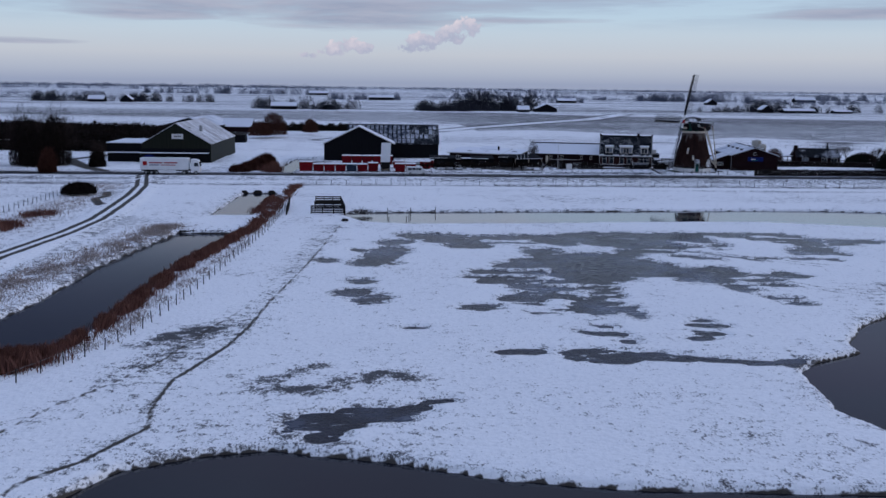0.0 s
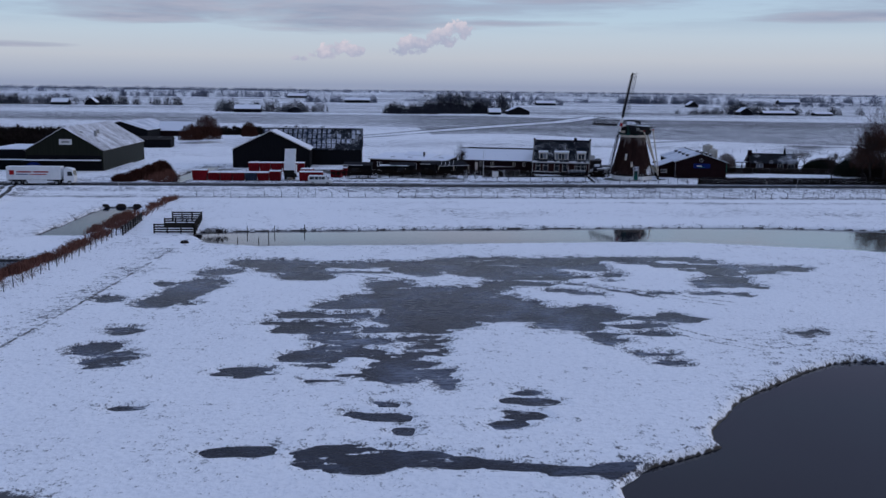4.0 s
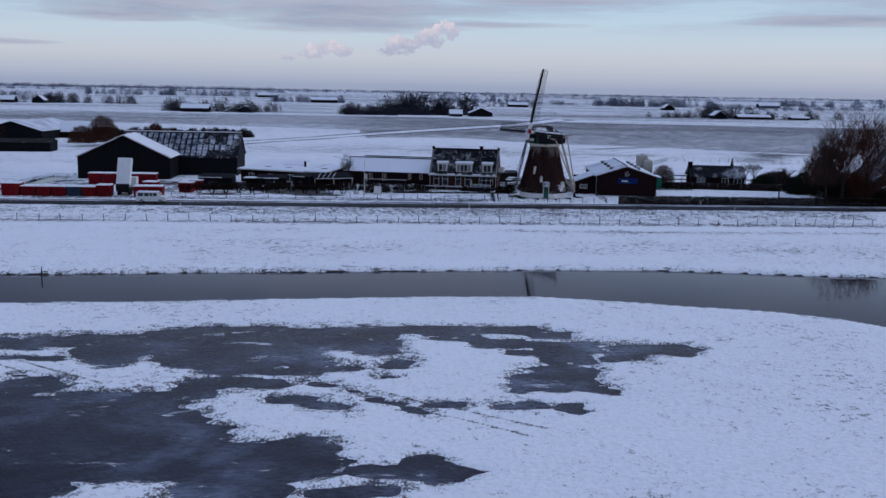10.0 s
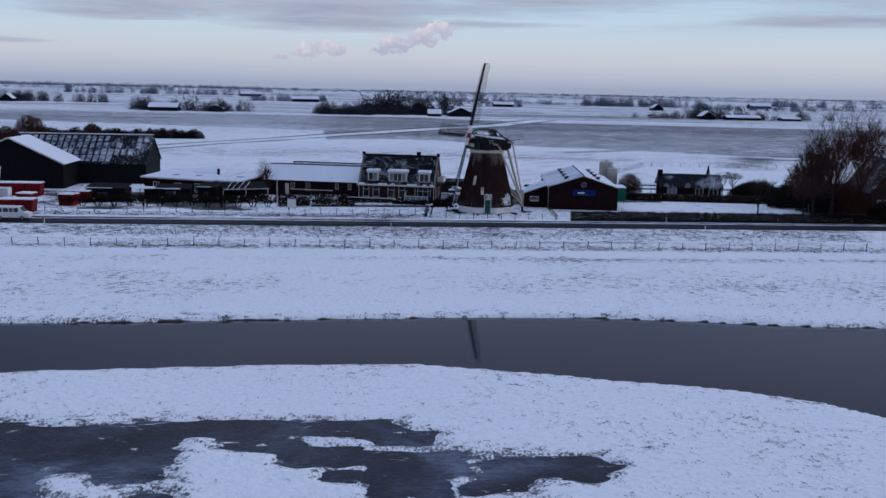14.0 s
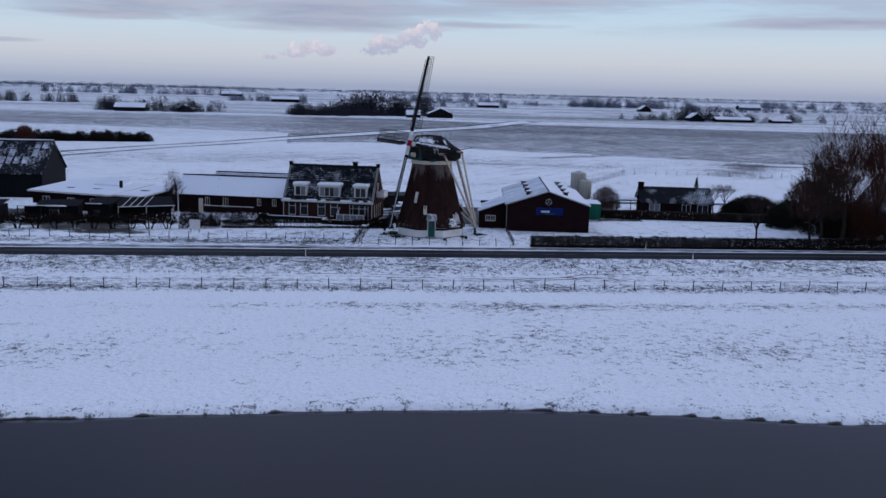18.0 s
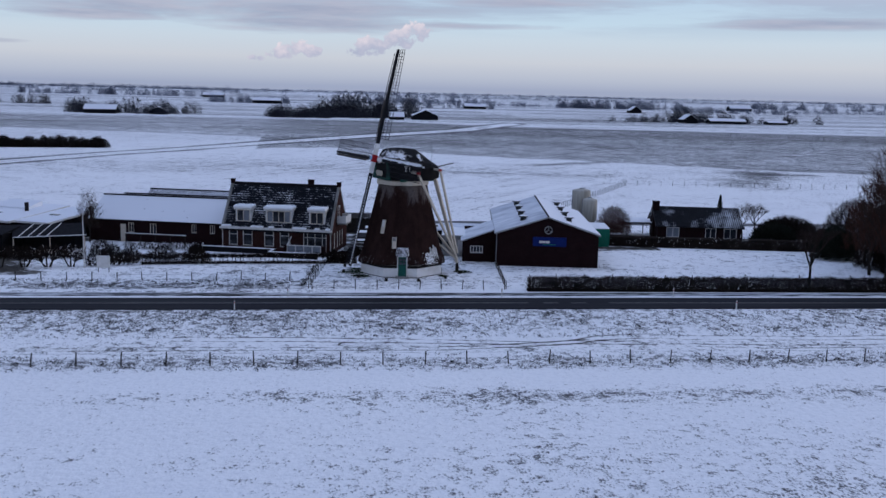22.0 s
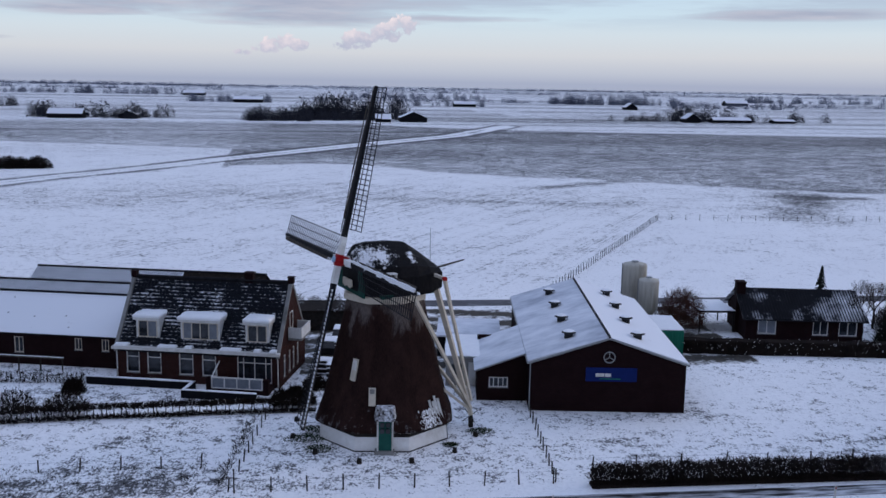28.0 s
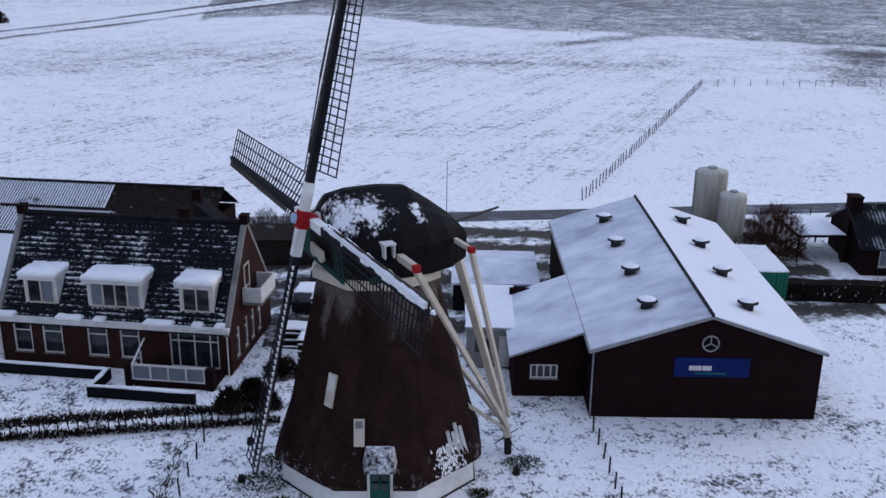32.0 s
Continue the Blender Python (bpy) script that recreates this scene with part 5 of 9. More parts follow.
def cap_material(spots):
    """Black thatch with combed wind-blown snow round given places: x, y, z, reach."""
    m, t, b = shader("black_cap_thatch_with_blown_snow")
    v = place(t, local=True)
    comb = noise_tex(t, place(t, 3.0, 3.0, 0.45, local=True), 2.0, 5.0, 0.65, 0.5)
    clot = noise_tex(t, v, 1.9, 4.0, 0.6)
    near = None
    for x, y, z, reach in spots:
        n = t.nodes.new("ShaderNodeVectorMath")
        n.operation = "DISTANCE"
        n.inputs[1].default_value = (x, y, z)
        t.links.new(v, n.inputs[0])
        d = math_node(t, "SUBTRACT", 1.0, math_node(t, "DIVIDE", n.outputs["Value"], reach))
        near = d if near is None else math_node(t, "MAXIMUM", near, d)
    f = math_node(t, "ADD", math_node(t, "MULTIPLY", near, 0.21), math_node(t, "ADD", math_node(t, "MULTIPLY", comb, 0.575), math_node(t, "MULTIPLY", clot, 0.375)))
    mask = ramp(t, f, [(0.52, grey(0)), (0.62, grey(1))])
    body = ramp(t, noise_tex(t, place(t, 1, 1, 0.3, local=True), 6.0, 4.0, 0.6), [(0.35, (0.003, 0.003, 0.004)), (0.65, (0.009, 0.008, 0.009))])
    t.links.new(mix_col(t, mask, body, (0.80, 0.82, 0.86)), b.inputs["Base Color"])
    b.inputs["Roughness"].default_value = 0.7
    b.inputs["Specular IOR Level"].default_value = 0.1
    bump(t, b, comb, 0.35, 0.05)
    return m


a, c = Vector(rings[2][4]), Vector(rings[1][4])
e = Vector(rings[4][4])
f0 = Vector(rings[3][4])
streak = [(*(e.lerp(Vector(rings[4][2]), u) + FWD * 0.1), 0.34) for u in (-0.1, 0.1, 0.3)]
part("cap", Geo().loft(rings), cap_material([(*(a * 0.5 + c * 0.5), 1.35), (*(a * 0.6 + f0 * 0.4), 1.05), *streak]), mill, "black thatched cap with wind-blown snow")
part("cap_board", Geo().loft([[cap_at(s, 2.6 * math.cos(math.pi * k / 8), 11.0 + 2.7 * math.sin(math.pi * k / 8) ** 0.9) for k in range(9)] for s in (2.72, 2.84)]), GREEN, mill, "green front boarding below the windshaft")
part("beard", Geo().prism([(-0.9, -0.3), (-0.5, -0.5), (0, -0.35), (0.5, -0.5), (0.9, -0.3), (0.8, 0.15), (-0.8, 0.15)], 0, 0.1, "x"), CREAM, mill).matrix_basis = Matrix.Translation(Vector(cap_at(3.0, 0, 11.9))) @ pose(0, 0, 0, 0, 0, math.degrees(math.atan2(FWD.y, FWD.x)))
for side in (-1, 1):
    part("cap_beam", Geo().beam(cap_at(1.6, 2.9 * side, 11.05), cap_at(-2.9, 2.2 * side, 11.05), 0.28), GREEN, mill)
part("cap_hatch", Geo().box(-0.26, -0.19, -0.45, 0.3, 0, 0.6).box(0.19, 0.26, -0.45, 0.3, 0, 0.6).box(-0.3, 0.3, -0.48, 0.3, 0.6, 0.68), WHITE, mill, "small white hatch in the cap").matrix_basis = Matrix.Translation(Vector(cap_at(0.75, 2.72, 12.1))) @ pose(0, 0, 0, 0, 0, -70 + 90 - 0)

# windshaft head, stocks and sails
HUB = FWD * 3.72 + UP * (13.85 - NORTH_Z) - FWD * 0.0
F = (FWD * math.cos(TIP) + UP * math.sin(TIP)).normalized()
V = (UP * math.cos(TIP) - FWD * math.sin(TIP)).normalized()
part("windshaft", Geo().beam(HUB - F * 2.2, HUB + F * 0.35, 0.62, 0.62, 10), RED, mill, "red windshaft head")
part("shaft_collar", Geo().beam(HUB - F * 0.75, HUB - F * 0.62, 0.86, 0.86, 10), WHITE, mill)
part("poll_end", Geo().beam(HUB + F * 0.36, HUB + F * 0.5, 0.5, 0.42, 8), PALE_BLUE, mill, "pale blue end of the windshaft")
LENGTH = 12.9
REACH = {0: LENGTH, 1: LENGTH - 0.6, 2: LENGTH, 3: LENGTH + 0.6}
for axis_i, (d, back) in enumerate(((V, 0.0), (SIDE, -0.42))):
    stock = Geo()
    root = HUB + F * back
    for sgn in (1, -1):
        stock.beam(root + d * sgn * 1.75, root + d * sgn * REACH[axis_i + 1 - sgn], 0.36, 0.2)
    so = part("stock", stock, BLACK, mill, "black sail stock")
    for sgn in (1, -1):
        part("stock_root", Geo().beam(root + d * sgn * 0.42, root + d * sgn * 1.75, 0.42), LIMEWASH, so, "white painted part of the stock")
    part("stock_middle", Geo().beam(root - d * 0.42, root + d * 0.42, 0.5), RED, so, "red painted middle of the stock")
for k, (d, w, back) in enumerate(((V, SIDE, 0.0), (SIDE, -V, -0.42), (-V, -SIDE, 0.0), (-SIDE, V, -0.42))):
    root, tip = HUB + F * back, REACH[k]
    # d: outwards along the stock, w: towards the lattice, clockwise
    twist = [0.34 - 0.3 * q for q in (0, 1)]

    def lattice(r, across):
        u = (r - 2.4) / (tip - 2.4)
        tw = twist[0] + (twist[1] - twist[0]) * u
        return root + d * r + w * across * math.cos(tw) - F * across * math.sin(tw)

    frame_geo = Geo()
    n = 29
    for i in range(n):
        r = 2.4 + (tip - 0.1 - 2.4) * i / (n - 1)
        frame_geo.beam(lattice(r, -0.42), lattice(r, 1.72), 0.055, 0.045, 4)
    sail = part("sail", frame_geo, BLACK, mill, "black lattice sail without cloth", kind="stuff")
    for a in (0.55, 1.1, 1.68):
        rails = Geo().loft([[tuple(lattice(2.4 + (tip - 2.5) * i / 10, a) + w * c1 * 0.025 + F * c2 * 0.025) for c1, c2 in ((-1, -1), (1, -1), (1, 1), (-1, 1))] for i in range(11)])
        part("hem_lath", rails, BLACK, sail)
    board = Geo()
    for i in range(12):
        r0, r1 = 3.0 + (tip - 3.1) * i / 12, 3.0 + (tip - 3.1) * (i + 1) / 12 - 0.02
        c = [lattice(r0, -0.16), lattice(r1, -0.16), lattice(r1, -0.46), lattice(r0, -0.46)]
        board.hull8([tuple(p - F * 0.015) for p in c] + [tuple(p + F * 0.015) for p in c])
    part("leading_board", board, WOOD_GREY, sail, "weathered leading board")
    if k in (1, 3):         # snow caught along the lying stocks
        g = Geo()
        for i in range(14):
            r0, r1 = 2.0 + (tip - 2.2) * i / 14, 2.0 + (tip - 2.2) * (i + 1) / 14
            h = 0.08 + 0.05 * math.sin(i * 2.3)
            g.beam(root + d * r0 + UP * 0.2, root + d * r1 + UP * 0.2, 0.22 + h, 0.22 + h * 0.7, 4)
        if k == 1:
            for i in range(30):     # crumbled along its lower lip
                r0 = 2.2 + 0.35 * i
                g.beam(root + d * r0 + UP * 0.08 - F * 0.1, root + d * (r0 + 0.2) + UP * 0.05 - F * 0.12, 0.16, 0.05, 4)
            part("snow_ridge", g, SNOW, sail, "snow lying along the stock")
# snow clinging in teeth along the lower stock
g = Geo()
for i in range(34):
    r0 = 2.2 + 0.31 * i
    g.beam(HUB - V * r0 + SIDE * 0.20 + F * 0.1, HUB - V * (r0 + 0.2) + SIDE * 0.30 + F * 0.12, 0.13, 0.03, 4)
part("clinging_snow", g, SNOW, mill, "snow teeth clinging along the lower stock")
# furled sail rope along the upright stock
part("rope", Geo().beam(HUB + V * 2 + SIDE * -0.3 + F * .2, HUB + V * 6.4 - SIDE * 0.55 + F * .2, 0.05, 0.05, 4).beam(HUB + V * 6.4 - SIDE * 0.55 + F * .2, HUB + V * 12.4 - SIDE * 0.42 + F * .2, 0.09, 0.05, 4), WOOD_GREY, mill)

# tail poles, spreader beams, winch
FOOT = Vector((90.3 - MILL[0], 261.3 - MILL[1], 0.95))
near_end, far_end = Vector(cap_at(0.2, 4.7, 12.05)), Vector(cap_at(0.2, -4.7, 12.05))
part("spreader_beam", Geo().beam(near_end, far_end, 0.30, 0.30), CREAM, mill)
for p in (near_end, far_end):
    part("beam_tip", Geo().beam(p + (p - Vector(cap_at(0.2, 0, 12.05))).normalized() * -0.1, p + (p - Vector(cap_at(0.2, 0, 12.05))).normalized() * 0.16, 0.33), RED, mill)
    part("long_brace", Geo().beam(p - UP * 0.1, FOOT + UP * 0.5, 0.25, 0.20), CREAM, mill)
short_n, short_f = Vector(cap_at(-2.8, 4.2, 12.35)), Vector(cap_at(-2.8, -4.2, 12.35))
part("short_beam", Geo().beam(short_n, short_f, 0.2), CREAM, mill)
for p in (short_n,):
    part("short_brace", Geo().beam(p, FOOT + UP * 1.2, 0.22, 0.18), CREAM, mill)
part("beam_tip", Geo().beam(short_n - (short_n - short_f).normalized() * 0.12, short_n + (short_n - short_f).normalized() * 0.2, 0.26), RED, mill)
part("stay", Geo().beam((4.2, -0.9, 3.5), FOOT + Vector((-0.25, 0, 0.55)), 0.2, 0.18), CREAM, mill)
part("tail_pole", Geo().beam(cap_at(-3.9, 0, 11.9), FOOT, 0.40, 0.30), CREAM, mill)
part("tail_rod", Geo().beam(cap_at(-4.1, 0, 12.3), cap_at(-6.6, 0.1, 12.8), 0.14, 0.09), WOOD_GREY, mill)
part("lightning_rod", Geo().beam(cap_at(-3.8, -0.2, 12.6), cap_at(-3.8, -0.2, 15.4), 0.04, 0.03, 4), METAL, mill)
winch = part("winch", Geo().beam(FOOT + Vector((-0.1, -0.7, -0.25)), FOOT + Vector((0.1, 0.7, -0.25)), 0.22, 0.22, 8), WOOD_DARK, mill, "capstan winch at the tail foot")
part("winch_post", Geo().box(FOOT.x - 0.16, FOOT.x + 0.16, FOOT.y - 0.2, FOOT.y + 0.2, -0.2, 0.75), WOOD_DARK, winch)
for q in range(4):
    part("spoke", Geo().beam(FOOT + Vector((0, 0.5, -0.25)), FOOT + Vector((0.75 * math.cos(q * 1.57 + 0.6), 0.5, -0.25 + 0.75 * math.sin(q * 1.57 + 0.6))), 0.07, 0.06, 5), WOOD_DARK, winch)


def on_facet(u, z, out=0.05, facet=0):
    """A place on the front facet (0) or the ones beside it, u metres along it."""
    ang = radians(-90 + BODY_TURN + 45 * facet)
    n = Vector((math.cos(ang), math.sin(ang), 0))
    r = Vector((-n.y, n.x, 0))
    a = body_apothem(z) if z > 1.5 else 4.75
    return n * (a + out) + r * u + UP * z, n, r


def facet_block(u0, u1, z0, z1, out0, out1, facet=0):
    pts = []
    for z in (z0, z1):
        for u, o in ((u0, out1), (u1, out1), (u1, out0), (u0, out0)):
            pts.append(tuple(on_facet(u, z, o, facet)[0]))
    return Geo().hull8(pts)


def hatch(u0, u1, z0, z1, facet, glass_top):
    h = part("shutter_window", facet_block(u0, u1, z0, z1, -0.2, 0.10, facet), CREAM, mill, "cream shutter let into the thatch")
    part("pane", facet_block(u0 + 0.07, u1 - 0.07, z0 + (z1 - z0) * 0.5, z1 - 0.08, 0.0, 0.115, facet), CONCRETE if glass_top is None else WHITE, h)


hatch(-0.98, -0.48, 3.35, 4.6, 0, None)
hatch(0.75, 1.3, 4.95, 6.5, -1, False)
door = part("door", facet_block(-0.22, 0.72, 0.25, 2.5, -0.1, 0.46), GREEN_DOOR, mill, "dark green mill door with small panes")
part("door_frame", facet_block(-0.34, -0.22, 0.0, 2.6, -0.1, 0.5), WHITE, door)
part("door_frame", facet_block(0.72, 0.84, 0.0, 2.6, -0.1, 0.5), WHITE, door)
part("lintel", facet_block(-0.22, 0.72, 2.5, 2.6, -0.1, 0.5), WHITE, door)
for u in (-0.1, 0.32):
    for z in (1.65, 2.05):
        part("pane", facet_block(u, u + 0.3, z, z + 0.28, 0.3, 0.468), GLASS, door)
porch = Geo()
pp = []
for u, o, z in ((-0.55, 0.0, 2.35), (1.05, 0.0, 2.35), (0.95, 0.85, 2.2), (-0.45, 0.85, 2.2), (-0.4, -0.1, 3.1), (0.9, -0.1, 3.1), (0.8, 0.3, 3.0), (-0.3, 0.3, 3.0)):
    p, n, r = on_facet(u, 2.2, 0.0)
    pp.append(tuple(p + n * o + UP * (z - 1.8)))
part("porch_hood", Geo().hull8([pp[3], pp[2], pp[1], pp[0], pp[7], pp[6], pp[5], pp[4]]), snowy("porch_thatch_with_snow", (0.016, 0.011, 0.009), (0.04, 0.028, 0.022), 0.47, 2.0, fine=6.0, soft=0.09), mill, "thatched door hood with snow")
for k, (ub, zt) in enumerate(((0.25, 2.7), (0.58, 3.35), (0.88, 3.2), (1.16, 3.55), (1.42, 3.3))):      # old boards leaning on the slope of the thatch
    foot, n, r = on_facet(ub, 1.35, 0.16, 1)
    head = on_facet(ub - 0.2 * (zt - 1.35), zt, 0.13, 1)[0]
    part("leaning_board", Geo().beam(foot, head, 0.2, 0.17, 4), WHITE, mill, "whitish board leaning on the thatch")
rnd, g = random.Random(77), Geo()
for k in range(300):        # snow caught in the thatch beside the boards and above the rim
    facet, u, z = (1, rnd.gauss(-0.15, 0.42), rnd.uniform(1.35, 2.75)) if k < 240 else (rnd.choice((0, -1, 1)), rnd.uniform(-1.7, 1.7), 1.45 + abs(rnd.gauss(0, 0.35)))
    p, n, r = on_facet(u, z, 0.10, facet)
    if facet == 0 and -0.7 < u < 1.2:
        continue
    s = rnd.uniform(0.025, 0.075) if k < 240 else rnd.uniform(0.008, 0.02)
    up = (UP * 0.93 - n * 0.3)
    g.add([tuple(p - r * s), tuple(p + r * s - up * s), tuple(p + up * s * 2.2 + r * rnd.uniform(-0.05, 0.05))], [(0, 1, 2)])
part("caught_snow", g, SNOW, mill, "snow caught in the thatch", kind="stuff")
part("plinth_door", facet_block(-0.5, 0.9, -0.35, 0.24, 0.0, 0.7), CONCRETE, mill, "brick doorstep")

for k in range(12):     # mooring blocks round the foot of the mill
    ang = radians(30 * k + 12)
    x, y = MILL[0] + 7.1 * math.cos(ang), MILL[1] + 7.1 * math.sin(ang)
    b = thing("mooring_block", x, y, NORTH_Z, random.uniform(0, 90), "small dark mooring block in the snow by the mill", "block", "mooring blocks round the mill")
    part("block", Geo().loft([[(0.24 * math.cos(q), 0.24 * math.sin(q), -0.2) for q in (0, 1.05, 2.1, 3.14, 4.2, 5.2)], [(0.16 * math.cos(q), 0.16 * math.sin(q), 0.34) for q in (0, 1.05, 2.1, 3.14, 4.2, 5.2)]]), WOOD_DARK, b)

for x, y, r in ((77.6, 259.6, 1.5), (78.6, 257.5, 1.1), (78.3, 261.6, 1.1), (90.9, 260.2, 1.0), (88.2, 257.6, 0.6)):
    m = thing("moss_patch", x, y, NORTH_Z, 0, "dark green moss and weeds showing through the snow", "moss", "moss patches by the mill")
    g = Geo()
    thicket(g, 0, 0, -0.06, r * 1.15, r * 0.8, 0.10 + 0.08 * r, int(520 * r), 0.13, random.Random(int(x * 9)), 0.0, 0.35)
    part("clump", g, MOSS, m, kind="stuff")

# ---- brick house with dormers ----
house = thing("house", 60.85, 275.45, NORTH_Z, -14.0, "dark-tiled brick farmhouse with three snow-topped white dormers", "house")
HL, HD, HE, HR = 14.8, 8.3, 3.05, 8.45
FRONT = [(0.95, 2.15, 0.75, 2.75), (2.85, 4.15, 0.75, 2.75), (5.75, 7.05, 0.75, 2.75), (7.85, 9.1, 0.75, 2.75), (11.0, 14.1, 0.35, 2.75)]
part("wall", wall_with_openings(HL, -0.3, HE, 0.3, FRONT), BRICK_RED, house)
part("wall", turned(Geo().box(0, HL, 0, 0.3, -0.3, HE), 0, 0, HD - 0.3), BRICK_RED, house)
EAST = [(1.2, 1.9, 0.6, 2.6), (2.8, 3.5, 0.6, 2.6), (4.1, 4.8, 0.6, 2.6), (5.5, 6.2, 0.6, 2.6)]
part("wall", turned(wall_with_openings(HD, -0.3, HE, 0.3, EAST), 90, HL, 0), BRICK_RED, house)
part("wall", Geo().box(0, 0.3, 0.3, HD - 0.3, -0.3, HE), BRICK_RED, house)
for x0, x1 in ((0, 0.3), (HL - 0.3, HL)):
    gable_end(house, 0, HD, x0, x1, HE, HR, "x", BRICK_RED)
for o in FRONT[:4]:
    window(house, 0, 0.08, 0, *o, transom=0.72)
window(house, 0, 0.08, 0, *FRONT[4], mullions=(0.18, 0.5, 0.82), transom=0.74)
for o in EAST:
    window(house, HL - 0.08, 0, 90, *o, transom=0.7)
window(house, HL + 0.02, 3.2, 90, 0.0, 1.0, 3.9, 6.0, transom=0.3, name="balcony_door")
bal = part("balcony", Geo().box(HL + 0.02, HL + 1.25, 2.6, 5.6, 3.62, 3.8), CONCRETE, house)
part("balcony_rail", Geo().box(HL + 1.15, HL + 1.25, 2.6, 5.6, 3.81, 4.75).box(HL + 0.05, HL + 1.15, 2.6, 2.7, 3.81, 4.75).box(HL + 0.05, HL + 1.15, 5.5, 5.6, 3.81, 4.75), WHITE, bal, "white panelled balcony rail")
part("gutter", Geo().prism([(-0.42, HE - 0.02), (-0.1, HE - 0.06), (-0.1, HE + 0.16), (-0.45, HE + 0.16)], -0.1, HL + 0.1, "x"), WHITE, house, "white boxed gutter")
for x0, x1 in ((0.1, 1.3), (4.0, 5.6), (6.4, 7.1), (9.6, 11.4), (12.6, 13.2), (14.0, 14.6)):
    part("gutter_snow", snow_slab(x0, x1, -0.42, 0.16, HE + 0.17, 0.2, int(x0 * 10), 6), SNOW, house, "snow slid down to the gutter")
part("downpipe", Geo().beam((HL - 0.12, -0.12, 0), (HL - 0.12, -0.12, HE), 0.1, 0.1, 6), WHITE, house)
part("downpipe", Geo().beam((0.15, -0.12, 0), (0.15, -0.12, HE), 0.1, 0.1, 6), WHITE, house)


def up_roof(y):
    return HE + (HR - HE) * y / (HD / 2)


# roof boards under the tiles, back slope plain
for y0, y1 in ((-0.2, HD / 2), (HD + 0.2, HD / 2)):
    z0 = up_roof(-0.2)
    part("roof", Geo().prism([(y0, z0), (y1, HR), (y1, HR - 0.12), (y0, z0 - 0.12)], 0.05, HL - 0.05, "x"), TILE_BARE, house)
part("ridge", Geo().beam((0, HD / 2, HR + 0.1), (HL, HD / 2, HR + 0.1), 0.3, 0.3, 6), TILE_BARE, house)
for x in (-0.06, HL - 0.26):
    g = Geo()
    for s in (1, -1):
        y0 = HD / 2 - s * (HD / 2 + 0.25)
        z0 = up_roof(-0.25)
        g.hull8([(x, y0, z0 - 0.05), (x + 0.32, y0, z0 - 0.05), (x + 0.32, HD / 2, HR - 0.05), (x, HD / 2, HR - 0.05), (x, y0, z0 + 0.32), (x + 0.32, y0, z0 + 0.32), (x + 0.32, HD / 2, HR + 0.32), (x, HD / 2, HR + 0.32)])
    part("verge_coping", g, CONCRETE, house, "grey stone coping along the gable")
    part("chimney", Geo().box(x - 0.05, x + 0.42, HD / 2 - 0.3, HD / 2 + 0.3, HR, HR + 0.5).box(x - 0.1, x + 0.47, HD / 2 - 0.35, HD / 2 + 0.35, HR + 0.5, HR + 0.6), BRICK_DARK, house)
part("chimney", Geo().box(HL - 4.3, HL - 3.6, HD / 2 - 0.1, HD / 2 + 0.6, HR - 0.4, HR + 0.7).box(HL - 4.36, HL - 3.54, HD / 2 - 0.16, HD / 2 + 0.66, HR + 0.7, HR + 0.8), BRICK_DARK, house, "brick chimney behind the ridge")


def dormer(x0, x1, mullions, seed):
    y, zb, zt = 0.55, 3.75, 5.45
    d = part("dormer", Geo().box(x0, x1, y, y + 0.12, zb, zt).box(x0, x0 + 0.12, y + 0.12, 2.3, zb, zt).box(x1 - 0.12, x1, y + 0.12, 2.3, zb, zt), WHITE, house, "white boarded dormer")
    part("dormer_roof", Geo().box(x0 - 0.14, x1 + 0.14, y - 0.35, 2.6, zt, zt + 0.2), WHITE, d)
    part("dormer_snow", snow_slab(x0 - 0.14, x1 + 0.14, y - 0.35, 2.5, zt + 0.204, 0.34, seed, 12), SNOW, d, "thick snow on the dormer", True)
    part("dormer_apron", Geo().hull8([(x0 - 0.1, y - 0.3, zb - 0.62), (x1 + 0.1, y - 0.3, zb - 0.62), (x1 + 0.1, y, zb - 0.2), (x0 - 0.1, y, zb - 0.2), (x0 - 0.1, y - 0.3, zb - 0.5), (x1 + 0.1, y - 0.3, zb - 0.5), (x1 + 0.1, y, zb), (x0 - 0.1, y, zb)]), BLACK, d)
    g = Geo()
    a, b, z0, z1 = x0 + 0.22, x1 - 0.22, zb + 0.16, zt - 0.12
    cuts = [a + (b - a) * m for m in (0, *mullions, 1)]
    for c in cuts:
        part("dormer_bar", Geo().box(c - 0.05, c + 0.05, y - 0.03, y - 0.002, z0, z1), CREAM, d)
    for zz in (z0 - 0.05, z1 - 0.04):
        part("dormer_bar", Geo().box(a, b, y - 0.028, y - 0.002, zz, zz + 0.09), CREAM, d)
    for k, (p, q) in enumerate(zip(cuts[:-1], cuts[1:])):
        part("pane", Geo().box(p + 0.05, q - 0.05, y - 0.014, y - 0.003, z0 + 0.04, z1 - 0.04), CURTAIN if (k + seed) % 3 == 1 else GLASS, d)


CURTAIN = plain("net_curtain_behind_glass", (0.13, 0.15, 0.18), (0.22, 0.24, 0.27), 1.5, 0.12, bumpy=0)
dormer(1.72, 3.82, (0.5,), 3)
dormer(5.78, 9.32, (0.25, 0.5, 0.75), 7)
dormer(11.62, 13.72, (0.5,), 5)
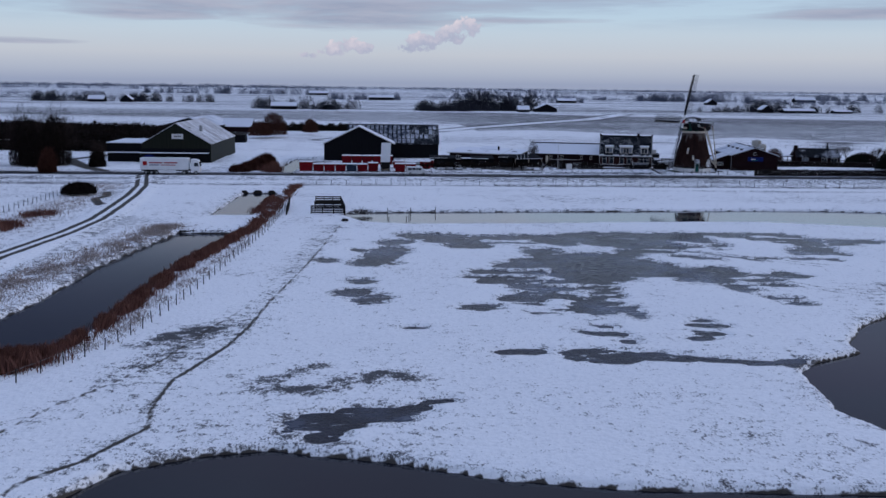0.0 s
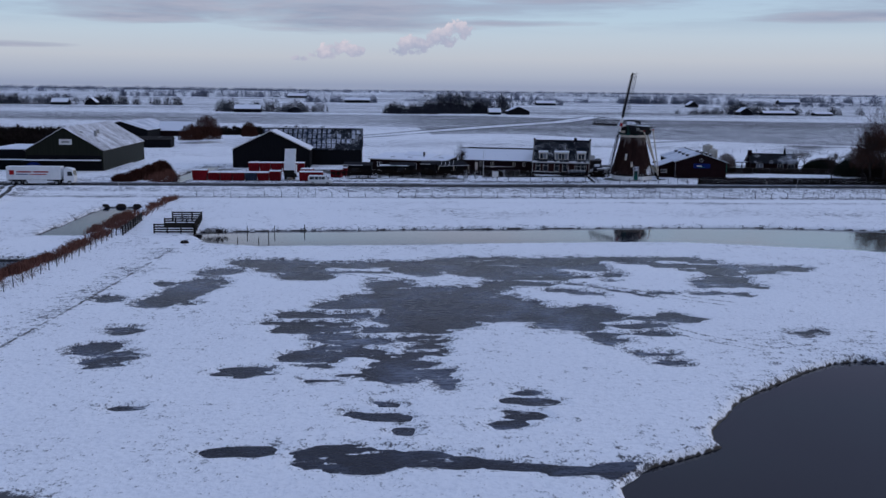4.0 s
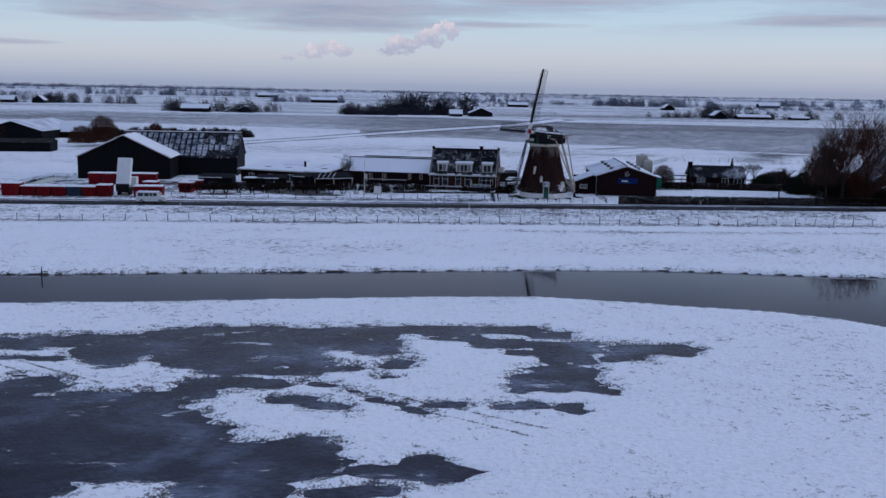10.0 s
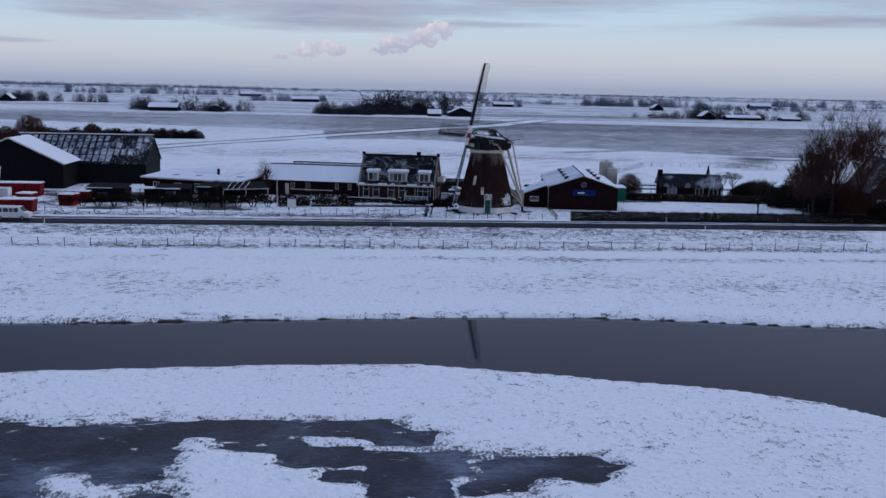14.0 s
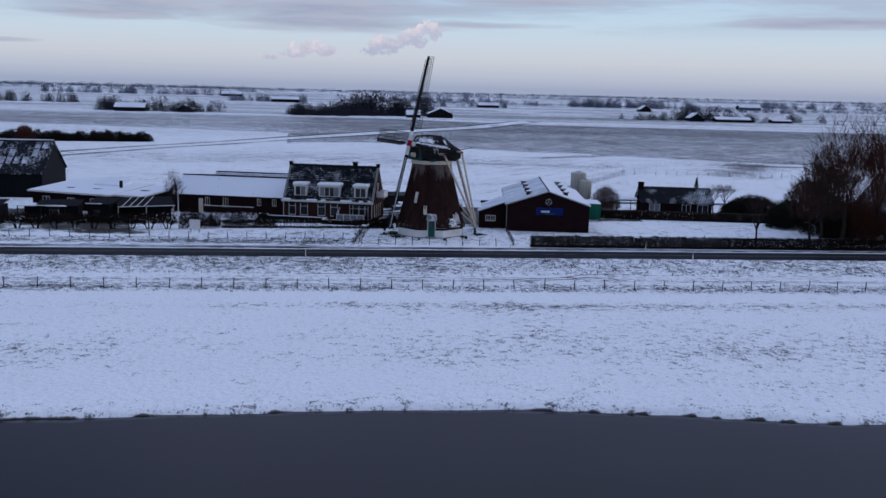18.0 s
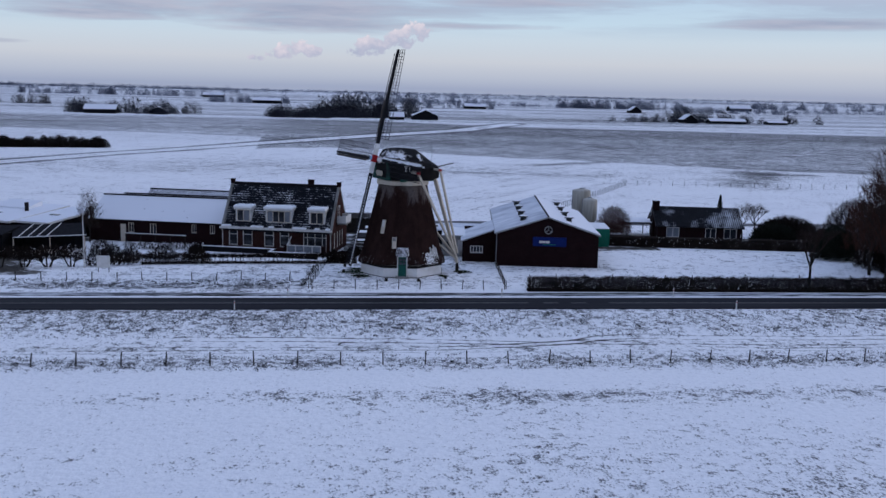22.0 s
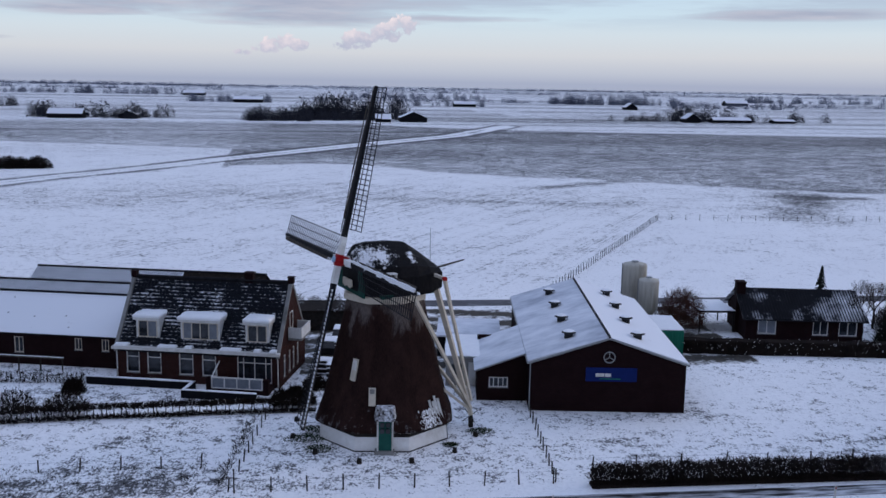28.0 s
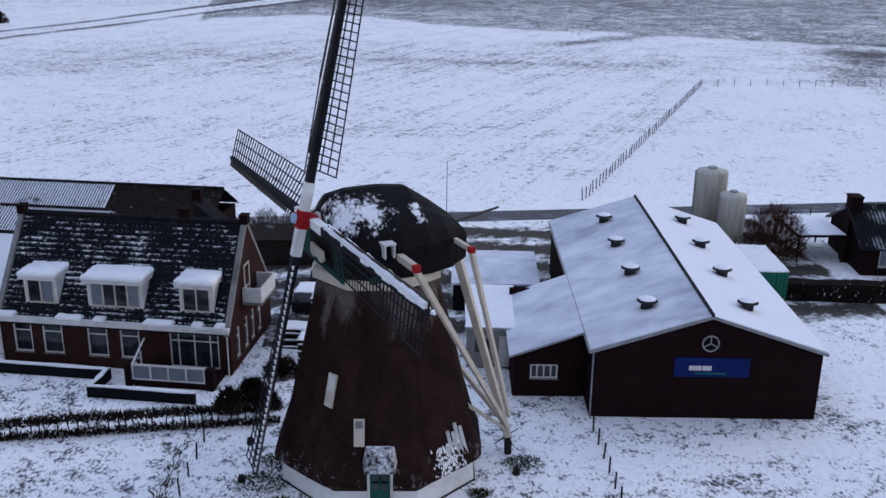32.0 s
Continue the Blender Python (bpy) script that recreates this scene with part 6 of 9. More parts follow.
# terrace with a glazed rail, and the low garden wall
terr = part("terrace", Geo().box(9.5, 14.4, -2.1, 0, -0.3, 0.35), BRICK_DARK, house, "raised brick terrace")
for xa, xb in ((9.0, 9.4), (13.95, 14.45)):
    part("terrace_wall", Geo().box(xa, xb, -2.2, -1.7, -0.3, 1.35), BRICK_DARK, terr)
rail = part("glass_rail", Geo().box(9.4, 13.95, -2.08, -2.0, 0.4, 0.5).box(9.4, 13.95, -2.08, -2.0, 1.3, 1.42), WHITE, terr, "white framed glazed rail")
for k in range(5):
    x = 9.46 + 1.1 * k
    part("rail_post", Geo().box(x - 0.05, x + 0.05, -2.085, -1.995, 0.5, 1.3), WHITE, terr)
    if k < 4:
        part("rail_pane", Geo().box(x + 0.05, x + 1.05, -2.05, -2.04, 0.5, 1.3), CURTAIN, terr)
for y in (-1.5, -0.8):
    part("rail_post", Geo().beam((9.46, y, 0.4), (9.46, y, 2.05 + 0.5 * y), 0.09), WHITE, terr)
part("rail_slope", Geo().beam((9.46, -2.04, 1.36), (9.46, -0.1, 2.2), 0.1), WHITE, terr)
garden_wall = thing("garden_wall", 60.85, 275.45, NORTH_Z, -14.0, "low dark garden wall with snow on its coping", "wall")
for x0, x1, y0, y1 in ((-2.0, 7.45, -1.65, -1.35), (7.45, 7.75, -3.9, -1.35), (7.75, 13.9, -3.9, -3.6)):
    w = part("wall", Geo().box(x0, x1, y0, y1, -0.3, 0.66), SHED_BLACK, garden_wall)
    part("coping_snow", snow_slab(x0 + 0.02, x1 - 0.02, y0 + 0.02, y1 - 0.02, 0.664, 0.09, 5, 7), SNOW, w)

part("eaves_board", Geo().box(-0.15, HL + 0.15, -0.56, -0.47, HE - 0.1, HE + 0.14), WHITE, house, "white eaves board and gutter")
# long low wing beside the house, set back, with two parallel barns behind it
wing = thing("farm_wing", 60.85, 275.45, NORTH_Z, -14.0, "long brick farm wing with a snow-covered roof", "building")
WL, WY, WB, WE, WR, WRY = 20.0, 3.0, 12.6, 3.0, 5.65, 7.8
WO = [(5.6, 6.4, 1.3, 2.6), (8.7, 9.6, 1.1, 2.6), (14.6, 15.3, 1.6, 2.7), (17.2, 17.9, 1.6, 2.7)]
part("wall", turned(wall_with_openings(WL, -0.3, WE, 0.28, WO), 0, -WL, WY), BRICK_DARK, wing)
part("wall", Geo().box(-WL, -WL + 0.28, WY + 0.28, WB - 0.28, -0.3, WE), BRICK_DARK, wing)
part("wall", Geo().box(-WL, 0, WB - 0.28, WB, -0.3, WE), BRICK_DARK, wing)
gable_end(wing, WY, WB, -WL, -WL + 0.25, WE, WR, "x", BRICK_DARK)
for o in WO:
    window(wing, -WL, WY + 0.06, 0, *o, mullions=(0.5,), bar=0.07, material=CREAM)
part("door", Geo().box(-15.5, -14.75, WY - 0.06, WY - 0.004, 0.0, 2.4), CREAM, wing, "pale painted door")
gable_roof(wing, -WL, -0.1, WY, WB, WE, WR, "x", ROOF_SNOW, over=0.2)
part("gutter", Geo().beam((-WL - 0.1, WY - 0.25, WE - 0.05), (-0.1, WY - 0.25, WE - 0.05), 0.12, 0.12, 6), BLACK, wing)
part("ridge", Geo().beam((-WL - 0.2, WRY, WR + 0.18), (-0.1, WRY, WR + 0.18), 0.2, 0.2, 4), BLACK, wing)
for k, (x, y) in enumerate(((-13.6, 6.9), (-13.2, 5.0), (-10.4, 4.7), (-7.4, 4.9), (-6.5, 3.6))):
    part("roof_pin", Geo().beam((x, y, WE + (y - WY) * 0.55), (x + 0.3, y + 0.1, WE + 0.2 + (y - WY) * 0.55), 0.16, 0.1, 5), BLACK, wing)


def ribbed_barn(x0, x1, y0, y1, eave, ridge, hip, label, material):
    """A barn under a ribbed sheet roof; hip: how far the far end slopes in."""
    b = thing("rear_barn", 60.85, 275.45, NORTH_Z, -14.0, label, "barn")
    shell(b, x0 + 0.2, x1 - 0.2, y0 + 0.3, y1 - 0.3, eave - 0.1, BRICK_DARK)
    m = (y0 + y1) / 2
    for ya, order in ((y0, (0, 1, 2, 3)), (y1, (3, 2, 1, 0))):
        top = [(x0, ya, eave), (x1, ya, eave), (x1 - hip, m, ridge), (x0, m, ridge)]
        part("roof", Geo().add(top, [order]).add([(x, y, z - 0.12) for x, y, z in top], [order[::-1]]), material, b)
    part("gable", Geo().prism([(y0 + 0.3, eave - 0.1), (y1 - 0.3, eave - 0.1), (m, ridge - 0.25)], x0 + 0.2, x0 + 0.45, "x"), BRICK_DARK, b)
    part("ridge", Geo().beam((x0, m, ridge + 0.06), (x1 - hip, m, ridge + 0.06), 0.24, 0.24, 6), BLACK, b)
    g = Geo()
    for k in range(int((x1 - x0) / 0.24)):
        x = x0 + 0.12 + 0.24 * k
        g.beam((x, y0, eave + 0.03), (min(x, x1 - hip), m, ridge + 0.02), 0.075, 0.075, 3)
    part("corrugation", g, ROOF_BROWN, b, "dark ribs between lying snow", kind="stuff")


ribbed_barn(-21.4, -0.2, 12.9, 20.3, 3.0, 4.95, 0.0, "middle barn with ribbed snow-dusted sheet roof", ROOF_MID)
ribbed_barn(-20.6, -3.2, 20.6, 27.4, 2.9, 4.95, 0.0, "rear barn under a ribbed roof dusted with snow", ROOF_MID)
ribbed_barn(-3.2, 6.3, 20.6, 27.4, 2.9, 4.95, 0.0, "brown corrugated-roofed barn behind the farmhouse", ROOF_BROWN)
cross = thing("cross_gable", 60.85, 275.45, NORTH_Z, -14.0, "dark slate cross gable in front of the rear barn", "building")
part("wall", Geo().box(2.6, 7.6, 18.6, 20.5, -0.3, 2.9), BRICK_DARK, cross)
part("gable", Geo().prism([(2.6, 2.9), (8.6, 2.9), (5.7, 5.35)], 18.5, 20.55, "y"), TILE_BARE, cross, "dark slated gable face")
part("chimney", Geo().box(5.4, 6.1, 19.1, 19.8, 4.9, 6.05).box(5.34, 6.16, 19.04, 19.86, 6.05, 6.17), BRICK_DARK, cross)

# ---- brick barn with the blue sign ----
barn = thing("barn", 95.6, 264.7, NORTH_Z, -7.5, "brown brick barn with snowy roof vents and blue sign", "barn")
BW, BL, BE, BR = 12.7, 23.6, 4.15, 6.15
part("wall", Geo().box(0, BW, 0, 0.28, -0.3, BE), BRICK_DARK, barn)
gable_end(barn, 0, BW, 0, 0.28, BE, BR, "y", BRICK_DARK)
part("wall", Geo().box(0, BW, BL - 0.28, BL, -0.3, BE), BRICK_DARK, barn)
gable_end(barn, 0, BW, BL - 0.28, BL, BE, BR, "y", BRICK_DARK)
part("wall", Geo().box(0, 0.28, 0.28, BL - 0.28, -0.3, BE), BRICK_DARK, barn)
part("wall", Geo().box(BW - 0.28, BW, 0.28, BL - 0.28, -0.3, BE), BRICK_DARK, barn)
# west slope: thinner snow, with the bluish tint of its shade in the colour
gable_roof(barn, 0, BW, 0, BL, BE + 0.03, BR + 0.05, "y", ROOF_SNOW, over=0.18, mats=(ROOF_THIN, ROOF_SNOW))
part("ridge", Geo().beam((BW / 2, -0.2, BR + 0.2), (BW / 2, BL + 0.2, BR + 0.2), 0.16, 0.16, 4), BLACK, barn)
for s in (0, 1):
    xe = -0.2 if s == 0 else BW + 0.2
    ze = BE - 0.08
    part("verge", Geo().beam((xe, -0.2, ze), (BW / 2, -0.2, BR + 0.08), 0.14), METAL, barn)
    part("gutter", Geo().beam((xe, -0.15, ze - 0.02), (xe, BL, ze - 0.02), 0.14, 0.14, 6), METAL, barn)
for side in (-1, 1):
    for k, yy in enumerate((3.2, 8.8, 14.4, 20.0)):
        x = BW / 2 + side * 2.9
        z = BR - 2.9 * (BR - BE) / (BW / 2) + 0.15
        v = part("roof_vent", Geo().disc((x, yy), 0.36, z - 0.3, z + 0.32, 12), VENT, barn, "round roof vent with a snow-topped hood")
        part("hood", Geo().disc((x, yy), 0.62, z + 0.42, z + 0.55, 14, 0.45).beam((x - 0.3, yy, z + 0.3), (x - 0.3, yy, z + 0.45), 0.05).beam((x + 0.3, yy, z + 0.3), (x + 0.3, yy, z + 0.45), 0.05), VENT, v)
        part("hood_snow", Geo().disc((x, yy), 0.52, z + 0.555, z + 0.66, 12, 0.25), SNOW, v)
sign = part("sign", Geo().box(4.55, 8.7, -0.07, -0.004, 2.6, 3.75), SIGN_BLUE, barn, "blue company sign with plain white bars")
for x0, x1, z0, z1, m in ((5.35, 6.05, 3.0, 3.28, WHITE), (6.1, 6.6, 3.0, 3.28, WHITE), (5.7, 7.4, 2.78, 2.86, CONTAINER_GREEN)):
    part("lettering_bar", Geo().box(x0, x1, -0.085, -0.072, z0, z1), m, sign)
ring = Geo()
for k in range(24):
    t0, t1 = 2 * math.pi * k / 24, 2 * math.pi * (k + 1) / 24
    ring.beam((6.42 + 0.45 * math.cos(t0), -0.05, 4.62 + 0.45 * math.sin(t0)), (6.42 + 0.45 * math.cos(t1), -0.05, 4.62 + 0.45 * math.sin(t1)), 0.08)
for t in (90, 210, 330):
    ring.beam((6.42, -0.05, 4.62), (6.42 + 0.45 * math.cos(radians(t)), -0.05, 4.62 + 0.45 * math.sin(radians(t))), 0.06)
part("round_vent_window", ring, METAL, barn, "round metal vent window in the gable")
part("downpipe", Geo().beam((0.02, -0.12, -0.1), (0.02, -0.12, BE), 0.1, 0.1, 6), METAL, barn)
lean = thing("side_annex", 95.6, 264.7, NORTH_Z, -7.5, "low brick annex with a lean-to roof under thin snow", "building")
part("wall", turned(wall_with_openings(4.15, -0.3, 2.6, 0.25, [(1.0, 2.6, 1.15, 2.05)]), 0, -4.2, 2.4), BRICK_DARK, lean)
part("wall", Geo().prism([(-4.2, 2.6), (-0.05, 2.6), (-0.05, 4.05)], 2.4, 2.65, "y"), BRICK_DARK, lean)
part("wall", Geo().box(-4.2, -3.95, 2.65, 11.6, -0.3, 2.6), BRICK_DARK, lean)
part("wall", Geo().box(-3.95, -0.05, 11.35, 11.6, -0.3, 3.3), BRICK_DARK, lean)
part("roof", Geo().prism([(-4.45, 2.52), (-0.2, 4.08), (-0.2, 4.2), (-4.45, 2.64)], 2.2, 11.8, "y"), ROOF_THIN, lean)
window(lean, -4.2, 2.46, 0, 1.0, 2.6, 1.15, 2.05, mullions=(0.25, 0.5, 0.75))
part("verge", Geo().beam((-4.45, 2.18, 2.6), (-0.2, 2.18, 4.15), 0.1), METAL, lean)
cabin = thing("site_cabin", 89.6, 271.6, NORTH_Z, -8.6, "pale prefabricated cabin with snow on its flat roof", "cabin")
part("wall", Geo().box(0, 3.0, 0, 7.2, 0.1, 2.6), CONCRETE, cabin)
part("roof", Geo().box(-0.1, 3.1, -0.1, 7.3, 2.6, 2.75), METAL, cabin)
part("roof_snow", snow_slab(-0.08, 3.08, -0.08, 7.28, 2.755, 0.12, 8), SNOW, cabin)
part("door", Geo().box(2.0, 2.8, -0.05, -0.003, 0.15, 2.2), WHITE, cabin)
part("window_pane", Geo().box(0.5, 1.4, -0.04, -0.003, 1.1, 2.0), GLASS, cabin)
shed2 = thing("flat_shed", 90.0, 281.0, NORTH_Z, -8.6, "low flat-roofed store under snow behind the cabin", "shed")
part("wall", Geo().box(0, 6.0, 0, 7.0, -0.2, 2.0), SHED_BLACK, shed2)
part("roof", Geo().box(-0.15, 6.15, -0.15, 7.15, 2.0, 2.14), ROOF_THIN, shed2)
box = thing("shipping_container", 111.9, 280.0, NORTH_Z, -8.0, "green steel container with snow on top", "container")
part("body", Geo().box(0, 2.5, 0, 6.1, 0.0, 2.55), CONTAINER_GREEN, box)
part("snow_cover", snow_slab(0, 2.5, 0, 6.1, 2.555, 0.14, 3), SNOW, box)
g = Geo()
for k in range(19):
    g.box(2.5, 2.56, 0.2 + 0.3 * k, 0.34 + 0.3 * k, 0.25, 2.4)
for k in range(8):
    g.box(0.15 + 0.3 * k, 0.27 + 0.3 * k, -0.05, 0.0, 0.25, 2.4)
part("ribs", g, CONTAINER_GREEN, box)


def silo(x, y, r, z0, z1, label):
    s = thing("feed_silo", x, y, NORTH_Z, 0, label, "silo", "feed silos behind the barn")
    ang = [2 * math.pi * k / 20 for k in range(20)]
    prof = [(r * 0.25, z0 - 1.0), (r, z0 + 0.2), (r, z1 - 0.25), (r * 0.93, z1 - 0.05), (r * 0.35, z1 + 0.12), (0.05, z1 + 0.14)]
    part("tank", Geo().loft([[(q * math.cos(t), q * math.sin(t), z) for t in ang] for q, z in prof]), SILO, s, "", True)
    for t in (0.6, 2.2, 3.8, 5.4):
        part("leg", Geo().beam((r * 0.9 * math.cos(t), r * 0.9 * math.sin(t), -0.2), (r * 0.9 * math.cos(t), r * 0.9 * math.sin(t), z0 + 0.6), 0.14), METAL, s)
    part("lid", Geo().disc((0, 0), r * 0.3, z1 + 0.1, z1 + 0.25, 10), METAL, s)
    part("fill_pipe", Geo().beam((-r - 0.1, 0, 0.8), (-r - 0.1, 0, z1), 0.12, 0.12, 6), METAL, s)


silo(113.7, 293.6, 1.35, 2.5, 6.75, "tall weathered cream feed silo on legs")
silo(114.0, 289.6, 1.1, 2.4, 5.75, "smaller stained feed silo on steel legs")

# ---- bungalow ----
bung = thing("bungalow", 123.3, 285.2, NORTH_Z, -10.0, "low brick bungalow with dark tiled roof and snow streaks", "house")
OP = [(1.3, 3.2, 0.7, 2.2), (7.0, 8.6, 0.7, 2.2), (9.7, 11.6, 0.7, 2.2)]
part("wall", wall_with_openings(12.2, -0.3, 2.5, 0.28, OP), BRICK_DARK, bung)
part("wall", Geo().box(0, 12.2, 7.7, 7.98, -0.3, 2.5), BRICK_DARK, bung)
for x0, x1 in ((0, 0.28), (11.92, 12.2)):
    part("wall", Geo().box(x0, x1, 0.28, 7.7, -0.3, 2.5), BRICK_DARK, bung)
    gable_end(bung, 0, 7.98, x0, x1, 2.5, 4.65, "x", BRICK_DARK)
gable_roof(bung, 0, 12.2, 0, 7.98, 2.5, 4.7, "x", snowy("bungalow_tile_with_snow", (0.005, 0.005, 0.007), (0.012, 0.012, 0.015), 0.30, 0.75, (0.6, 0.6, 0.6), 0.4, 0.7, soft=0.09), over=0.4)
for o, mat2 in zip(OP, (CURTAIN, GLASS, GLASS)):
    window(bung, 0, 0.08, 0, *o, mullions=(0.5,), glass=mat2)
part("chimney", Geo().box(-0.35, 0.55, 3.0, 4.2, -0.2, 5.5).box(-0.42, 0.62, 2.93, 4.27, 5.5, 5.62), BRICK_DARK, bung, "tall dark brick chimney")
part("gutter", Geo().beam((-0.4, -0.45, 2.3), (12.6, -0.45, 2.3), 0.14, 0.14, 6), BLACK, bung)
g = Geo()
for k in range(43):
    x = -0.3 + 0.3 * k
    g.beam((x, -0.4, 2.45), (x, 3.98, 4.87), 0.08, 0.07, 4)
part("tile_rib", g, TILE_BARE, bung, kind="stuff")
carport = thing("carport", 119.5, 288.5, NORTH_Z, -5, "flat snow-topped carport beside the bungalow", "carport")
part("roof", Geo().box(0, 3.9, 0, 5.5, 2.2, 2.4), SHED_BLACK, carport)
part("roof_snow", snow_slab(0, 3.9, 0, 5.5, 2.404, 0.1, 2), SNOW, carport)
for x, y in ((0.1, 0.1), (3.8, 0.1), (0.1, 5.4), (3.8, 5.4)):
    part("post", Geo().beam((x, y, -0.2), (x, y, 2.2), 0.12), WOOD_DARK, carport)

# brick house among the trees at the roadside
gab = thing("gabled_house", 156, 262, NORTH_Z, -4, "dark steep-gabled brick house among bare trees", "house")
shell(gab, 0, 9, 0, 12, 4.0, BRICK_RED)
gable_end(gab, 0, 9, 0, 0.25, 4.0, 10.2, "y", BRICK_RED)
gable_end(gab, 0, 9, 11.75, 12, 4.0, 10.2, "y", BRICK_RED)
gable_roof(gab, 0, 9, 0, 12, 4.0, 10.2, "y", TILE, over=0.2)
part("chimney", Geo().box(4.1, 4.9, 2, 2.8, 9.6, 11.3), BRICK_DARK, gab)
for x in (1.3, 5.6):
    window(gab, 0, -0.05, 0, x, x + 1.7, 0.9, 2.7, mullions=(0.5,))
window(gab, 0, -0.05, 0, 3.6, 5.2, 4.6, 6.2, mullions=(0.5,))

# ---- low workshop west of the wing ----
def low_shop(x, y, rot, w, d, e0, e1, label, openings):
    """A low building under one shallow roof that rises to the back, with white eaves."""
    s = thing("workshop", x, y, NORTH_Z, rot, label, "workshop", "low workshops")
    part("wall", wall_with_openings(w, -0.3, e0 - 0.1, 0.25, openings), BRICK_DARK, s)
    for x0, x1 in ((0, 0.25), (w - 0.25, w)):
        part("wall", Geo().prism([(0.25, -0.3), (d, -0.3), (d, e1 - 0.15), (0.25, e0 - 0.1)], x0, x1, "x"), SHED_BLACK, s)
    part("wall", Geo().box(0.25, w - 0.25, d - 0.25, d, -0.3, e1 - 0.2), SHED_BLACK, s)
    part("roof", Geo().hull8([(-0.5, -0.6, e0 - 0.05), (w + 0.5, -0.6, e0 - 0.05), (w + 0.5, d + 0.4, e1), (-0.5, d + 0.4, e1), (-0.5, -0.6, e0 + 0.18), (w + 0.5, -0.6, e0 + 0.18), (w + 0.5, d + 0.4, e1 + 0.2), (-0.5, d + 0.4, e1 + 0.2)]), ROOF_SNOW, s)
    part("fascia", Geo().box(-0.52, w + 0.52, -0.66, -0.604, e0 - 0.1, e0 + 0.12), WHITE, s, "white eaves board")
    for xx in (-0.56, w + 0.504):
        part("fascia", Geo().hull8([(xx, -0.6, e0 - 0.1), (xx + 0.05, -0.6, e0 - 0.1), (xx + 0.05, d + 0.4, e1 - 0.05), (xx, d + 0.4, e1 - 0.05), (xx, -0.6, e0 + 0.12), (xx + 0.05, -0.6, e0 + 0.12), (xx + 0.05, d + 0.4, e1 + 0.17), (xx, d + 0.4, e1 + 0.17)]), WHITE, s)
    for o in openings:
        window(s, 0, 0.05, 0, *o, mullions=(0.5,))
    return s


SHOP_A = low_shop(18.6, 286.0, -24, 15.5, 11, 2.9, 3.7, "low dark workshop under a snow-covered shallow roof with white eaves", [(2, 3.5, 0.9, 2.1), (7, 8.5, 0.9, 2.1), (11.5, 13.4, 0.5, 2.2)])
SHOP_B = low_shop(33.6, 280.4, -24, 4.8, 10, 2.9, 3.5, "low brick workshop wing with a shallow snowy roof", [(1.4, 3.2, 0.9, 2.1)])
part("flue", Geo().beam((13.2, 6.0, 3.2), (13.2, 6.0, 4.7), 0.55, 0.55, 8), BLACK, SHOP_A)
part("roof_light", Geo().hull8([(7, 7, 3.5), (12.5, 7, 3.5), (12.5, 10, 3.7), (7, 10, 3.7), (7, 7, 3.8), (12.5, 7, 3.8), (12.5, 10, 4.5), (7, 10, 4.5)]), ROOF_SNOW, SHOP_A)
for x, y in ((4.5, 3.0), (9.5, 3.5)):
    part("skylight", Geo().box(x, x + 1.3, y, y + 0.7, 3.1, 3.42), GLASS, SHOP_A)
part("skylight", Geo().box(1.8, 3.1, 4, 4.7, 3.1, 3.45), GLASS, SHOP_B)
yard_lamp = thing("yard_lamp", 41.5, 288, NORTH_Z, 0, "thin curved grey yard lamp post", "lamp")
part("pole", Geo().beam((0, 0, -0.2), (0, 0, 5.0), 0.12, 0.09, 6), METAL, yard_lamp)
part("arm", Geo().beam((0, 0, 5.0), (-0.9, 0, 5.7), 0.08, 0.07, 6).beam((-0.9, 0, 5.7), (-2.0, 0, 5.75), 0.07, 0.09, 6), METAL, yard_lamp)
pergola = thing("pergola", 47.7, 279.2, NORTH_Z, -14, "long low pergola with a snow-topped beam before the wing", "pergola")
part("beam", Geo().beam((0, 0, 1.5), (8.5, 0, 1.5), 0.12), WOOD_GREY, pergola)
part("beam_snow", Geo().beam((0, 0, 1.59), (8.5, 0, 1.59), 0.07), SNOW, pergola)
for k in range(5):
    part("post", Geo().beam((0.1 + 2.07 * k, 0, -0.2), (0.1 + 2.07 * k, 0, 1.45), 0.1), WOOD_DARK, pergola)
for x, y, w, d, h, r in ((12, 268.5, 7, 4, 2.4, -4), (24, 270.5, 6, 3.5, 2.2, 3), (31.5, 270.5, 3.5, 4, 2.6, -10)):
    st = thing("timber_store", x, y, NORTH_Z, r, "dark timber store with snow patches on its roof", "shed", "timber stores")
    part("wall", Geo().box(0, w, 0, d, -0.2, h), SHED_BLACK, st)
    part("roof", Geo().hull8([(-0.2, -0.3, h), (w + 0.2, -0.3, h), (w + 0.2, d + 0.2, h + 0.5), (-0.2, d + 0.2, h + 0.5), (-0.2, -0.3, h + 0.12), (w + 0.2, -0.3, h + 0.12), (w + 0.2, d + 0.2, h + 0.62), (-0.2, d + 0.2, h + 0.62)]), TILE_BARE, st)
    part("edge_snow", Geo().beam((-0.2, -0.28, h + 0.14), (w * 0.7, -0.28, h + 0.14), 0.1), SNOW, st)
    window(st, 0, -0.08, 0, w * 0.3, w * 0.55, 0.9, 1.7, mullions=(0.33, 0.66), bar=0.05, material=WOOD_GREY)
annex = thing("lean_to", 21, 270.5, NORTH_Z, -3, "low open lean-to with a snow-covered flat roof", "shed")
part("roof", Geo().box(0, 7.4, 0, 3.2, 2.2, 2.32), ROOF_SNOW, annex)
part("wall", Geo().box(0.1, 7.3, 2.8, 3.1, -0.2, 2.2), SHED_BLACK, annex)
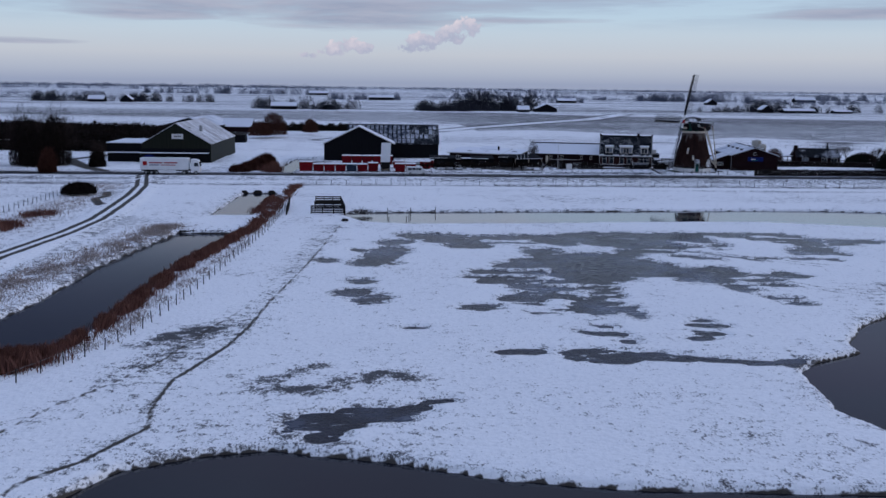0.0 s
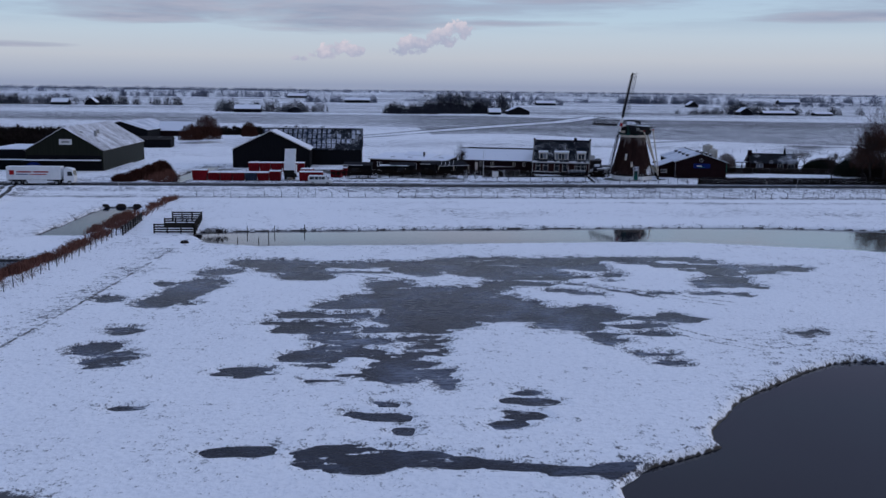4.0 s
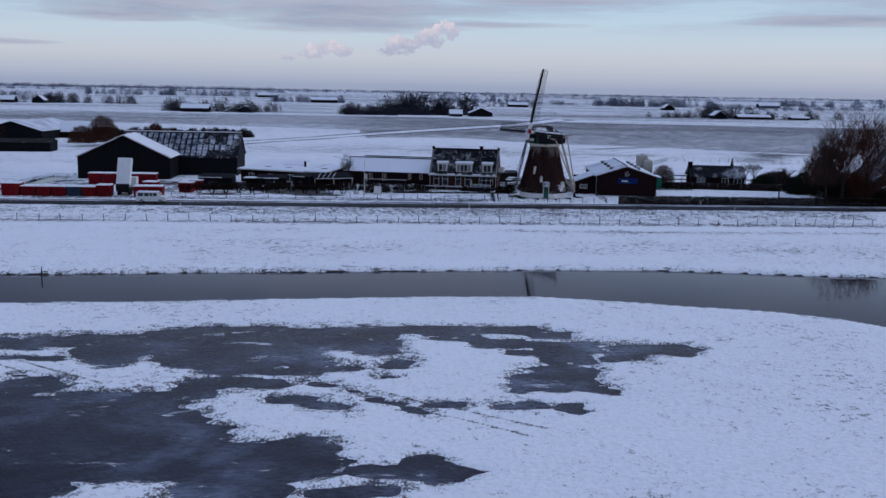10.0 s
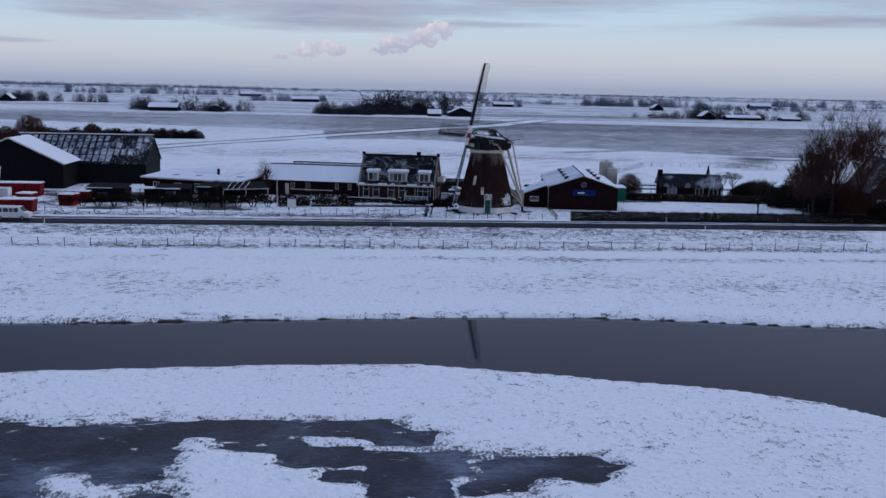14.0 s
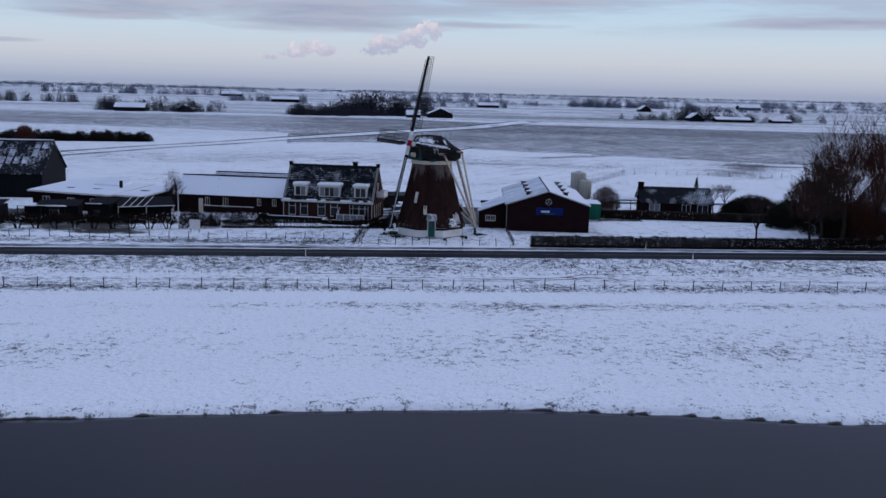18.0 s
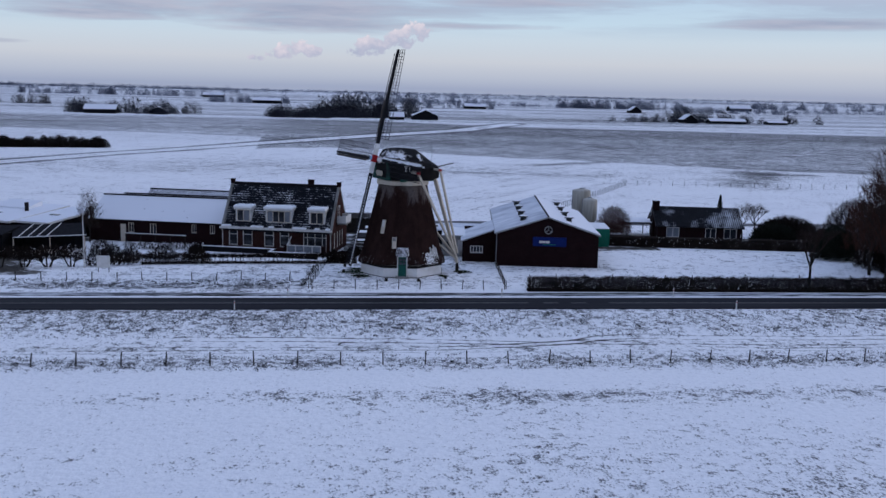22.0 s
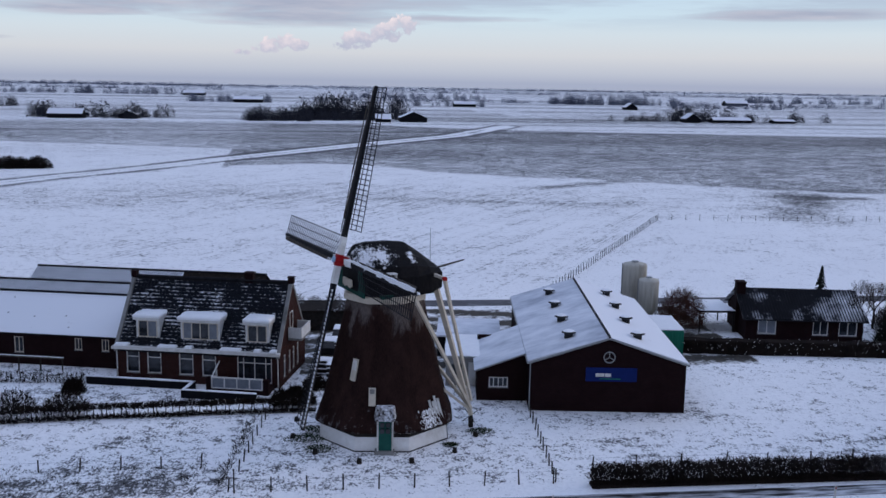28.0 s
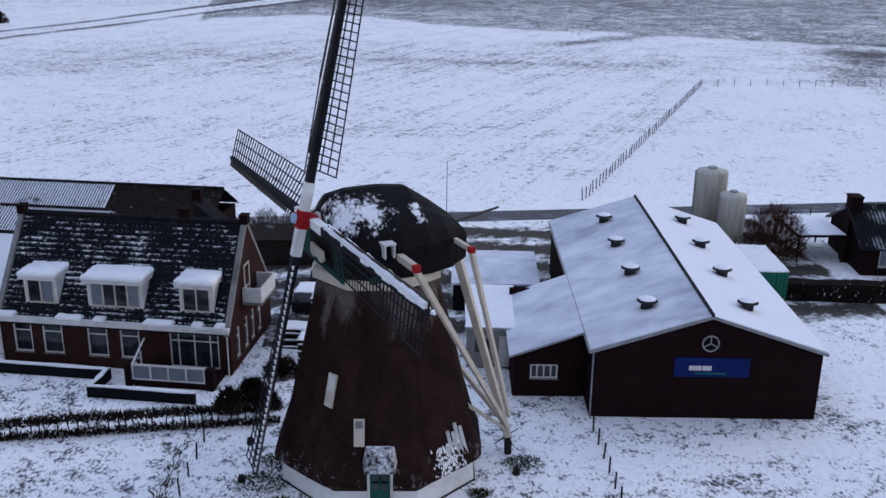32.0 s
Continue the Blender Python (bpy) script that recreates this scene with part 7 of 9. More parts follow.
for x in (0.1, 3.6, 7.2):
    part("post", Geo().beam((x, 0.1, -0.2), (x, 0.1, 2.2), 0.12), WOOD_DARK, annex)
annex2 = thing("lean_to", 36.0, 270.4, NORTH_Z, 18, "dark timber lean-to with a sloping snow-streaked roof", "shed")
part("roof", Geo().prism([(-0.2, 2.1), (4.2, 3.1), (4.2, 3.22), (-0.2, 2.22)], 0, 8.6, "x"), TILE_BARE, annex2)
part("edge_snow", Geo().beam((0, -0.2, 2.26), (8.6, -0.2, 2.26), 0.08), SNOW, annex2)
for k in range(4):
    part("rafter", Geo().beam((0.6 + 1.1 * k, -0.2, 2.28), (2.6 + 1.1 * k, 4.0, 3.26), 0.06), SNOW, annex2, "snow-topped rafter")
part("wall", Geo().box(0.1, 8.5, 3.4, 3.7, -0.2, 2.8), SHED_BLACK, annex2)
for x in (0.1, 4.3, 8.4):
    part("post", Geo().beam((x, 0.1, -0.2), (x, 0.1, 2.1), 0.14), CREAM, annex2)
pole = thing("flagpole", 46.6, 262.0, NORTH_Z, 0, "bare white flagpole beside the hedge", "flagpole")
part("pole", Geo().beam((0, 0, -0.2), (0, 0, 6.6), 0.14, 0.08, 8), WHITE, pole)
part("knob", Geo().disc((0, 0), 0.09, 6.6, 6.74, 8), WHITE, pole)
board = thing("notice_board", 49.3, 259.6, NORTH_Z, -4, "white notice board on posts by the roadside hedge", "sign")
part("panel", Geo().box(-0.75, 0.75, -0.05, 0.05, 0.5, 1.9), WHITE, board)
for x in (-0.6, 0.6):
    part("post", Geo().beam((x, 0.08, -0.2), (x, 0.08, 1.8), 0.08), WOOD_GREY, board)

# ---- black shed, skips, tipper ----
blk = thing("black_shed", -18.4, 289.0, NORTH_Z, 0, "large black timber shed with a snow-swept roof slope", "shed")
SW, SD, SE, SR = 20.6, 12.0, 5.0, 9.9
shell(blk, 0, SW, 0, SD, SE, SHED_BLACK)
gable_end(blk, 0, SW, 0, 0.25, SE, SR, "y", SHED_BLACK)
gable_roof(blk, 0, SW, 0, SD, SE, SR, "y", ROOF_SNOW, over=0.3, mats=(ROOF_SNOW, ROOF_SNOW))
for a, b in ((-0.3, SW / 2), (SW + 0.3, SW / 2)):
    part("verge", Geo().beam((a, -0.32, SE - 0.1), (b, -0.32, SR + 0.1), 0.24), WHITE, blk, "snow-topped verge board")
xs = thing("black_cross_shed", -12.0, 300.0, NORTH_Z, 0, "black shed with ribbed dark roof half covered by snow", "shed")
shell(xs, 0, 28.0, 0, 15, 4.4, SHED_BLACK)
gable_end(xs, 0, 15, 0, 0.25, 4.4, 9.7, "x", SHED_BLACK)
gable_end(xs, 0, 15, 27.75, 28.0, 4.4, 9.7, "x", SHED_BLACK)
gable_roof(xs, 0, 28.0, 0, 15, 4.4, 9.7, "x", ROOF_DARK, over=0.3)
part("ridge", Geo().beam((-0.3, 7.5, 9.9), (28.3, 7.5, 9.9), 0.3, 0.3, 6), BLACK, xs)
SLX = math.hypot(7.5, 5.3)
rnd = random.Random(5)
for c in range(20):         # snow held between the battens, sheet by sheet
    for r in range(4):
        if (r == 0 and c < 9 and rnd.random() < 0.75) or (r == 1 and c < 5 and rnd.random() < 0.4) or c == 19 and r < 3 or c > 13 and rnd.random() < 0.6:
            continue
        x0, v0, v1 = 0.3 + 1.38 * c, 0.25 + 2.22 * r, 2.15 + 2.22 * r
        pts = [(x, 7.5 * v / SLX - 0.05, 4.4 + 5.3 * v / SLX + 0.16) for x, v in ((x0, v0), (x0 + rnd.uniform(0.75, 1.1), v0), (x0 + rnd.uniform(0.85, 1.12), v1), (x0, v1))]
        part("snow_sheet", Geo().hull8(pts + [(x, y, z + 0.03) for x, y, z in pts]), SHEET_SNOW, xs)
part("ridge_snow", Geo().beam((-0.2, 7.4, 10.06), (28.2, 7.4, 10.06), 0.2, 0.2, 4), SNOW, xs)


def skip(x, y, rot, blue=False, tall=1.7, wide=2.7, deep=2.6):
    s = thing("skip", x, y, NORTH_Z, rot, "blue-grey steel skip with snow on its lid" if blue else "red steel skip container with snow on its lid", "skip", "skips on the yard")
    m = SKIP_BLUE if blue else SKIP_RED
    part("body", Geo().hull8([(0.12, 0.12, -0.03), (wide - 0.12, 0.12, -0.03), (wide - 0.12, deep - 0.12, -0.03), (0.12, deep - 0.12, -0.03), (0, 0, tall), (wide, 0, tall), (wide, deep, tall), (0, deep, tall)]), m, s)
    g = Geo()
    for k in range(5):
        u = 0.15 + (wide - 0.4) * k / 4
        g.box(u, u + 0.1, -0.05, 0.12, 0.2, tall - 0.05)
    part("rib", g, m, s)
    for y0 in (-0.07, deep - 0.05):
        part("rim", Geo().box(-0.06, wide + 0.06, y0, y0 + 0.12, tall - 0.12, tall + 0.02), m, s)
    part("snow_cover", snow_slab(0.0, wide, 0.0, deep, tall + 0.024, 0.2, int(x * 7) % 97), SNOW, s)


skip(-22.6, 253.2, 0, tall=2.3, wide=3.4)
for k in range(5):
    skip(-19.0 + 2.85 * k, 253.4, 0, blue=(k == 3), tall=1.75)
skip(-4.8, 253.2, 0, tall=2.1)
for k, x in enumerate((2.2, 5.0)):
    skip(x, 252.8, 0, tall=2.0)
for k in range(5):
    skip(-12.6 + 2.9 * k, 276.0, 0, tall=2.3)
for x, y in ((1.8, 262.5), (10.2, 267.0), (12.0, 271.0), (9.0, 262.0)):
    skip(x, y, -10, tall=1.9)
tip = thing("tipper_truck", -0.3, 254.8, NORTH_Z, 0, "white tipper truck with its load box raised upright", "truck")
part("load_box", Geo().hull8([(-1.25, 0.2, 2.2), (1.25, 0.2, 2.2), (1.25, 1.9, 2.0), (-1.25, 1.9, 2.0), (-1.0, 1.6, 7.3), (1.5, 1.6, 7.3), (1.5, 3.1, 7.0), (-1.0, 3.1, 7.0)]), VAN_WHITE, tip, "white raised load box")
part("chassis", Geo().box(-1.1, 1.1, 0.6, 6.6, 0.6, 1.0), TYRE, tip)
part("tailboard", Geo().box(-1.25, 1.25, 0.1, 0.4, 0.9, 2.3), TYRE, tip)
part("cab", Geo().box(-1.2, 1.2, 6.6, 8.6, 0.6, 3.0), VAN_WHITE, tip, bevel=0.1)
part("ram", Geo().beam((0, 5.0, 0.9), (0.2, 2.6, 5.0), 0.25, 0.2, 8), METAL, tip)
for x in (-1.0, 1.0):
    for y in (1.4, 2.7, 7.4):
        part("wheel", turned(Geo().beam((x - 0.18, y, 0.5), (x + 0.18, y, 0.5), 1.0, 1.0, 12), 0, 0, 0), TYRE, tip)

# ---- green shed and farm behind ----
grn = thing("green_shed", -68.5, 277.0, NORTH_Z, 0, "large olive-green steel shed with a snow-dusted roof", "shed")
shell(grn, 0, 19.2, 0, 44, 5.2, SHED_GREEN)
gable_end(grn, 0, 19.2, 0, 0.25, 5.2, 10.9, "y", SHED_GREEN)
gable_end(grn, 0, 19.2, 43.75, 44, 5.2, 10.9, "y", SHED_GREEN)
gable_roof(grn, 0, 19.2, 0, 44, 5.2, 10.9, "y", ROOF_GREY, over=0.2)
part("dark_front", Geo().box(0.3, 18.9, -0.04, -0.003, 0.0, 3.9), SHED_BLACK, grn)
part("canopy", Geo().box(0, 18.6, -1.8, -0.05, 2.5, 2.65), SHED_BLACK, grn)
part("canopy_snow", snow_slab(0, 18.6, -1.8, -0.1, 2.654, 0.2, 4), SNOW, grn)
sg = part("sign", Geo().box(8.4, 11.6, -0.06, -0.003, 6.6, 8.0), WHITE, grn, "pale sign with unreadable bars")
part("lettering_bar", Geo().box(9.0, 11.0, -0.075, -0.063, 7.1, 7.5), CONCRETE, sg)
for x, y in ((12.2, 6), (14.5, 11), (13.4, 17)):
    part("roof_vent", Geo().disc((x, y), 0.45, 8.2, 9.7, 10), METAL, grn)
ext = thing("flat_shed", -78.5, 279, NORTH_Z, 0, "low black flat-roofed extension beside the green shed", "shed")
part("wall", Geo().box(0, 9.8, 0, 20, -0.2, 5.2), SHED_BLACK, ext)
part("roof", Geo().box(-0.2, 9.9, -0.2, 20.2, 5.2, 5.4), ROOF_SNOW, ext)
part("canopy", Geo().box(0, 9.6, -1.6, -0.05, 2.6, 2.8), ROOF_SNOW, ext)
logo = thing("banner", -66.0, 275.0, NORTH_Z, 0, "blue and white oval advertising banner", "banner")
ang = [2 * math.pi * k / 20 for k in range(20)]
part("panel", Geo().loft([[(1.9 * math.cos(t), y, 1.3 + 0.95 * math.sin(t)) for t in ang] for y in (0, 0.08)]), SIGN_BLUE, logo)
part("stripe", Geo().box(-1.2, 1.2, -0.02, -0.003, 1.15, 1.5), WHITE, logo)
for x in (-1.0, 1.0):
    part("stake", Geo().beam((x, 0.12, -0.3), (x, 0.12, 1.6), 0.08), WOOD_GREY, logo)


def far_shed(x, y, rot, w, d, eave, ridge, along, wall_m, roof_m, label, cat="barn"):
    x, y = far(x, y)
    s = thing("far_barn" if cat == "barn" else "far_house", x, y, POLDER_Z - 0.1, rot, label, cat)
    shell(s, 0, w, 0, d, eave, wall_m)
    if along == "x":
        gable_end(s, 0, d, 0, 0.2, eave, ridge, "x", wall_m)
        gable_end(s, 0, d, w - 0.2, w, eave, ridge, "x", wall_m)
    else:
        gable_end(s, 0, w, 0, 0.2, eave, ridge, "y", wall_m)
        gable_end(s, 0, w, d - 0.2, d, eave, ridge, "y", wall_m)
    gable_roof(s, 0, w, 0, d, eave, ridge, along, roof_m, over=0.3)
    return s


far_shed(-94, 436, -6, 24, 40, 3.6, 7.2, "y", SHED_BLACK, ROOF_THIN, "far black farm shed with snow-dusted roof")
far_shed(-71, 450, -6, 14, 10, 2.8, 6.4, "x", BRICK_DARK, ROOF_SNOW, "far farmhouse with snowy roof", "house")
far_shed(-80, 372, 3, 32, 9, 3.0, 4.0, "x", SHED_BLACK, ROOF_BROWN, "long low dark farm shed")

# ---- tiles of the farmhouse roof ----
TW, TROW = 0.30, 0.36
slope_len = math.hypot(HD / 2 + 0.2, HR - up_roof(-0.2))
dy, dz = (HD / 2 + 0.2) / slope_len, (HR - up_roof(-0.2)) / slope_len
tile_mesh = Geo().loft([[(0.0, 0, 0.02), (0.07, 0, 0.075), (0.15, 0, 0.075), (0.22, 0, 0.03), (0.30, 0, 0.02), (0.30, 0, 0.0), (0.0, 0, 0.0)],
                        [(0.0, 0.40, -0.01), (0.07, 0.40, 0.035), (0.15, 0.40, 0.035), (0.22, 0.40, 0.0), (0.30, 0.40, -0.01), (0.30, 0.40, -0.03), (0.0, 0.40, -0.03)]]).mesh("roof_tile", TILE)
tile_geo_v = [tuple(v.co) for v in tile_mesh.vertices]
tile_geo_f = [tuple(p.vertices) for p in tile_mesh.polygons]
rest, made = Geo(), 0
ang = math.degrees(math.atan2(dz, dy))
rows_n = int(slope_len / TROW)
for r in range(rows_n):
    for c in range(int((HL - 0.5) / TW)):
        x = 0.28 + c * TW
        s = r * TROW + 0.02
        y, z = -0.2 + dy * s, up_roof(-0.2) + dz * s + 0.02
        if 3.8 < z < 5.6 and any(a - 0.2 < x < b - 0.1 for a, b in ((1.72, 3.82), (5.78, 9.32), (11.62, 13.72))) and y > 0.3:
            continue
        m = pose(x, y, z, ang, 0, 0)
        if x > 8.6 and made < 300:
            o = new("roof_tile", tile_mesh)
            o.parent, o.matrix_basis = house, m
            made += 1
        else:
            rest.add([tuple(m @ Vector(v)) for v in tile_geo_v], tile_geo_f)
part("roof_tiles", rest, TILE, house, "black glazed tiles with snow between them", kind="stuff")

# ---- farm lane and yard behind the mill ----
solo("farm_lane", Geo().box(70, 240, 302.2, 305.2, 0.1, NORTH_Z + 0.05), LANE_WET, "grey wet farm lane behind the buildings", "road", kind="structure")

# ---- cattle pen and gate at the canal head ----
pen = thing("cattle_pen", -11, 178, 0.0, 0, "weathered wooden cattle pen of post and rail panels", "pen")


def rails(x0, y0, x1, y1, n, hgt, parent, posts=4):
    for k in range(posts):
        u = k / (posts - 1)
        part("post", Geo().beam((x0 + (x1 - x0) * u, y0 + (y1 - y0) * u, -0.4), (x0 + (x1 - x0) * u, y0 + (y1 - y0) * u, hgt + 0.15), 0.2), WOOD_DARK, parent)
    for k in range(n):
        z = 0.3 + (hgt - 0.3) * k / (n - 1)
        part("rail", Geo().hull8([(x0, y0 - 0.03, z - 0.12), (x1, y1 - 0.03, z - 0.12), (x1, y1 + 0.03, z - 0.12), (x0, y0 + 0.03, z - 0.12), (x0, y0 - 0.03, z + 0.12), (x1, y1 - 0.03, z + 0.12), (x1, y1 + 0.03, z + 0.12), (x0, y0 + 0.03, z + 0.12)]), WOOD_DARK, parent)


rails(-2.4, -5, 3.6, -5, 4, 1.4, pen)
rails(-2.2, 1.5, 3.0, 1.5, 4, 1.4, pen)
rails(-2.6, 9.4, 2.2, 9.4, 4, 1.4, pen)
rails(3.6, -5, 3.0, 1.5, 4, 1.4, pen)
rails(3.0, 1.5, 2.2, 9.4, 4, 1.4, pen)
gate = thing("field_gate", -17.6, 176, 0.0, 0, "wooden rail fence and gate over the dam", "gate")
rails(0.0, -5.0, -0.4, 3.0, 4, 1.3, gate, 5)
rails(-0.4, 3.0, -1.0, 11.0, 4, 1.3, gate, 5)
heap = thing("brush_heap", -4.5, 174.5, -0.1, 0, "heap of cut branches and brush at the canal head", "brush heap")
g = Geo()
thicket(g, 0, 0, -0.2, 2.2, 1.3, 0.8, 260, 0.7, random.Random(3), 0.0, 0.06)
part("brushwood", g, WOOD_DARK, heap, kind="stuff")
pile = thing("soil_pile", -7.0, 163.5, -0.1, 0, "dark clod pile at the end of the canal", "pile")
part("clod", Geo().loft([[(0.9 * math.cos(t) * (1 + 0.2 * math.sin(3 * t)), 0.7 * math.sin(t), -0.2) for t in np.linspace(0, 6.0, 9)], [(0.45 * math.cos(t), 0.35 * math.sin(t), 0.55) for t in np.linspace(0, 6.0, 9)]]), WOOD_DARK, pile)
for x, y in ((0.2, 176.0), (4.0, 171.5), (4.4, 176.4), (0.4, 164.0), (3.4, 164.2), (9.0, 177.5)):
    p = thing("mooring_post", x, y, WATER_Z, 0, "thin wooden post standing in the canal", "post", "posts in the canal")
    part("post", Geo().beam((0, 0, -0.8), (0.05, 0, 1.25), 0.13, 0.12, 6), WOOD_DARK, p)
for x, y, r in ((-24.5, 208.5, 0.9), (-27.5, 208.8, 1.1), (-30.3, 208.4, 0.8)):
    c = thing("bank_clod", x, y, -0.25, 0, "dark collapsed clod on the ditch bank", "clod", "clods on the dam")
    part("clod", Geo().loft([[(r * math.cos(t) * (1 + 0.2 * math.sin(3 * t + x)), 0.5 * r * math.sin(t), -0.2) for t in np.linspace(0, 5.7, 9)], [(0.6 * r * math.cos(t), 0.3 * r * math.sin(t), 0.45) for t in np.linspace(0, 5.7, 9)]]), WOOD_DARK, c)

bulk = thing("bulkhead", -27.4, 152.9, WATER_Z, 0, "dark timber bulkhead holding the dam at the ditch head", "bulkhead")
for k in range(19):
    part("plank", Geo().box(-5.0 + 0.53 * k, -4.5 + 0.53 * k, -0.04 - 0.02 * (k % 3), 0.04, -0.5, 0.42 + 0.04 * math.sin(k * 2.3)), WOOD_DARK, bulk)
part("rail", Geo().box(-5.1, 5.1, -0.14, -0.05, 0.18, 0.30), WOOD_GREY, bulk)
for k in range(6):
    part("post", Geo().beam((-4.8 + 1.92 * k, -0.2, -0.6), (-4.8 + 1.92 * k, -0.2, 0.62), 0.16, 0.15, 6), WOOD_DARK, bulk)

# ---- vehicles on the road ----
def wheel(parent, x, y, r=0.34, w=0.22):
    ang = [2 * math.pi * k / 16 for k in range(16)]
    t = part("wheel", Geo().loft([[(x + q * math.cos(a), yy, r + q * math.sin(a)) for a in ang] for yy, q in ((y - w / 2, r * 0.9), (y - w / 2 + 0.04, r), (y + w / 2 - 0.04, r), (y + w / 2, r * 0.9))]), TYRE, parent)
    part("rim", Geo().loft([[(x + q * math.cos(a), yy, r + q * math.sin(a)) for a in ang] for yy, q in ((y - w / 2 - 0.012, r * 0.35), (y - w / 2 - 0.004, r * 0.6), (y + w / 2 + 0.004, r * 0.6), (y + w / 2 + 0.012, r * 0.35))]), METAL, t)


TOP = ROAD_Z + 0.06
truck = thing("articulated_truck", -60.0, 241.6, TOP, 0, "white articulated lorry with red-barred trailer on the road", "truck")
part("trailer_box", Geo().box(0, 11.6, -1.25, 1.25, 1.15, 4.0), VAN_WHITE, truck, "white box trailer", bevel=0.06)
for x0, x1, z0, z1, m in ((2.2, 5.4, 2.7, 3.0, RED), (5.8, 9.0, 2.7, 3.0, RED), (2.2, 4.6, 2.2, 2.4, SIGN_BLUE), (5.0, 8.6, 2.2, 2.4, RED), (0.7, 1.7, 2.2, 3.2, RED)):
    part("lettering_bar", Geo().box(x0, x1, -1.27, -1.254, z0, z1), m, truck)
part("chassis", Geo().box(0.2, 13.5, -1.0, 1.0, 0.85, 1.15), TYRE, truck)
part("skirt", Geo().box(4.2, 8.6, -1.2, -1.1, 0.35, 1.1), VAN_WHITE, truck)
part("cab", Geo().prism([(12.2, 0.5), (14.3, 0.5), (14.4, 1.9), (14.1, 3.4), (13.0, 3.75), (12.2, 3.75)], -1.2, 1.2, "y"), VAN_WHITE, truck, "white lorry cab", bevel=0.08)
part("side_window", Geo().prism([(13.0, 2.0), (14.1, 2.0), (13.95, 2.9), (13.0, 2.9)], -1.215, -1.203, "y"), GLASS, truck)
part("windscreen", Geo().hull8([(14.36, -1.0, 2.0), (14.42, -1.0, 2.0), (14.42, 1.0, 2.0), (14.36, 1.0, 2.0), (14.12, -1.0, 3.1), (14.2, -1.0, 3.1), (14.2, 1.0, 3.1), (14.12, 1.0, 3.1)]), GLASS, truck)
for x in (1.4, 2.7, 4.0, 10.6, 13.4):
    for y in (-1.05, 1.05):
        wheel(truck, x, y, 0.5, 0.32)
van = thing("minibus", 5.0, 243.8, TOP, 0, "white long minibus with dark side windows", "van")
part("body", Geo().prism([(0, 0.35), (5.3, 0.35), (5.35, 1.05), (4.5, 1.25), (3.9, 2.05), (0.2, 2.1), (0.0, 1.9)], -0.95, 0.95, "y"), VAN_WHITE, van, "", bevel=0.08)
for x0, x1 in ((0.35, 1.35), (1.5, 2.3), (2.42, 2.95), (3.05, 3.75)):
    part("side_window", Geo().box(x0, x1, -0.965, -0.953, 1.25, 1.85), GLASS, van)
part("windscreen", Geo().hull8([(4.46, -0.8, 1.3), (4.52, -0.8, 1.3), (4.52, 0.8, 1.3), (4.46, 0.8, 1.3), (3.95, -0.75, 1.98), (4.02, -0.75, 1.98), (4.02, 0.75, 1.98), (3.95, 0.75, 1.98)]), GLASS, van)
for x in (1.0, 4.3):
    for y in (-0.86, 0.86):
        wheel(van, x, y)
# parked cars beside the house
for k, (x, y, r) in enumerate(((79.4, 281.0, 80), (80.6, 285.6, 84))):
    pc = thing("parked_car", x, y, NORTH_Z, r, "dark parked car covered with snow beside the house", "car", "parked cars")
    part("body", Geo().prism([(0.0, 0.25), (4.2, 0.25), (4.2, 0.8), (3.6, 0.95), (0.1, 0.95)], -0.85, 0.85, "y"), BLACK, pc, "", bevel=0.06)
    part("cabin", Geo().prism([(0.2, 0.95), (3.1, 0.95), (2.5, 1.45), (0.6, 1.45)], -0.75, 0.75, "y"), GLASS, pc)
    part("snow_cover", snow_slab(0.6, 2.5, -0.7, 0.7, 1.455, 0.12, k), SNOW, pc)
    part("bonnet_snow", snow_slab(3.0, 4.1, -0.75, 0.75, 0.9, 0.1, k + 3), SNOW, pc)
    for wx in (0.8, 3.4):
        for wy in (-0.78, 0.78):
            wheel(pc, wx, wy, 0.3, 0.2)

# low dark shed across the end of the drive, frosted bushes behind it
back = thing("garden_shed", 74.6, 291.8, NORTH_Z, -3, "low dark brown timber shed closing the drive", "shed")
for k in range(18):
    part("board", Geo().box(0.46 * k, 0.46 * k + 0.45, 0.02 * (k % 2), 0.06 + 0.02 * (k % 2), -0.2, 2.1), WOOD_DARK, back)
part("wall", Geo().box(0.0, 8.28, 0.09, 2.8, -0.2, 2.1), BRICK_DARK, back)
part("roof", Geo().prism([(-0.25, 2.1), (3.0, 2.5), (3.0, 2.62), (-0.25, 2.22)], -0.15, 8.45, "x"), ROOF_BROWN, back, "dark sheet roof with traces of snow")
for k, (x, y, r, h) in enumerate(((75.8, 301.6, 1.3, 2.0), (78.0, 301.2, 1.2, 1.6), (80.2, 301.4, 1.4, 1.9))):
    g, f = Geo(), Geo()
    thicket(g, 0, 0, -0.1, r, r * 0.8, h, 900, 0.4, random.Random(80 + k), 0.0, 0.06)
    thicket(f, 0, 0, 0.1, r, r * 0.8, h, 260, 0.3, random.Random(90 + k), 0.4, 0.08)
    bush = thing("frosted_bush", x, y, NORTH_Z, 0, "low bare bush with frost on its twigs", "bush", "frosted bushes behind the drive")
    part("brushwood", g, BARK, bush, kind="stuff")
    part("caught_snow", f, SNOW, bush, "frost held in the twigs", kind="stuff")

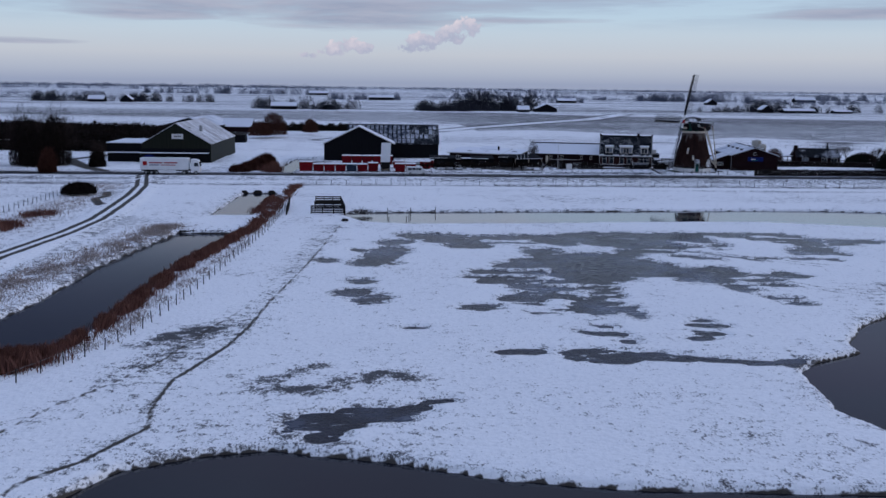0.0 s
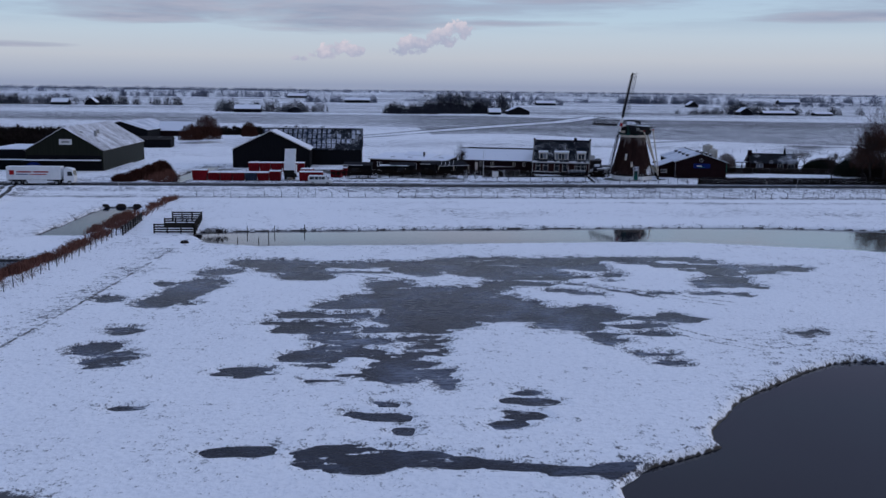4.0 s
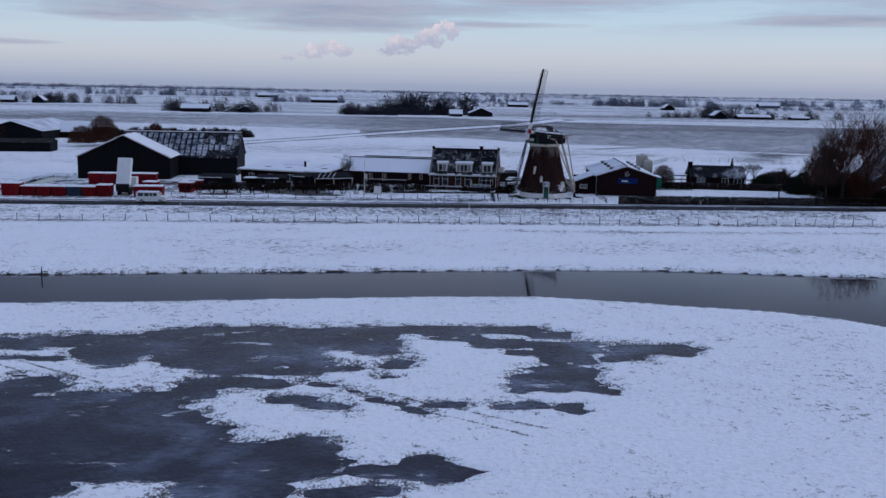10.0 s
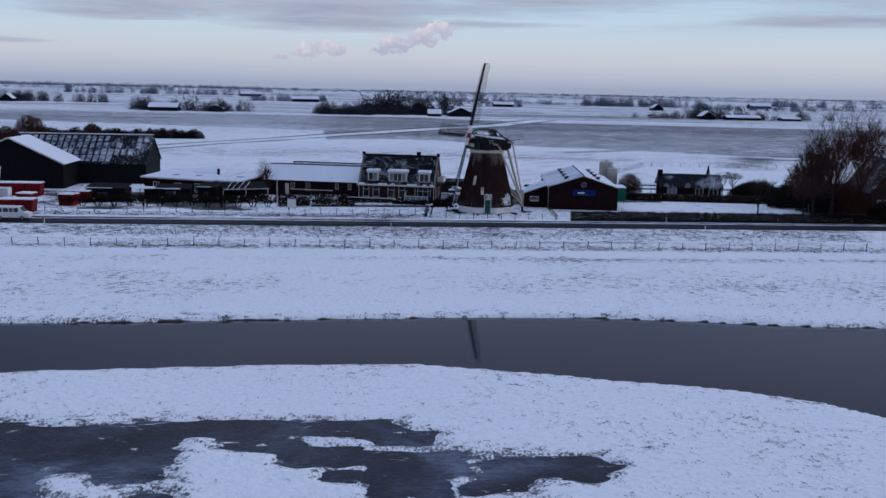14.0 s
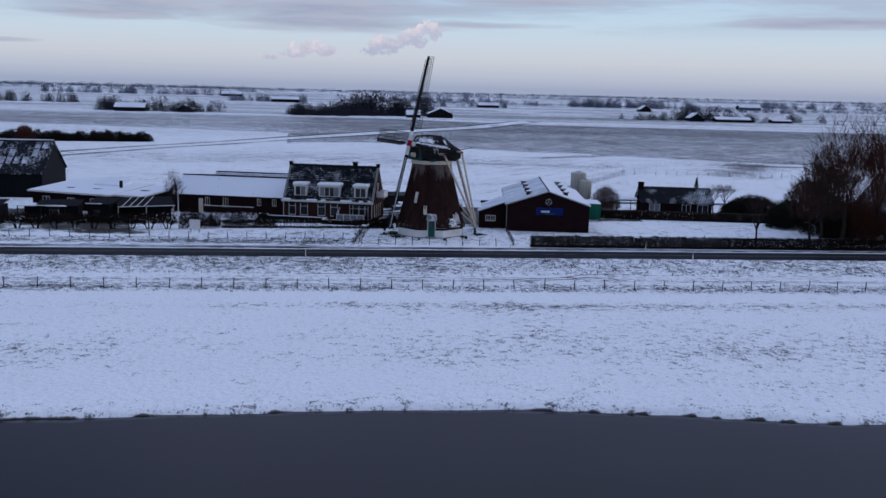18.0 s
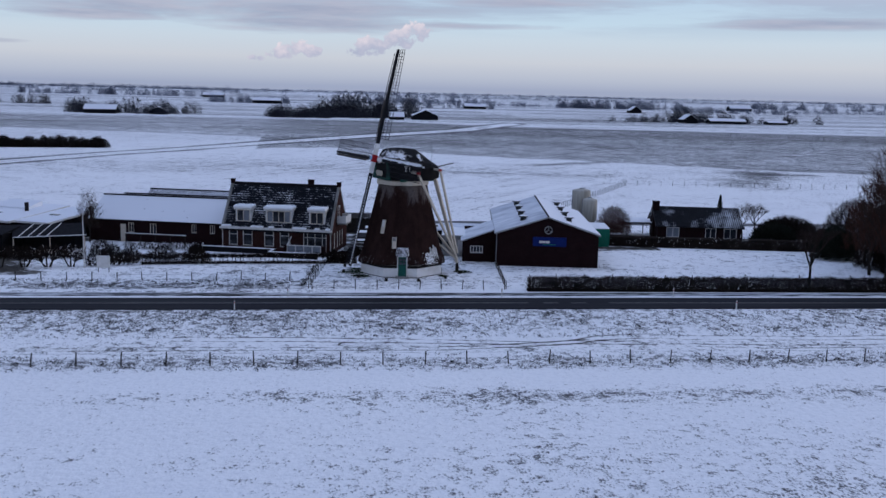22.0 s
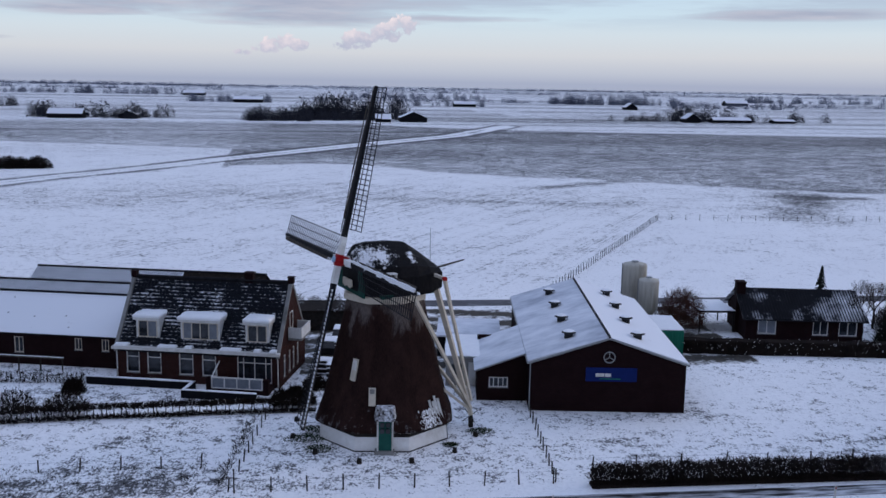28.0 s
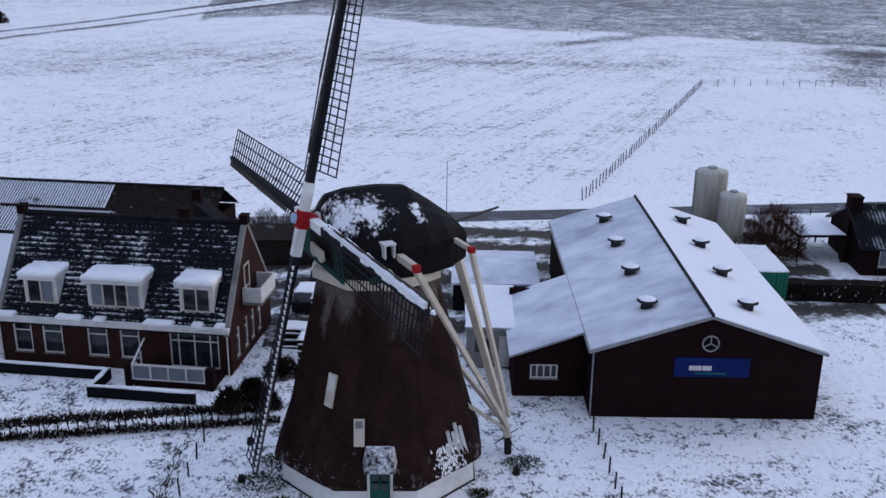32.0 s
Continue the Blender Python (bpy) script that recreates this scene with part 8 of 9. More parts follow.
# ---- stacked garden benches and pallets behind the house corner ----
for x, y, r, n in ((80.6, 273.5, -10, 4), (79.6, 276.2, -14, 3), (81.4, 279.4, -8, 5)):
    rack = thing("pallet_stack", x, y, NORTH_Z, r, "dark stack of wooden pallets with snow on its ledges", "pallets", "pallet stacks by the mill")
    for k in range(n):
        z = 0.42 * k
        d = 0.12 * (n - k)
        part("pallet", Geo().box(-1.3, 1.3, -0.6 - d, 0.7, z, z + 0.12).box(-1.25, -1.05, -0.55 - d, 0.65, z + 0.12, z + 0.42).box(1.05, 1.25, -0.55 - d, 0.65, z + 0.12, z + 0.42).box(-0.1, 0.1, -0.55 - d, 0.65, z + 0.12, z + 0.42), WOOD_DARK, rack)
        part("ledge_snow", snow_slab(-1.25, 1.2, -0.6 - d, -0.45 - d, z + 0.124, 0.07, 4), SNOW, rack)
    part("ledge_snow", snow_slab(-1.3, 1.3, -0.7, 0.7, 0.42 * n, 0.1, 4), SNOW, rack)
    part("top_board", Geo().box(-1.3, 1.3, -0.7, 0.7, 0.42 * n - 0.06, 0.42 * n - 0.004), WOOD_DARK, rack)

# ---- hedges, trees, reeds ----
def hedge(name, line, height, width, per_m, label, material=HEDGE, size=0.5, snow=0.0, stems=0.0, core=0.0, base=NORTH_Z, wide=0.13, low=0.0, bumpy=0.12):
    root = thing(name, line[0][0], line[0][1], 0, 0, label, "hedge")
    rnd = random.Random(str(line) + name)
    g, s, t = Geo(), Geo(), Geo()
    ox, oy = line[0]
    for (x0, y0), (x1, y1) in zip(line[:-1], line[1:]):
        ln = math.hypot(x1 - x0, y1 - y0)
        nx, ny = -(y1 - y0) / ln, (x1 - x0) / ln
        for _ in range(int(ln * per_m)):
            u, a, hz = rnd.random(), rnd.uniform(-1, 1) * width / 2, low + (1 - low) * rnd.random()
            top = height * (1 - bumpy + bumpy * (noise.noise(Vector((u * ln * (0.7 if bumpy < 0.2 else 0.35), 3.1, 0))) + 0.5 * noise.noise(Vector((u * ln * 1.1, 8.1, 0)))))
            p = Vector((x0 + (x1 - x0) * u + nx * a - ox, y0 + (y1 - y0) * u + ny * a - oy, base - 0.05 + top * hz * 0.9))
            d = Vector((rnd.gauss(0, 0.5), rnd.gauss(0, 0.5), rnd.uniform(0.2, 1))).normalized() * size * rnd.uniform(0.5, 1.2)
            e = Vector((rnd.gauss(0, 1), rnd.gauss(0, 1), rnd.gauss(0, 0.4))).normalized() * size * wide
            (s if rnd.random() < snow * (0.3 + hz) else g).add([tuple(p - e), tuple(p + e), tuple(p + d)], [(0, 1, 2)])
        if core:
            n = max(2, int(ln / 1.2))
            ring = []
            for k in range(n + 1):
                u = k / n
                hh = height * core * (1 + 0.08 * noise.noise(Vector((u * ln, 1.7, 0))))
                ww = width * 0.42 * (1 + 0.15 * noise.noise(Vector((u * ln * 0.8, 5.7, 0))))
                cx, cy = x0 + (x1 - x0) * u - ox, y0 + (y1 - y0) * u - oy
                ring.append([(cx + nx * a * ww, cy + ny * a * ww, base - 0.1 + b * hh) for a, b in ((-1, 0), (-0.9, 0.9), (0, 1.0), (0.9, 0.9), (1, 0))])
            part("core", Geo().loft(ring), material, root)
        if stems:
            for k in range(int(ln / stems)):
                u = (k + rnd.random() * 0.5) * stems / ln
                x, y = x0 + (x1 - x0) * u - ox, y0 + (y1 - y0) * u - oy
                t.beam((x, y, NORTH_Z - 0.1), (x + rnd.gauss(0, 0.12), y, NORTH_Z + height * 0.8), 0.10, 0.06, 5)
    part("brushwood", g, material, root, kind="stuff")
    if s.f:
        part("caught_snow", s, SNOW, root, "snow caught in the twigs", kind="stuff")
    if t.f:
        part("stem_work", t, WOOD_DARK, root, kind="stuff")


hedge("hedge", [(96.6, 249.4), (125, 249.1), (152, 248.8)], 2.0, 1.0, 900, "clipped dark beech hedge along the road", HEDGE, 0.34, 0.0, 0.55, core=0.18, wide=0.12, bumpy=0.15)
hedge("hedge", [(112, 281.8), (120, 280.2), (149, 276.0)], 1.9, 1.6, 900, "dark evergreen hedge dusted with snow on top", HEDGE, 0.26, 0.06, core=0.86, wide=0.16, low=0.1, bumpy=0.2)
PLEACHED = [(52.5, 264.6), (62, 265.3), (78.3, 265.9)]
hedge("hedge", PLEACHED, 1.45, 0.5, 330, "pleached bare garden hedge with snow between its stems", HEDGE, 0.36, 0.02, 0.5, wide=0.11, low=0.66)
hedge("hedge", PLEACHED, 0.34, 0.7, 200, "low dark undergrowth at the foot of the pleached hedge", HEDGE, 0.25, 0.02, wide=0.2)
hedge("hedge", [(46.5, 263.2), (52.3, 264.4)], 1.4, 1.1, 150, "ragged bare hedge end beside the flagpole", HEDGE, 0.4, 0.02, 0.5, wide=0.18, low=0.1)
for k in range(14):
    x = 10.5 + 2.65 * k
    gnarl = thing("pollard_shrub", x, 261.7 + 0.03 * (x - 10), NORTH_Z, 0, "gnarled bare pollard with arching dark shoots", "shrub", "pollards before the workshop")
    a, b = Geo(), Geo()
    rnd = random.Random(300 + k)
    for side in (-1, rnd.choice((-0.4, 0.4)), 1):        # forked from a short knotted stump
        foot, fork = Vector((side * 0.2, 0, -0.15)), Vector((side * rnd.uniform(0.2, 0.75), rnd.uniform(-0.2, 0.2), rnd.uniform(0.4, 1.0)))
        a.beam(foot, fork, rnd.uniform(0.16, 0.3), rnd.uniform(0.13, 0.22), 6)
        for _ in range(14):
            p, d = fork.copy(), Vector((side * rnd.uniform(-0.3, 1.0), rnd.gauss(0, 0.4), 1.0)).normalized()
            w = rnd.uniform(0.05, 0.11)
            for step in range(4):   # each shoot bends over towards its tip
                q = p + d * rnd.uniform(0.3, 0.5)
                b.beam(p, q, w, w * 0.8, 3)
                for _ in range(3):
                    b.beam(q, q + Vector((rnd.gauss(0, 0.3), rnd.gauss(0, 0.25), rnd.uniform(-0.1, 0.4))), w * 0.45, w * 0.2, 3)
                p, w = q, w * 0.8
                d = (d + Vector((side * 0.25, rnd.gauss(0, 0.15), -0.32))).normalized()
    part("stump", a, WOOD_DARK, gnarl)
    part("crown", b, HEDGE, gnarl)
hedge("hedge", [(10, 267.0), (30, 268.5), (45, 269)], 2.0, 1.6, 100, "rough bramble thicket before the workshop", HEDGE, 0.6, 0.01, wide=0.16, bumpy=0.3)
hedge("hedge", [(48.3, 275.8), (58.6, 274.8)], 1.1, 0.9, 110, "low snowy garden hedge beside the wing", HEDGE, 0.4, 0.3, 0.6)
for x, y, r, h in ((54.5, 266.9, 2.1, 2.0), (58.6, 267.0, 2.0, 1.6), (50.8, 266.8, 1.5, 1.6), (48.6, 267.5, 1.4, 2.0), (46.8, 269.5, 1.6, 2.4), (75.5, 267.5, 0.9, 1.4), (77.3, 267.6, 1.0, 1.3), (76.6, 269.4, 0.8, 1.0), (78.2, 271.6, 1.1, 1.3), (58, 272, 1.0, 1.3)):
    rnd = random.Random(int(x * 13))
    g = Geo()
    thicket(g, 0, 0, -0.1, r, r * 0.8, h, 1500, 0.32, rnd)
    s = thing("shrub", x, y, NORTH_Z, 0, "dark leafless garden shrub in the snow", "shrub", "garden shrubs")
    part("brushwood", g, HEDGE, s, kind="stuff")


def tree(x, y, h, spread, seed, label, levels=5, material=BARK, name="tree", upright=0.5, kids=3, z=NORTH_Z, fuzz=0, fuzz_size=0.8, rx=None):
    t = thing(name, x, y, z, 0, label, "tree")
    a, b = Geo(), Geo()
    bare_tree(a, b, (0, 0, -0.2), h, spread, seed, levels, upright=upright, kids=kids)
    if fuzz:
        rnd = random.Random(seed)
        thicket(b, 0, 0, 0, rx or h * 0.32, rx or h * 0.32, h * 0.98, fuzz, fuzz_size * 1.5, rnd, h * 0.25, 0.025)
    part("trunk", a, WOOD_DARK, t)
    part("crown", b, material, t)


tree(145.0, 255.5, 19, 0.95, 11, "tall bare poplar with upswept limbs", 6, TWIG_RED, kids=3, upright=1.0, fuzz=1500, fuzz_size=1.2, rx=7.0)
tree(140.6, 253.5, 15, 0.8, 12, "slender bare tree at the roadside", 5, upright=0.9, fuzz=900, fuzz_size=0.9, rx=3.2)
tree(151.0, 257.5, 20, 0.95, 15, "tall bare poplar beside the gabled house", 6, TWIG_RED, upright=1.0, fuzz=1500, fuzz_size=1.2, rx=7.0)
tree(129.2, 249.6, 10.5, 0.7, 13, "small bare roadside tree in the hedge", 5, upright=0.5)
tree(153.0, 250.8, 9, 0.9, 17, "small bare tree near the road", 5, fuzz=500)
tree(42.6, 281.3, 7.0, 0.55, 19, "clipped bare lime tree by the wing", 5, upright=1.0, fuzz=900, fuzz_size=0.6, rx=1.6)
tree(146.5, 262, 15, 0.9, 31, "bare brown tree behind the roadside poplars", 6, upright=0.8, fuzz=1900, fuzz_size=1.1, rx=4.8)
tree(141.8, 259, 12, 0.9, 32, "bushy bare tree at the garden corner", 5, TWIG_RED, upright=0.7, fuzz=1200, fuzz_size=0.9, rx=3.4)
tree(136.0, 284.5, 7.5, 1.0, 33, "small bare fruit tree behind the hedge", 5, upright=0.4)
tree(140.0, 289.0, 8.5, 1.0, 34, "bare spreading fruit tree in the garden", 5, upright=0.4)
for x, y, r, h, m, sd in ((143.5, 271.0, 3.2, 4.5, FIR, 2), (147.0, 264, 4.0, 5.5, HEDGE, 3), (150, 259, 4, 6, TWIG_RED, 4), (139.5, 281, 3.6, 3.4, FIR, 6), (155, 255, 3, 3, HEDGE, 7), (146.5, 259.5, 2.6, 3.4, HEDGE, 9), (150, 263, 4.5, 6.0, HEDGE, 10), (144.5, 287, 5.0, 3.6, HEDGE, 11), (152, 281, 5, 7, HEDGE, 12)):
    g = Geo()
    thicket(g, 0, 0, -0.1, r, r, h, int(2600 + 1500 * r), 0.6, random.Random(sd), 0.0, 0.075)
    s = thing("bush", x, y, NORTH_Z, 0, "rounded dark leafless bush" if m is HEDGE else "dense dark bush beside the road", "bush", "bushes near the bungalow")
    part("brushwood", g, m, s, kind="stuff")
g = Geo()
thicket(g, 0, 0, -0.1, 2.7, 2.5, 4.6, 5200, 0.75, random.Random(1), 0.6, 0.03)
s = thing("bush", 117.8, 289.4, NORTH_Z, 0, "rounded russet leafless bush behind the barn", "bush", "bushes near the bungalow")
part("brushwood", g, TWIG_RED, s, kind="stuff")
trunk, twig = Geo(), Geo()
bare_tree(trunk, twig, (0, 0, -0.2), 3.4, 1.2, 71, 4, upright=0.3)
part("stems", trunk, WOOD_DARK, s)
fir = thing("fir_tree", 136.5, 294.5, NORTH_Z, 0, "small dark fir tree behind the bungalow", "tree")
part("trunk", Geo().beam((0, 0, -0.2), (0, 0, 6.2), 0.25, 0.05, 6), WOOD_DARK, fir)
g, rnd = Geo(), random.Random(8)
for k in range(420):
    z = 1.0 + 5.2 * rnd.random()
    r = (6.4 - z) * 0.26
    t = rnd.uniform(0, 6.28)
    p, q = Vector((0, 0, z)), Vector((r * math.cos(t), r * math.sin(t), z - 0.25))
    e = Vector((-math.sin(t), math.cos(t), 0)) * 0.16
    g.add([tuple(p), tuple(q - e), tuple(q + e)], [(0, 1, 2)])
part("crown", g, FIR, fir)

# trees west of the drive and along the far ditches
for k, (x, y, h, m) in enumerate(((-88, 266.5, 17.5, BARK), (-96, 265.8, 17, BARK), (-92, 268, 14, BARK), (-83.5, 245.5, 6, TWIG_RED), (-106, 262, 9, BARK), (-78, 268, 6, BARK))):
    tree(x, y, h, 0.9, 40 + k, "bare dark tree beside the snowy drive", 5, m, fuzz=1400, fuzz_size=0.9, upright=0.8)
for k, (x, y, r, h, m) in enumerate(((-96, 265.5, 4.2, 13, HEDGE), (-88.5, 266, 4.0, 13.5, HEDGE), (-92, 263, 5.0, 9, HEDGE), (-83.5, 244.3, 2.0, 4.6, TWIG_RED), (-62.6, 201, 3.4, 1.9, HEDGE), (-109, 262, 6, 7, TWIG_RED), (-76.5, 262, 2.0, 4.0, HEDGE), (-37.5, 250.5, 2.6, 1.5, TWIG_RED), (-35.2, 255.5, 2.8, 2.2, TWIG_RED), (-33.6, 261, 3.0, 2.9, TWIG_RED), (-32.6, 267, 2.8, 3.4, TWIG_RED), (-49, 428, 6, 9.5, TWIG_RED), (-35, 452, 3.5, 6, TWIG_RED), (-54, 420, 5, 6, TWIG_RED))):
    g = Geo()
    thicket(g, 0, 0, -0.1, r, r, h, 7000 if h > 6 else 4000, 0.8, random.Random(60 + k), 0.0, 0.12)
    s = thing("bush", x, y, NORTH_Z - 0.1, 0, "russet leafless thicket in the snow" if m is not HEDGE else "dark tangled thicket beside the drive", "bush", "thickets west of the yard")
    part("brushwood", g, m, s, kind="stuff")
hedge("hedgerow", [far(-180, 432), far(-80, 414)], 8.0, 12, 130, "far dark hedgerow of bare bushes", HEDGE, 1.6, base=POLDER_Z, wide=0.25, bumpy=0.45)
hedge("hedgerow", [far(-180, 395), far(-78, 368)], 7.5, 18, 130, "dark orchard rows behind the drive", HEDGE, 1.6, base=POLDER_Z, wide=0.25, bumpy=0.45)
hedge("hedgerow", [(-190, 345), (-74, 339)], 5.0, 11, 120, "dark rows of bare bushes beyond the shed", HEDGE, 1.5, base=POLDER_Z, wide=0.25, bumpy=0.4)
(hx0, hy0), (hx1, hy1) = far(-62, 462), far(-1, 472.5)
row = thing("hedgerow", hx0, hy0, POLDER_Z, 0, "dark bushy field hedge of rounded bare bushes across the snow", "hedge", kind="stuff")
g, rnd = Geo(), random.Random(91)
for k in range(42):
    u = (k + rnd.uniform(-0.3, 0.3)) / 41
    thicket(g, (hx1 - hx0) * u, (hy1 - hy0) * u, -0.2, rnd.uniform(1.6, 2.6), rnd.uniform(1.6, 2.4), rnd.uniform(2.8, 4.6), 1300, 0.5, rnd, 0.0, 0.2)
part("brushwood", g, HEDGE, row, kind="stuff")


def reed_bed(name, pts_fn, count, h, material, label, seed):
    rnd = random.Random(seed)
    P = []
    while len(P) < count:       # clumped, with thin places between
        p = pts_fn(rnd)
        if noise.noise(Vector((p[0] * 0.45, p[1] * 0.3, seed))) + rnd.uniform(-0.4, 0.4) > (-0.22 if h < 0.8 else 0.0):
            P.append(p)
    zs = ground_z([p[0] for p in P], [p[1] for p in P])
    g = Geo()
    blades(g, [(p[0], p[1], float(z)) for p, z in zip(P, zs)], h, 0.06 if h > 0.8 else 0.05, rnd, 0.16 if h > 1 else 0.5)
    solo(name, g, material, label, "reeds", kind="stuff")


def along(rnd, line, spread):
    k = rnd.random() * (len(line) - 1)
    i = int(k)
    u = k - i
    return (line[i][0] * (1 - u) + line[i + 1][0] * u + rnd.gauss(0, spread), line[i][1] * (1 - u) + line[i + 1][1] * u + rnd.gauss(0, spread * 0.6))


EDGE = [(-38, 77.6), (-33.8, 78.2), (-30.8, 79.6), (-28.6, 84.0), (-27.6, 90), (-26.9, 98), (-26.4, 106), (-26.1, 114), (-25.4, 124), (-24.4, 132), (-22.9, 142), (-21.9, 151)]
reed_bed("reeds", lambda r: along(r, EDGE, 0.35 + 0.5 * r.random()), 26000, 1.1, REED, "russet reed bed along the ditch", 1)
reed_bed("reeds", lambda r: along(r, [(-42, 75.4), (-35, 75.6), (-31, 76.9), (-28.9, 80.5)], 1.05), 13000, 1.5, REED, "broad russet reed bed at the ditch corner", 11)
reed_bed("reeds", lambda r: along(r, [(-21.3, 150), (-20.8, 165), (-20.6, 180), (-20.4, 205), (-20, 220)], 0.6), 2600, 0.9, REED, "russet reeds beside the upper ditch", 2)
reed_bed("reeds", lambda r: along(r, [(-23.0, 174), (-23.6, 184), (-22.6, 196)], 0.9), 2400, 1.1, REED, "reeds standing in the upper ditch", 3)
reed_bed("dry_grass", lambda r: along(r, [(-43, 84), (-42.6, 100), (-42, 116), (-39, 132), (-36, 148), (-35, 158)], 1.9), 16000, 0.32, DRY_GRASS, "dry grass on the snowy ditch bank", 4)
reed_bed("dry_grass", lambda r: along(r, [(-27.6, 80), (-25.4, 86), (-24.4, 95), (-23.4, 106), (-22.4, 120), (-20.6, 140), (-19.6, 175)], 0.7), 2600, 0.34, DRY_GRASS, "dull dry grass between reeds and fence", 5)
reed_bed("dry_grass", lambda r: along(r, [(73.4, 264.8), (72.7, 257.4), (72.1, 251.6)], 0.2), 380, 0.3, DULL_GRASS, "dark winter growth in the ditch beside the mill plot", 12)
reed_bed("reeds", lambda r: along(r, [(-61, 150), (-59.6, 156)], 1.5), 1500, 1.3, REED, "russet reed clump by the lane ditch", 6)
reed_bed("reeds", lambda r: along(r, [(-60, 166), (-59, 171)], 1.2), 900, 1.1, REED, "small russet reed clump by the lane", 8)
reed_bed("dry_grass", lambda r: along(r, [(-63, 140), (-60, 165), (-60, 190), (-62, 220)], 2.4), 4000, 0.4, DRY_GRASS, "pale dry grass along the lane ditch", 9)
reed_bed("reeds", lambda r: along(r, [(-30.5, 250), (-31, 262), (-30.8, 268)], 1.2), 3000, 1.7, REED, "tall russet reeds by the yard ditch", 7)


def scatter_grass(name, x0, x1, y0, y1, count, h, seed, label, test=None):
    rnd = random.Random(seed)
    P = []
    while len(P) < count:
        p = (rnd.uniform(x0, x1), rnd.uniform(y0, y1))
        if noise.noise(Vector((p[0] * 0.5, p[1] * 0.5, seed))) + rnd.uniform(-0.6, 0.6) > 0.05:
            P.append(p)
    zs = ground_z([p[0] for p in P], [p[1] for p in P])
    g = Geo()
    for (x, y), z in zip(P, zs):
        blades(g, [(x + rnd.gauss(0, 0.12), y + rnd.gauss(0, 0.12), float(z)) for _ in range(6)], h, 0.03, rnd, 0.5)
    solo(name, g, DULL_GRASS, label, "grass", kind="stuff")


scatter_grass("grass", 20, 140, 231.5, 240.0, 3600, 0.15, 1, "tufts of winter grass through snow on the road bank")
scatter_grass("grass", 25, 140, 220.8, 225.4, 1500, 0.16, 2, "long winter grass along the pasture fence")
scatter_grass("grass", -18, 72, 250.6, 255.5, 1500, 0.17, 3, "winter grass on the verge before the hedge")

# ---- far farms and woods ----
def far_wood(x0, x1, y, depth, h, count, seed, label="far farm wood of bare trees", wide=0.5, dense=300, leaf=0.26):
    (x0, y), (x1, _) = far(x0, y), far(x1, y)
    w = thing("wood", (x0 + x1) / 2, y, POLDER_Z - 0.1, 0, label, "wood", kind="stuff")
    rnd = random.Random(seed)
    g, tr = Geo(), Geo()
    half = (x1 - x0) / 2
    for k in range(count):
        cx, cy = rnd.uniform(-half, half), rnd.uniform(-depth / 2, depth / 2)
        hh = h * rnd.uniform(0.45, 1.05)
        tr.beam((cx, cy, 0), (cx, cy, hh * 0.7), hh * 0.03, hh * 0.015, 4)
        thicket(g, cx, cy, -0.5, hh * wide, hh * wide, hh, dense, hh * (0.16 if leaf > 0.5 else 0.1), rnd, 0.0, leaf)
    # woods past 1200 m take the colour with haze mixed in
    part("crowns", g, FAR_WOOD if y < 1200 else HAZE_WOOD, w, kind="stuff")
    part("trunks", tr, WOOD_DARK, w, kind="stuff")


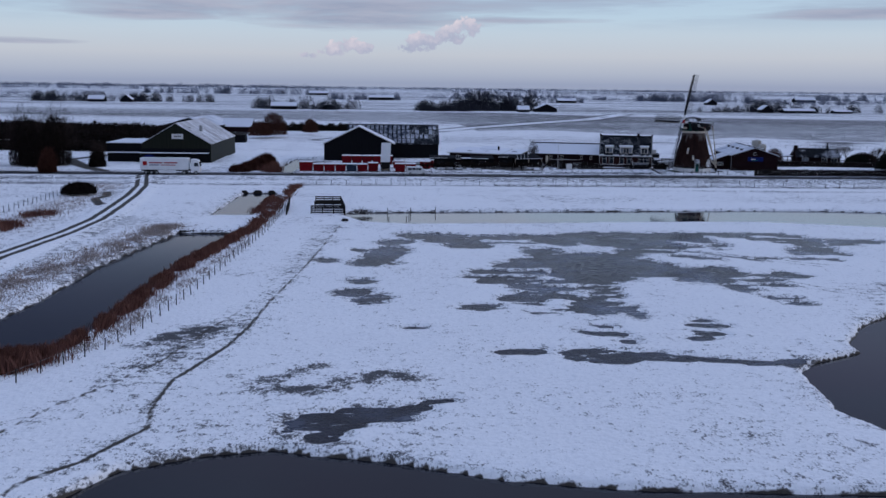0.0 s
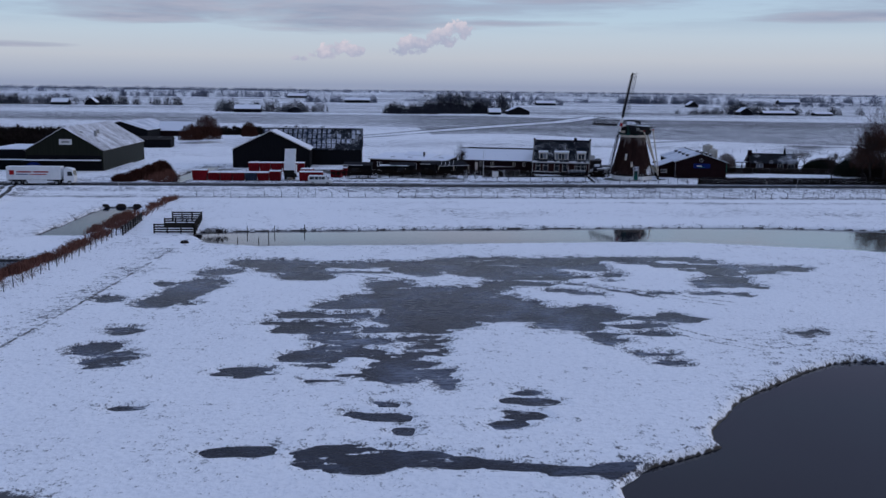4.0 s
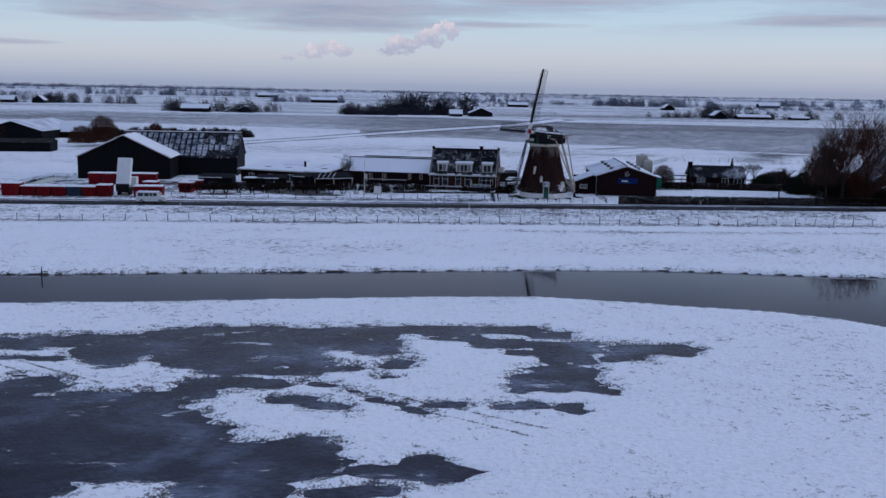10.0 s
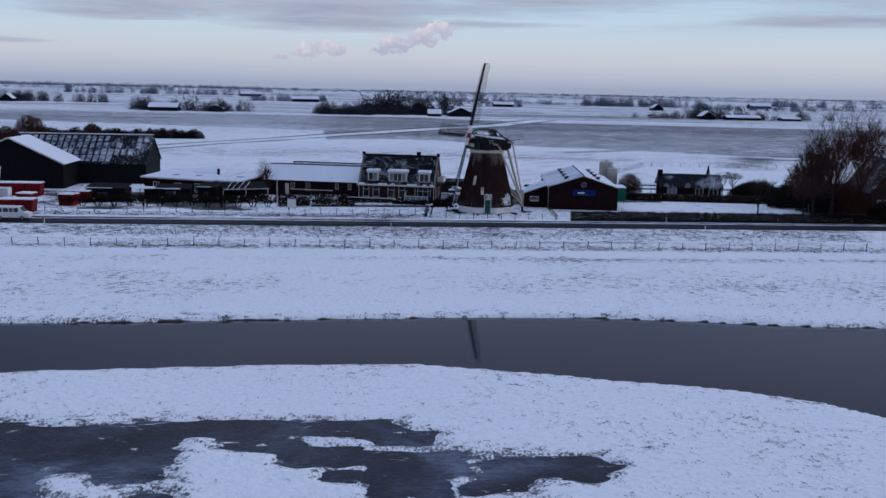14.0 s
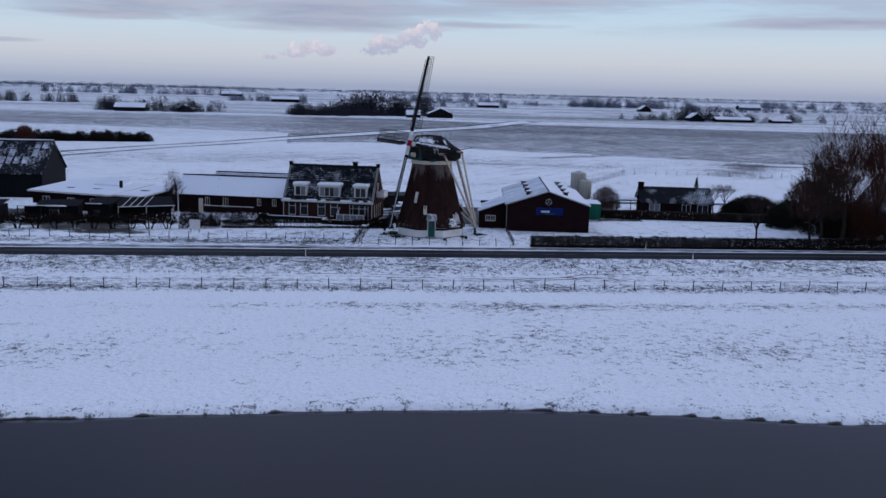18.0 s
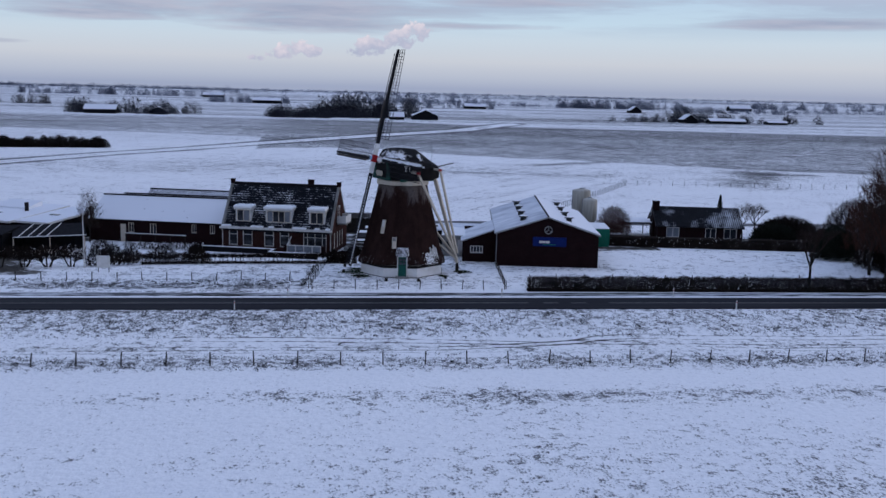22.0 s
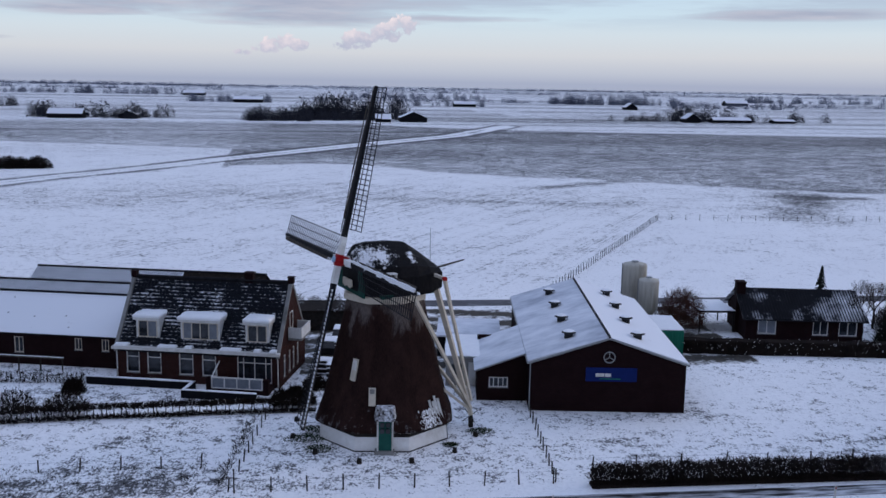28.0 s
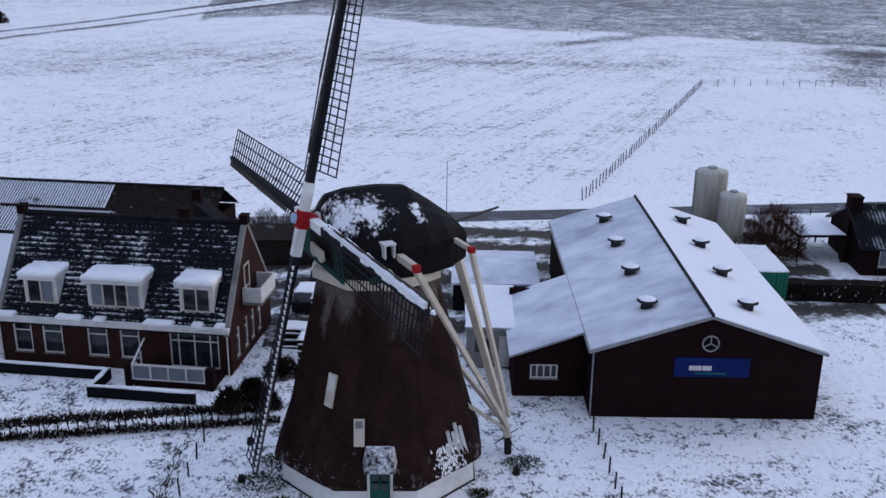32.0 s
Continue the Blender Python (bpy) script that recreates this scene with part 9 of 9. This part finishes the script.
# x from, x to, y, depth, height, trees
for k, (x0, x1, y, dp, h, n) in enumerate((
        (28, 108, 838, 34, 11, 90), (30, 70, 812, 6, 7, 40), (60, 130, 860, 20, 19, 26), (105, 130, 845, 10, 16, 10),
        (-112, -20, 840, 24, 12, 40), (-60, -35, 822, 8, 9, 14),
        (-360, -245, 1040, 24, 13, 46), (-270, -180, 1050, 12, 11, 24), (-70, 20, 1310, 20, 11, 40),
        (375, 550, 1450, 40, 15, 70), (285, 420, 885, 20, 8, 46), (330, 400, 905, 12, 14, 16), (420, 470, 900, 8, 10, 8), 
        (780, 1050, 1750, 30, 14, 46), (480, 640, 1300, 16, 10, 30), (120, 330, 1700, 30, 13, 44), (150, 260, 1250, 14, 9, 22), (-420, -120, 1750, 30, 14, 60))):
    far_wood(x0, x1, y, dp, h, n, 200 + k)
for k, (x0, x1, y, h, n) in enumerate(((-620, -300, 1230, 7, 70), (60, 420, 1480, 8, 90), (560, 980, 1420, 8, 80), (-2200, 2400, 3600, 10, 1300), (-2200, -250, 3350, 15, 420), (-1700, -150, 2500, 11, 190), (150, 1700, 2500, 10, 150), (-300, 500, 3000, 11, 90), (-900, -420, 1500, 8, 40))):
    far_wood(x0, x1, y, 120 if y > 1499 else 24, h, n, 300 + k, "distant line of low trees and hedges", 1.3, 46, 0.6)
for x, y, w, d, e, r, al, wm, rm in ((128, 818, 22, 16, 4, 9, "y", SHED_BLACK, ROOF_SNOW), (112, 812, 12, 9, 3, 7, "x", SHED_BLACK, ROOF_SNOW), (-92, 818, 26, 12, 4, 8, "x", SHED_BLACK, ROOF_SNOW), (-50, 822, 14, 10, 3.5, 7, "y", SHED_BLACK, ROOF_SNOW),
                                     (-300, 1020, 20, 12, 4, 9, "x", SHED_BLACK, ROOF_SNOW), (-268, 1022, 14, 12, 4, 10, "y", SHED_BLACK, ROOF_SNOW), (-20, 1290, 40, 14, 5, 9, "x", SHED_BLACK, ROOF_SNOW), (340, 868, 14, 12, 4, 9, "y", SHED_BLACK, ROOF_SNOW), (362, 870, 36, 10, 3, 5.5, "x", SHED_BLACK, ROOF_SNOW), (410, 872, 20, 10, 2.5, 4, "x", SHED_BLACK, ROOF_SNOW),
                                     (400, 1200, 16, 14, 4, 10, "y", SHED_BLACK, ROOF_SNOW), (220, 1240, 30, 12, 4, 8, "x", SHED_BLACK, ROOF_SNOW), (-130, 1700, 40, 16, 5, 10, "x", SHED_BLACK, ROOF_SNOW), (640, 1500, 40, 16, 5, 10, "x", SHED_BLACK, ROOF_SNOW)):
    far_shed(x, y, 0, w * 0.85, d, e * 0.8, r * 0.8, al, wm, rm, "far farm building with a snowy roof", "barn")
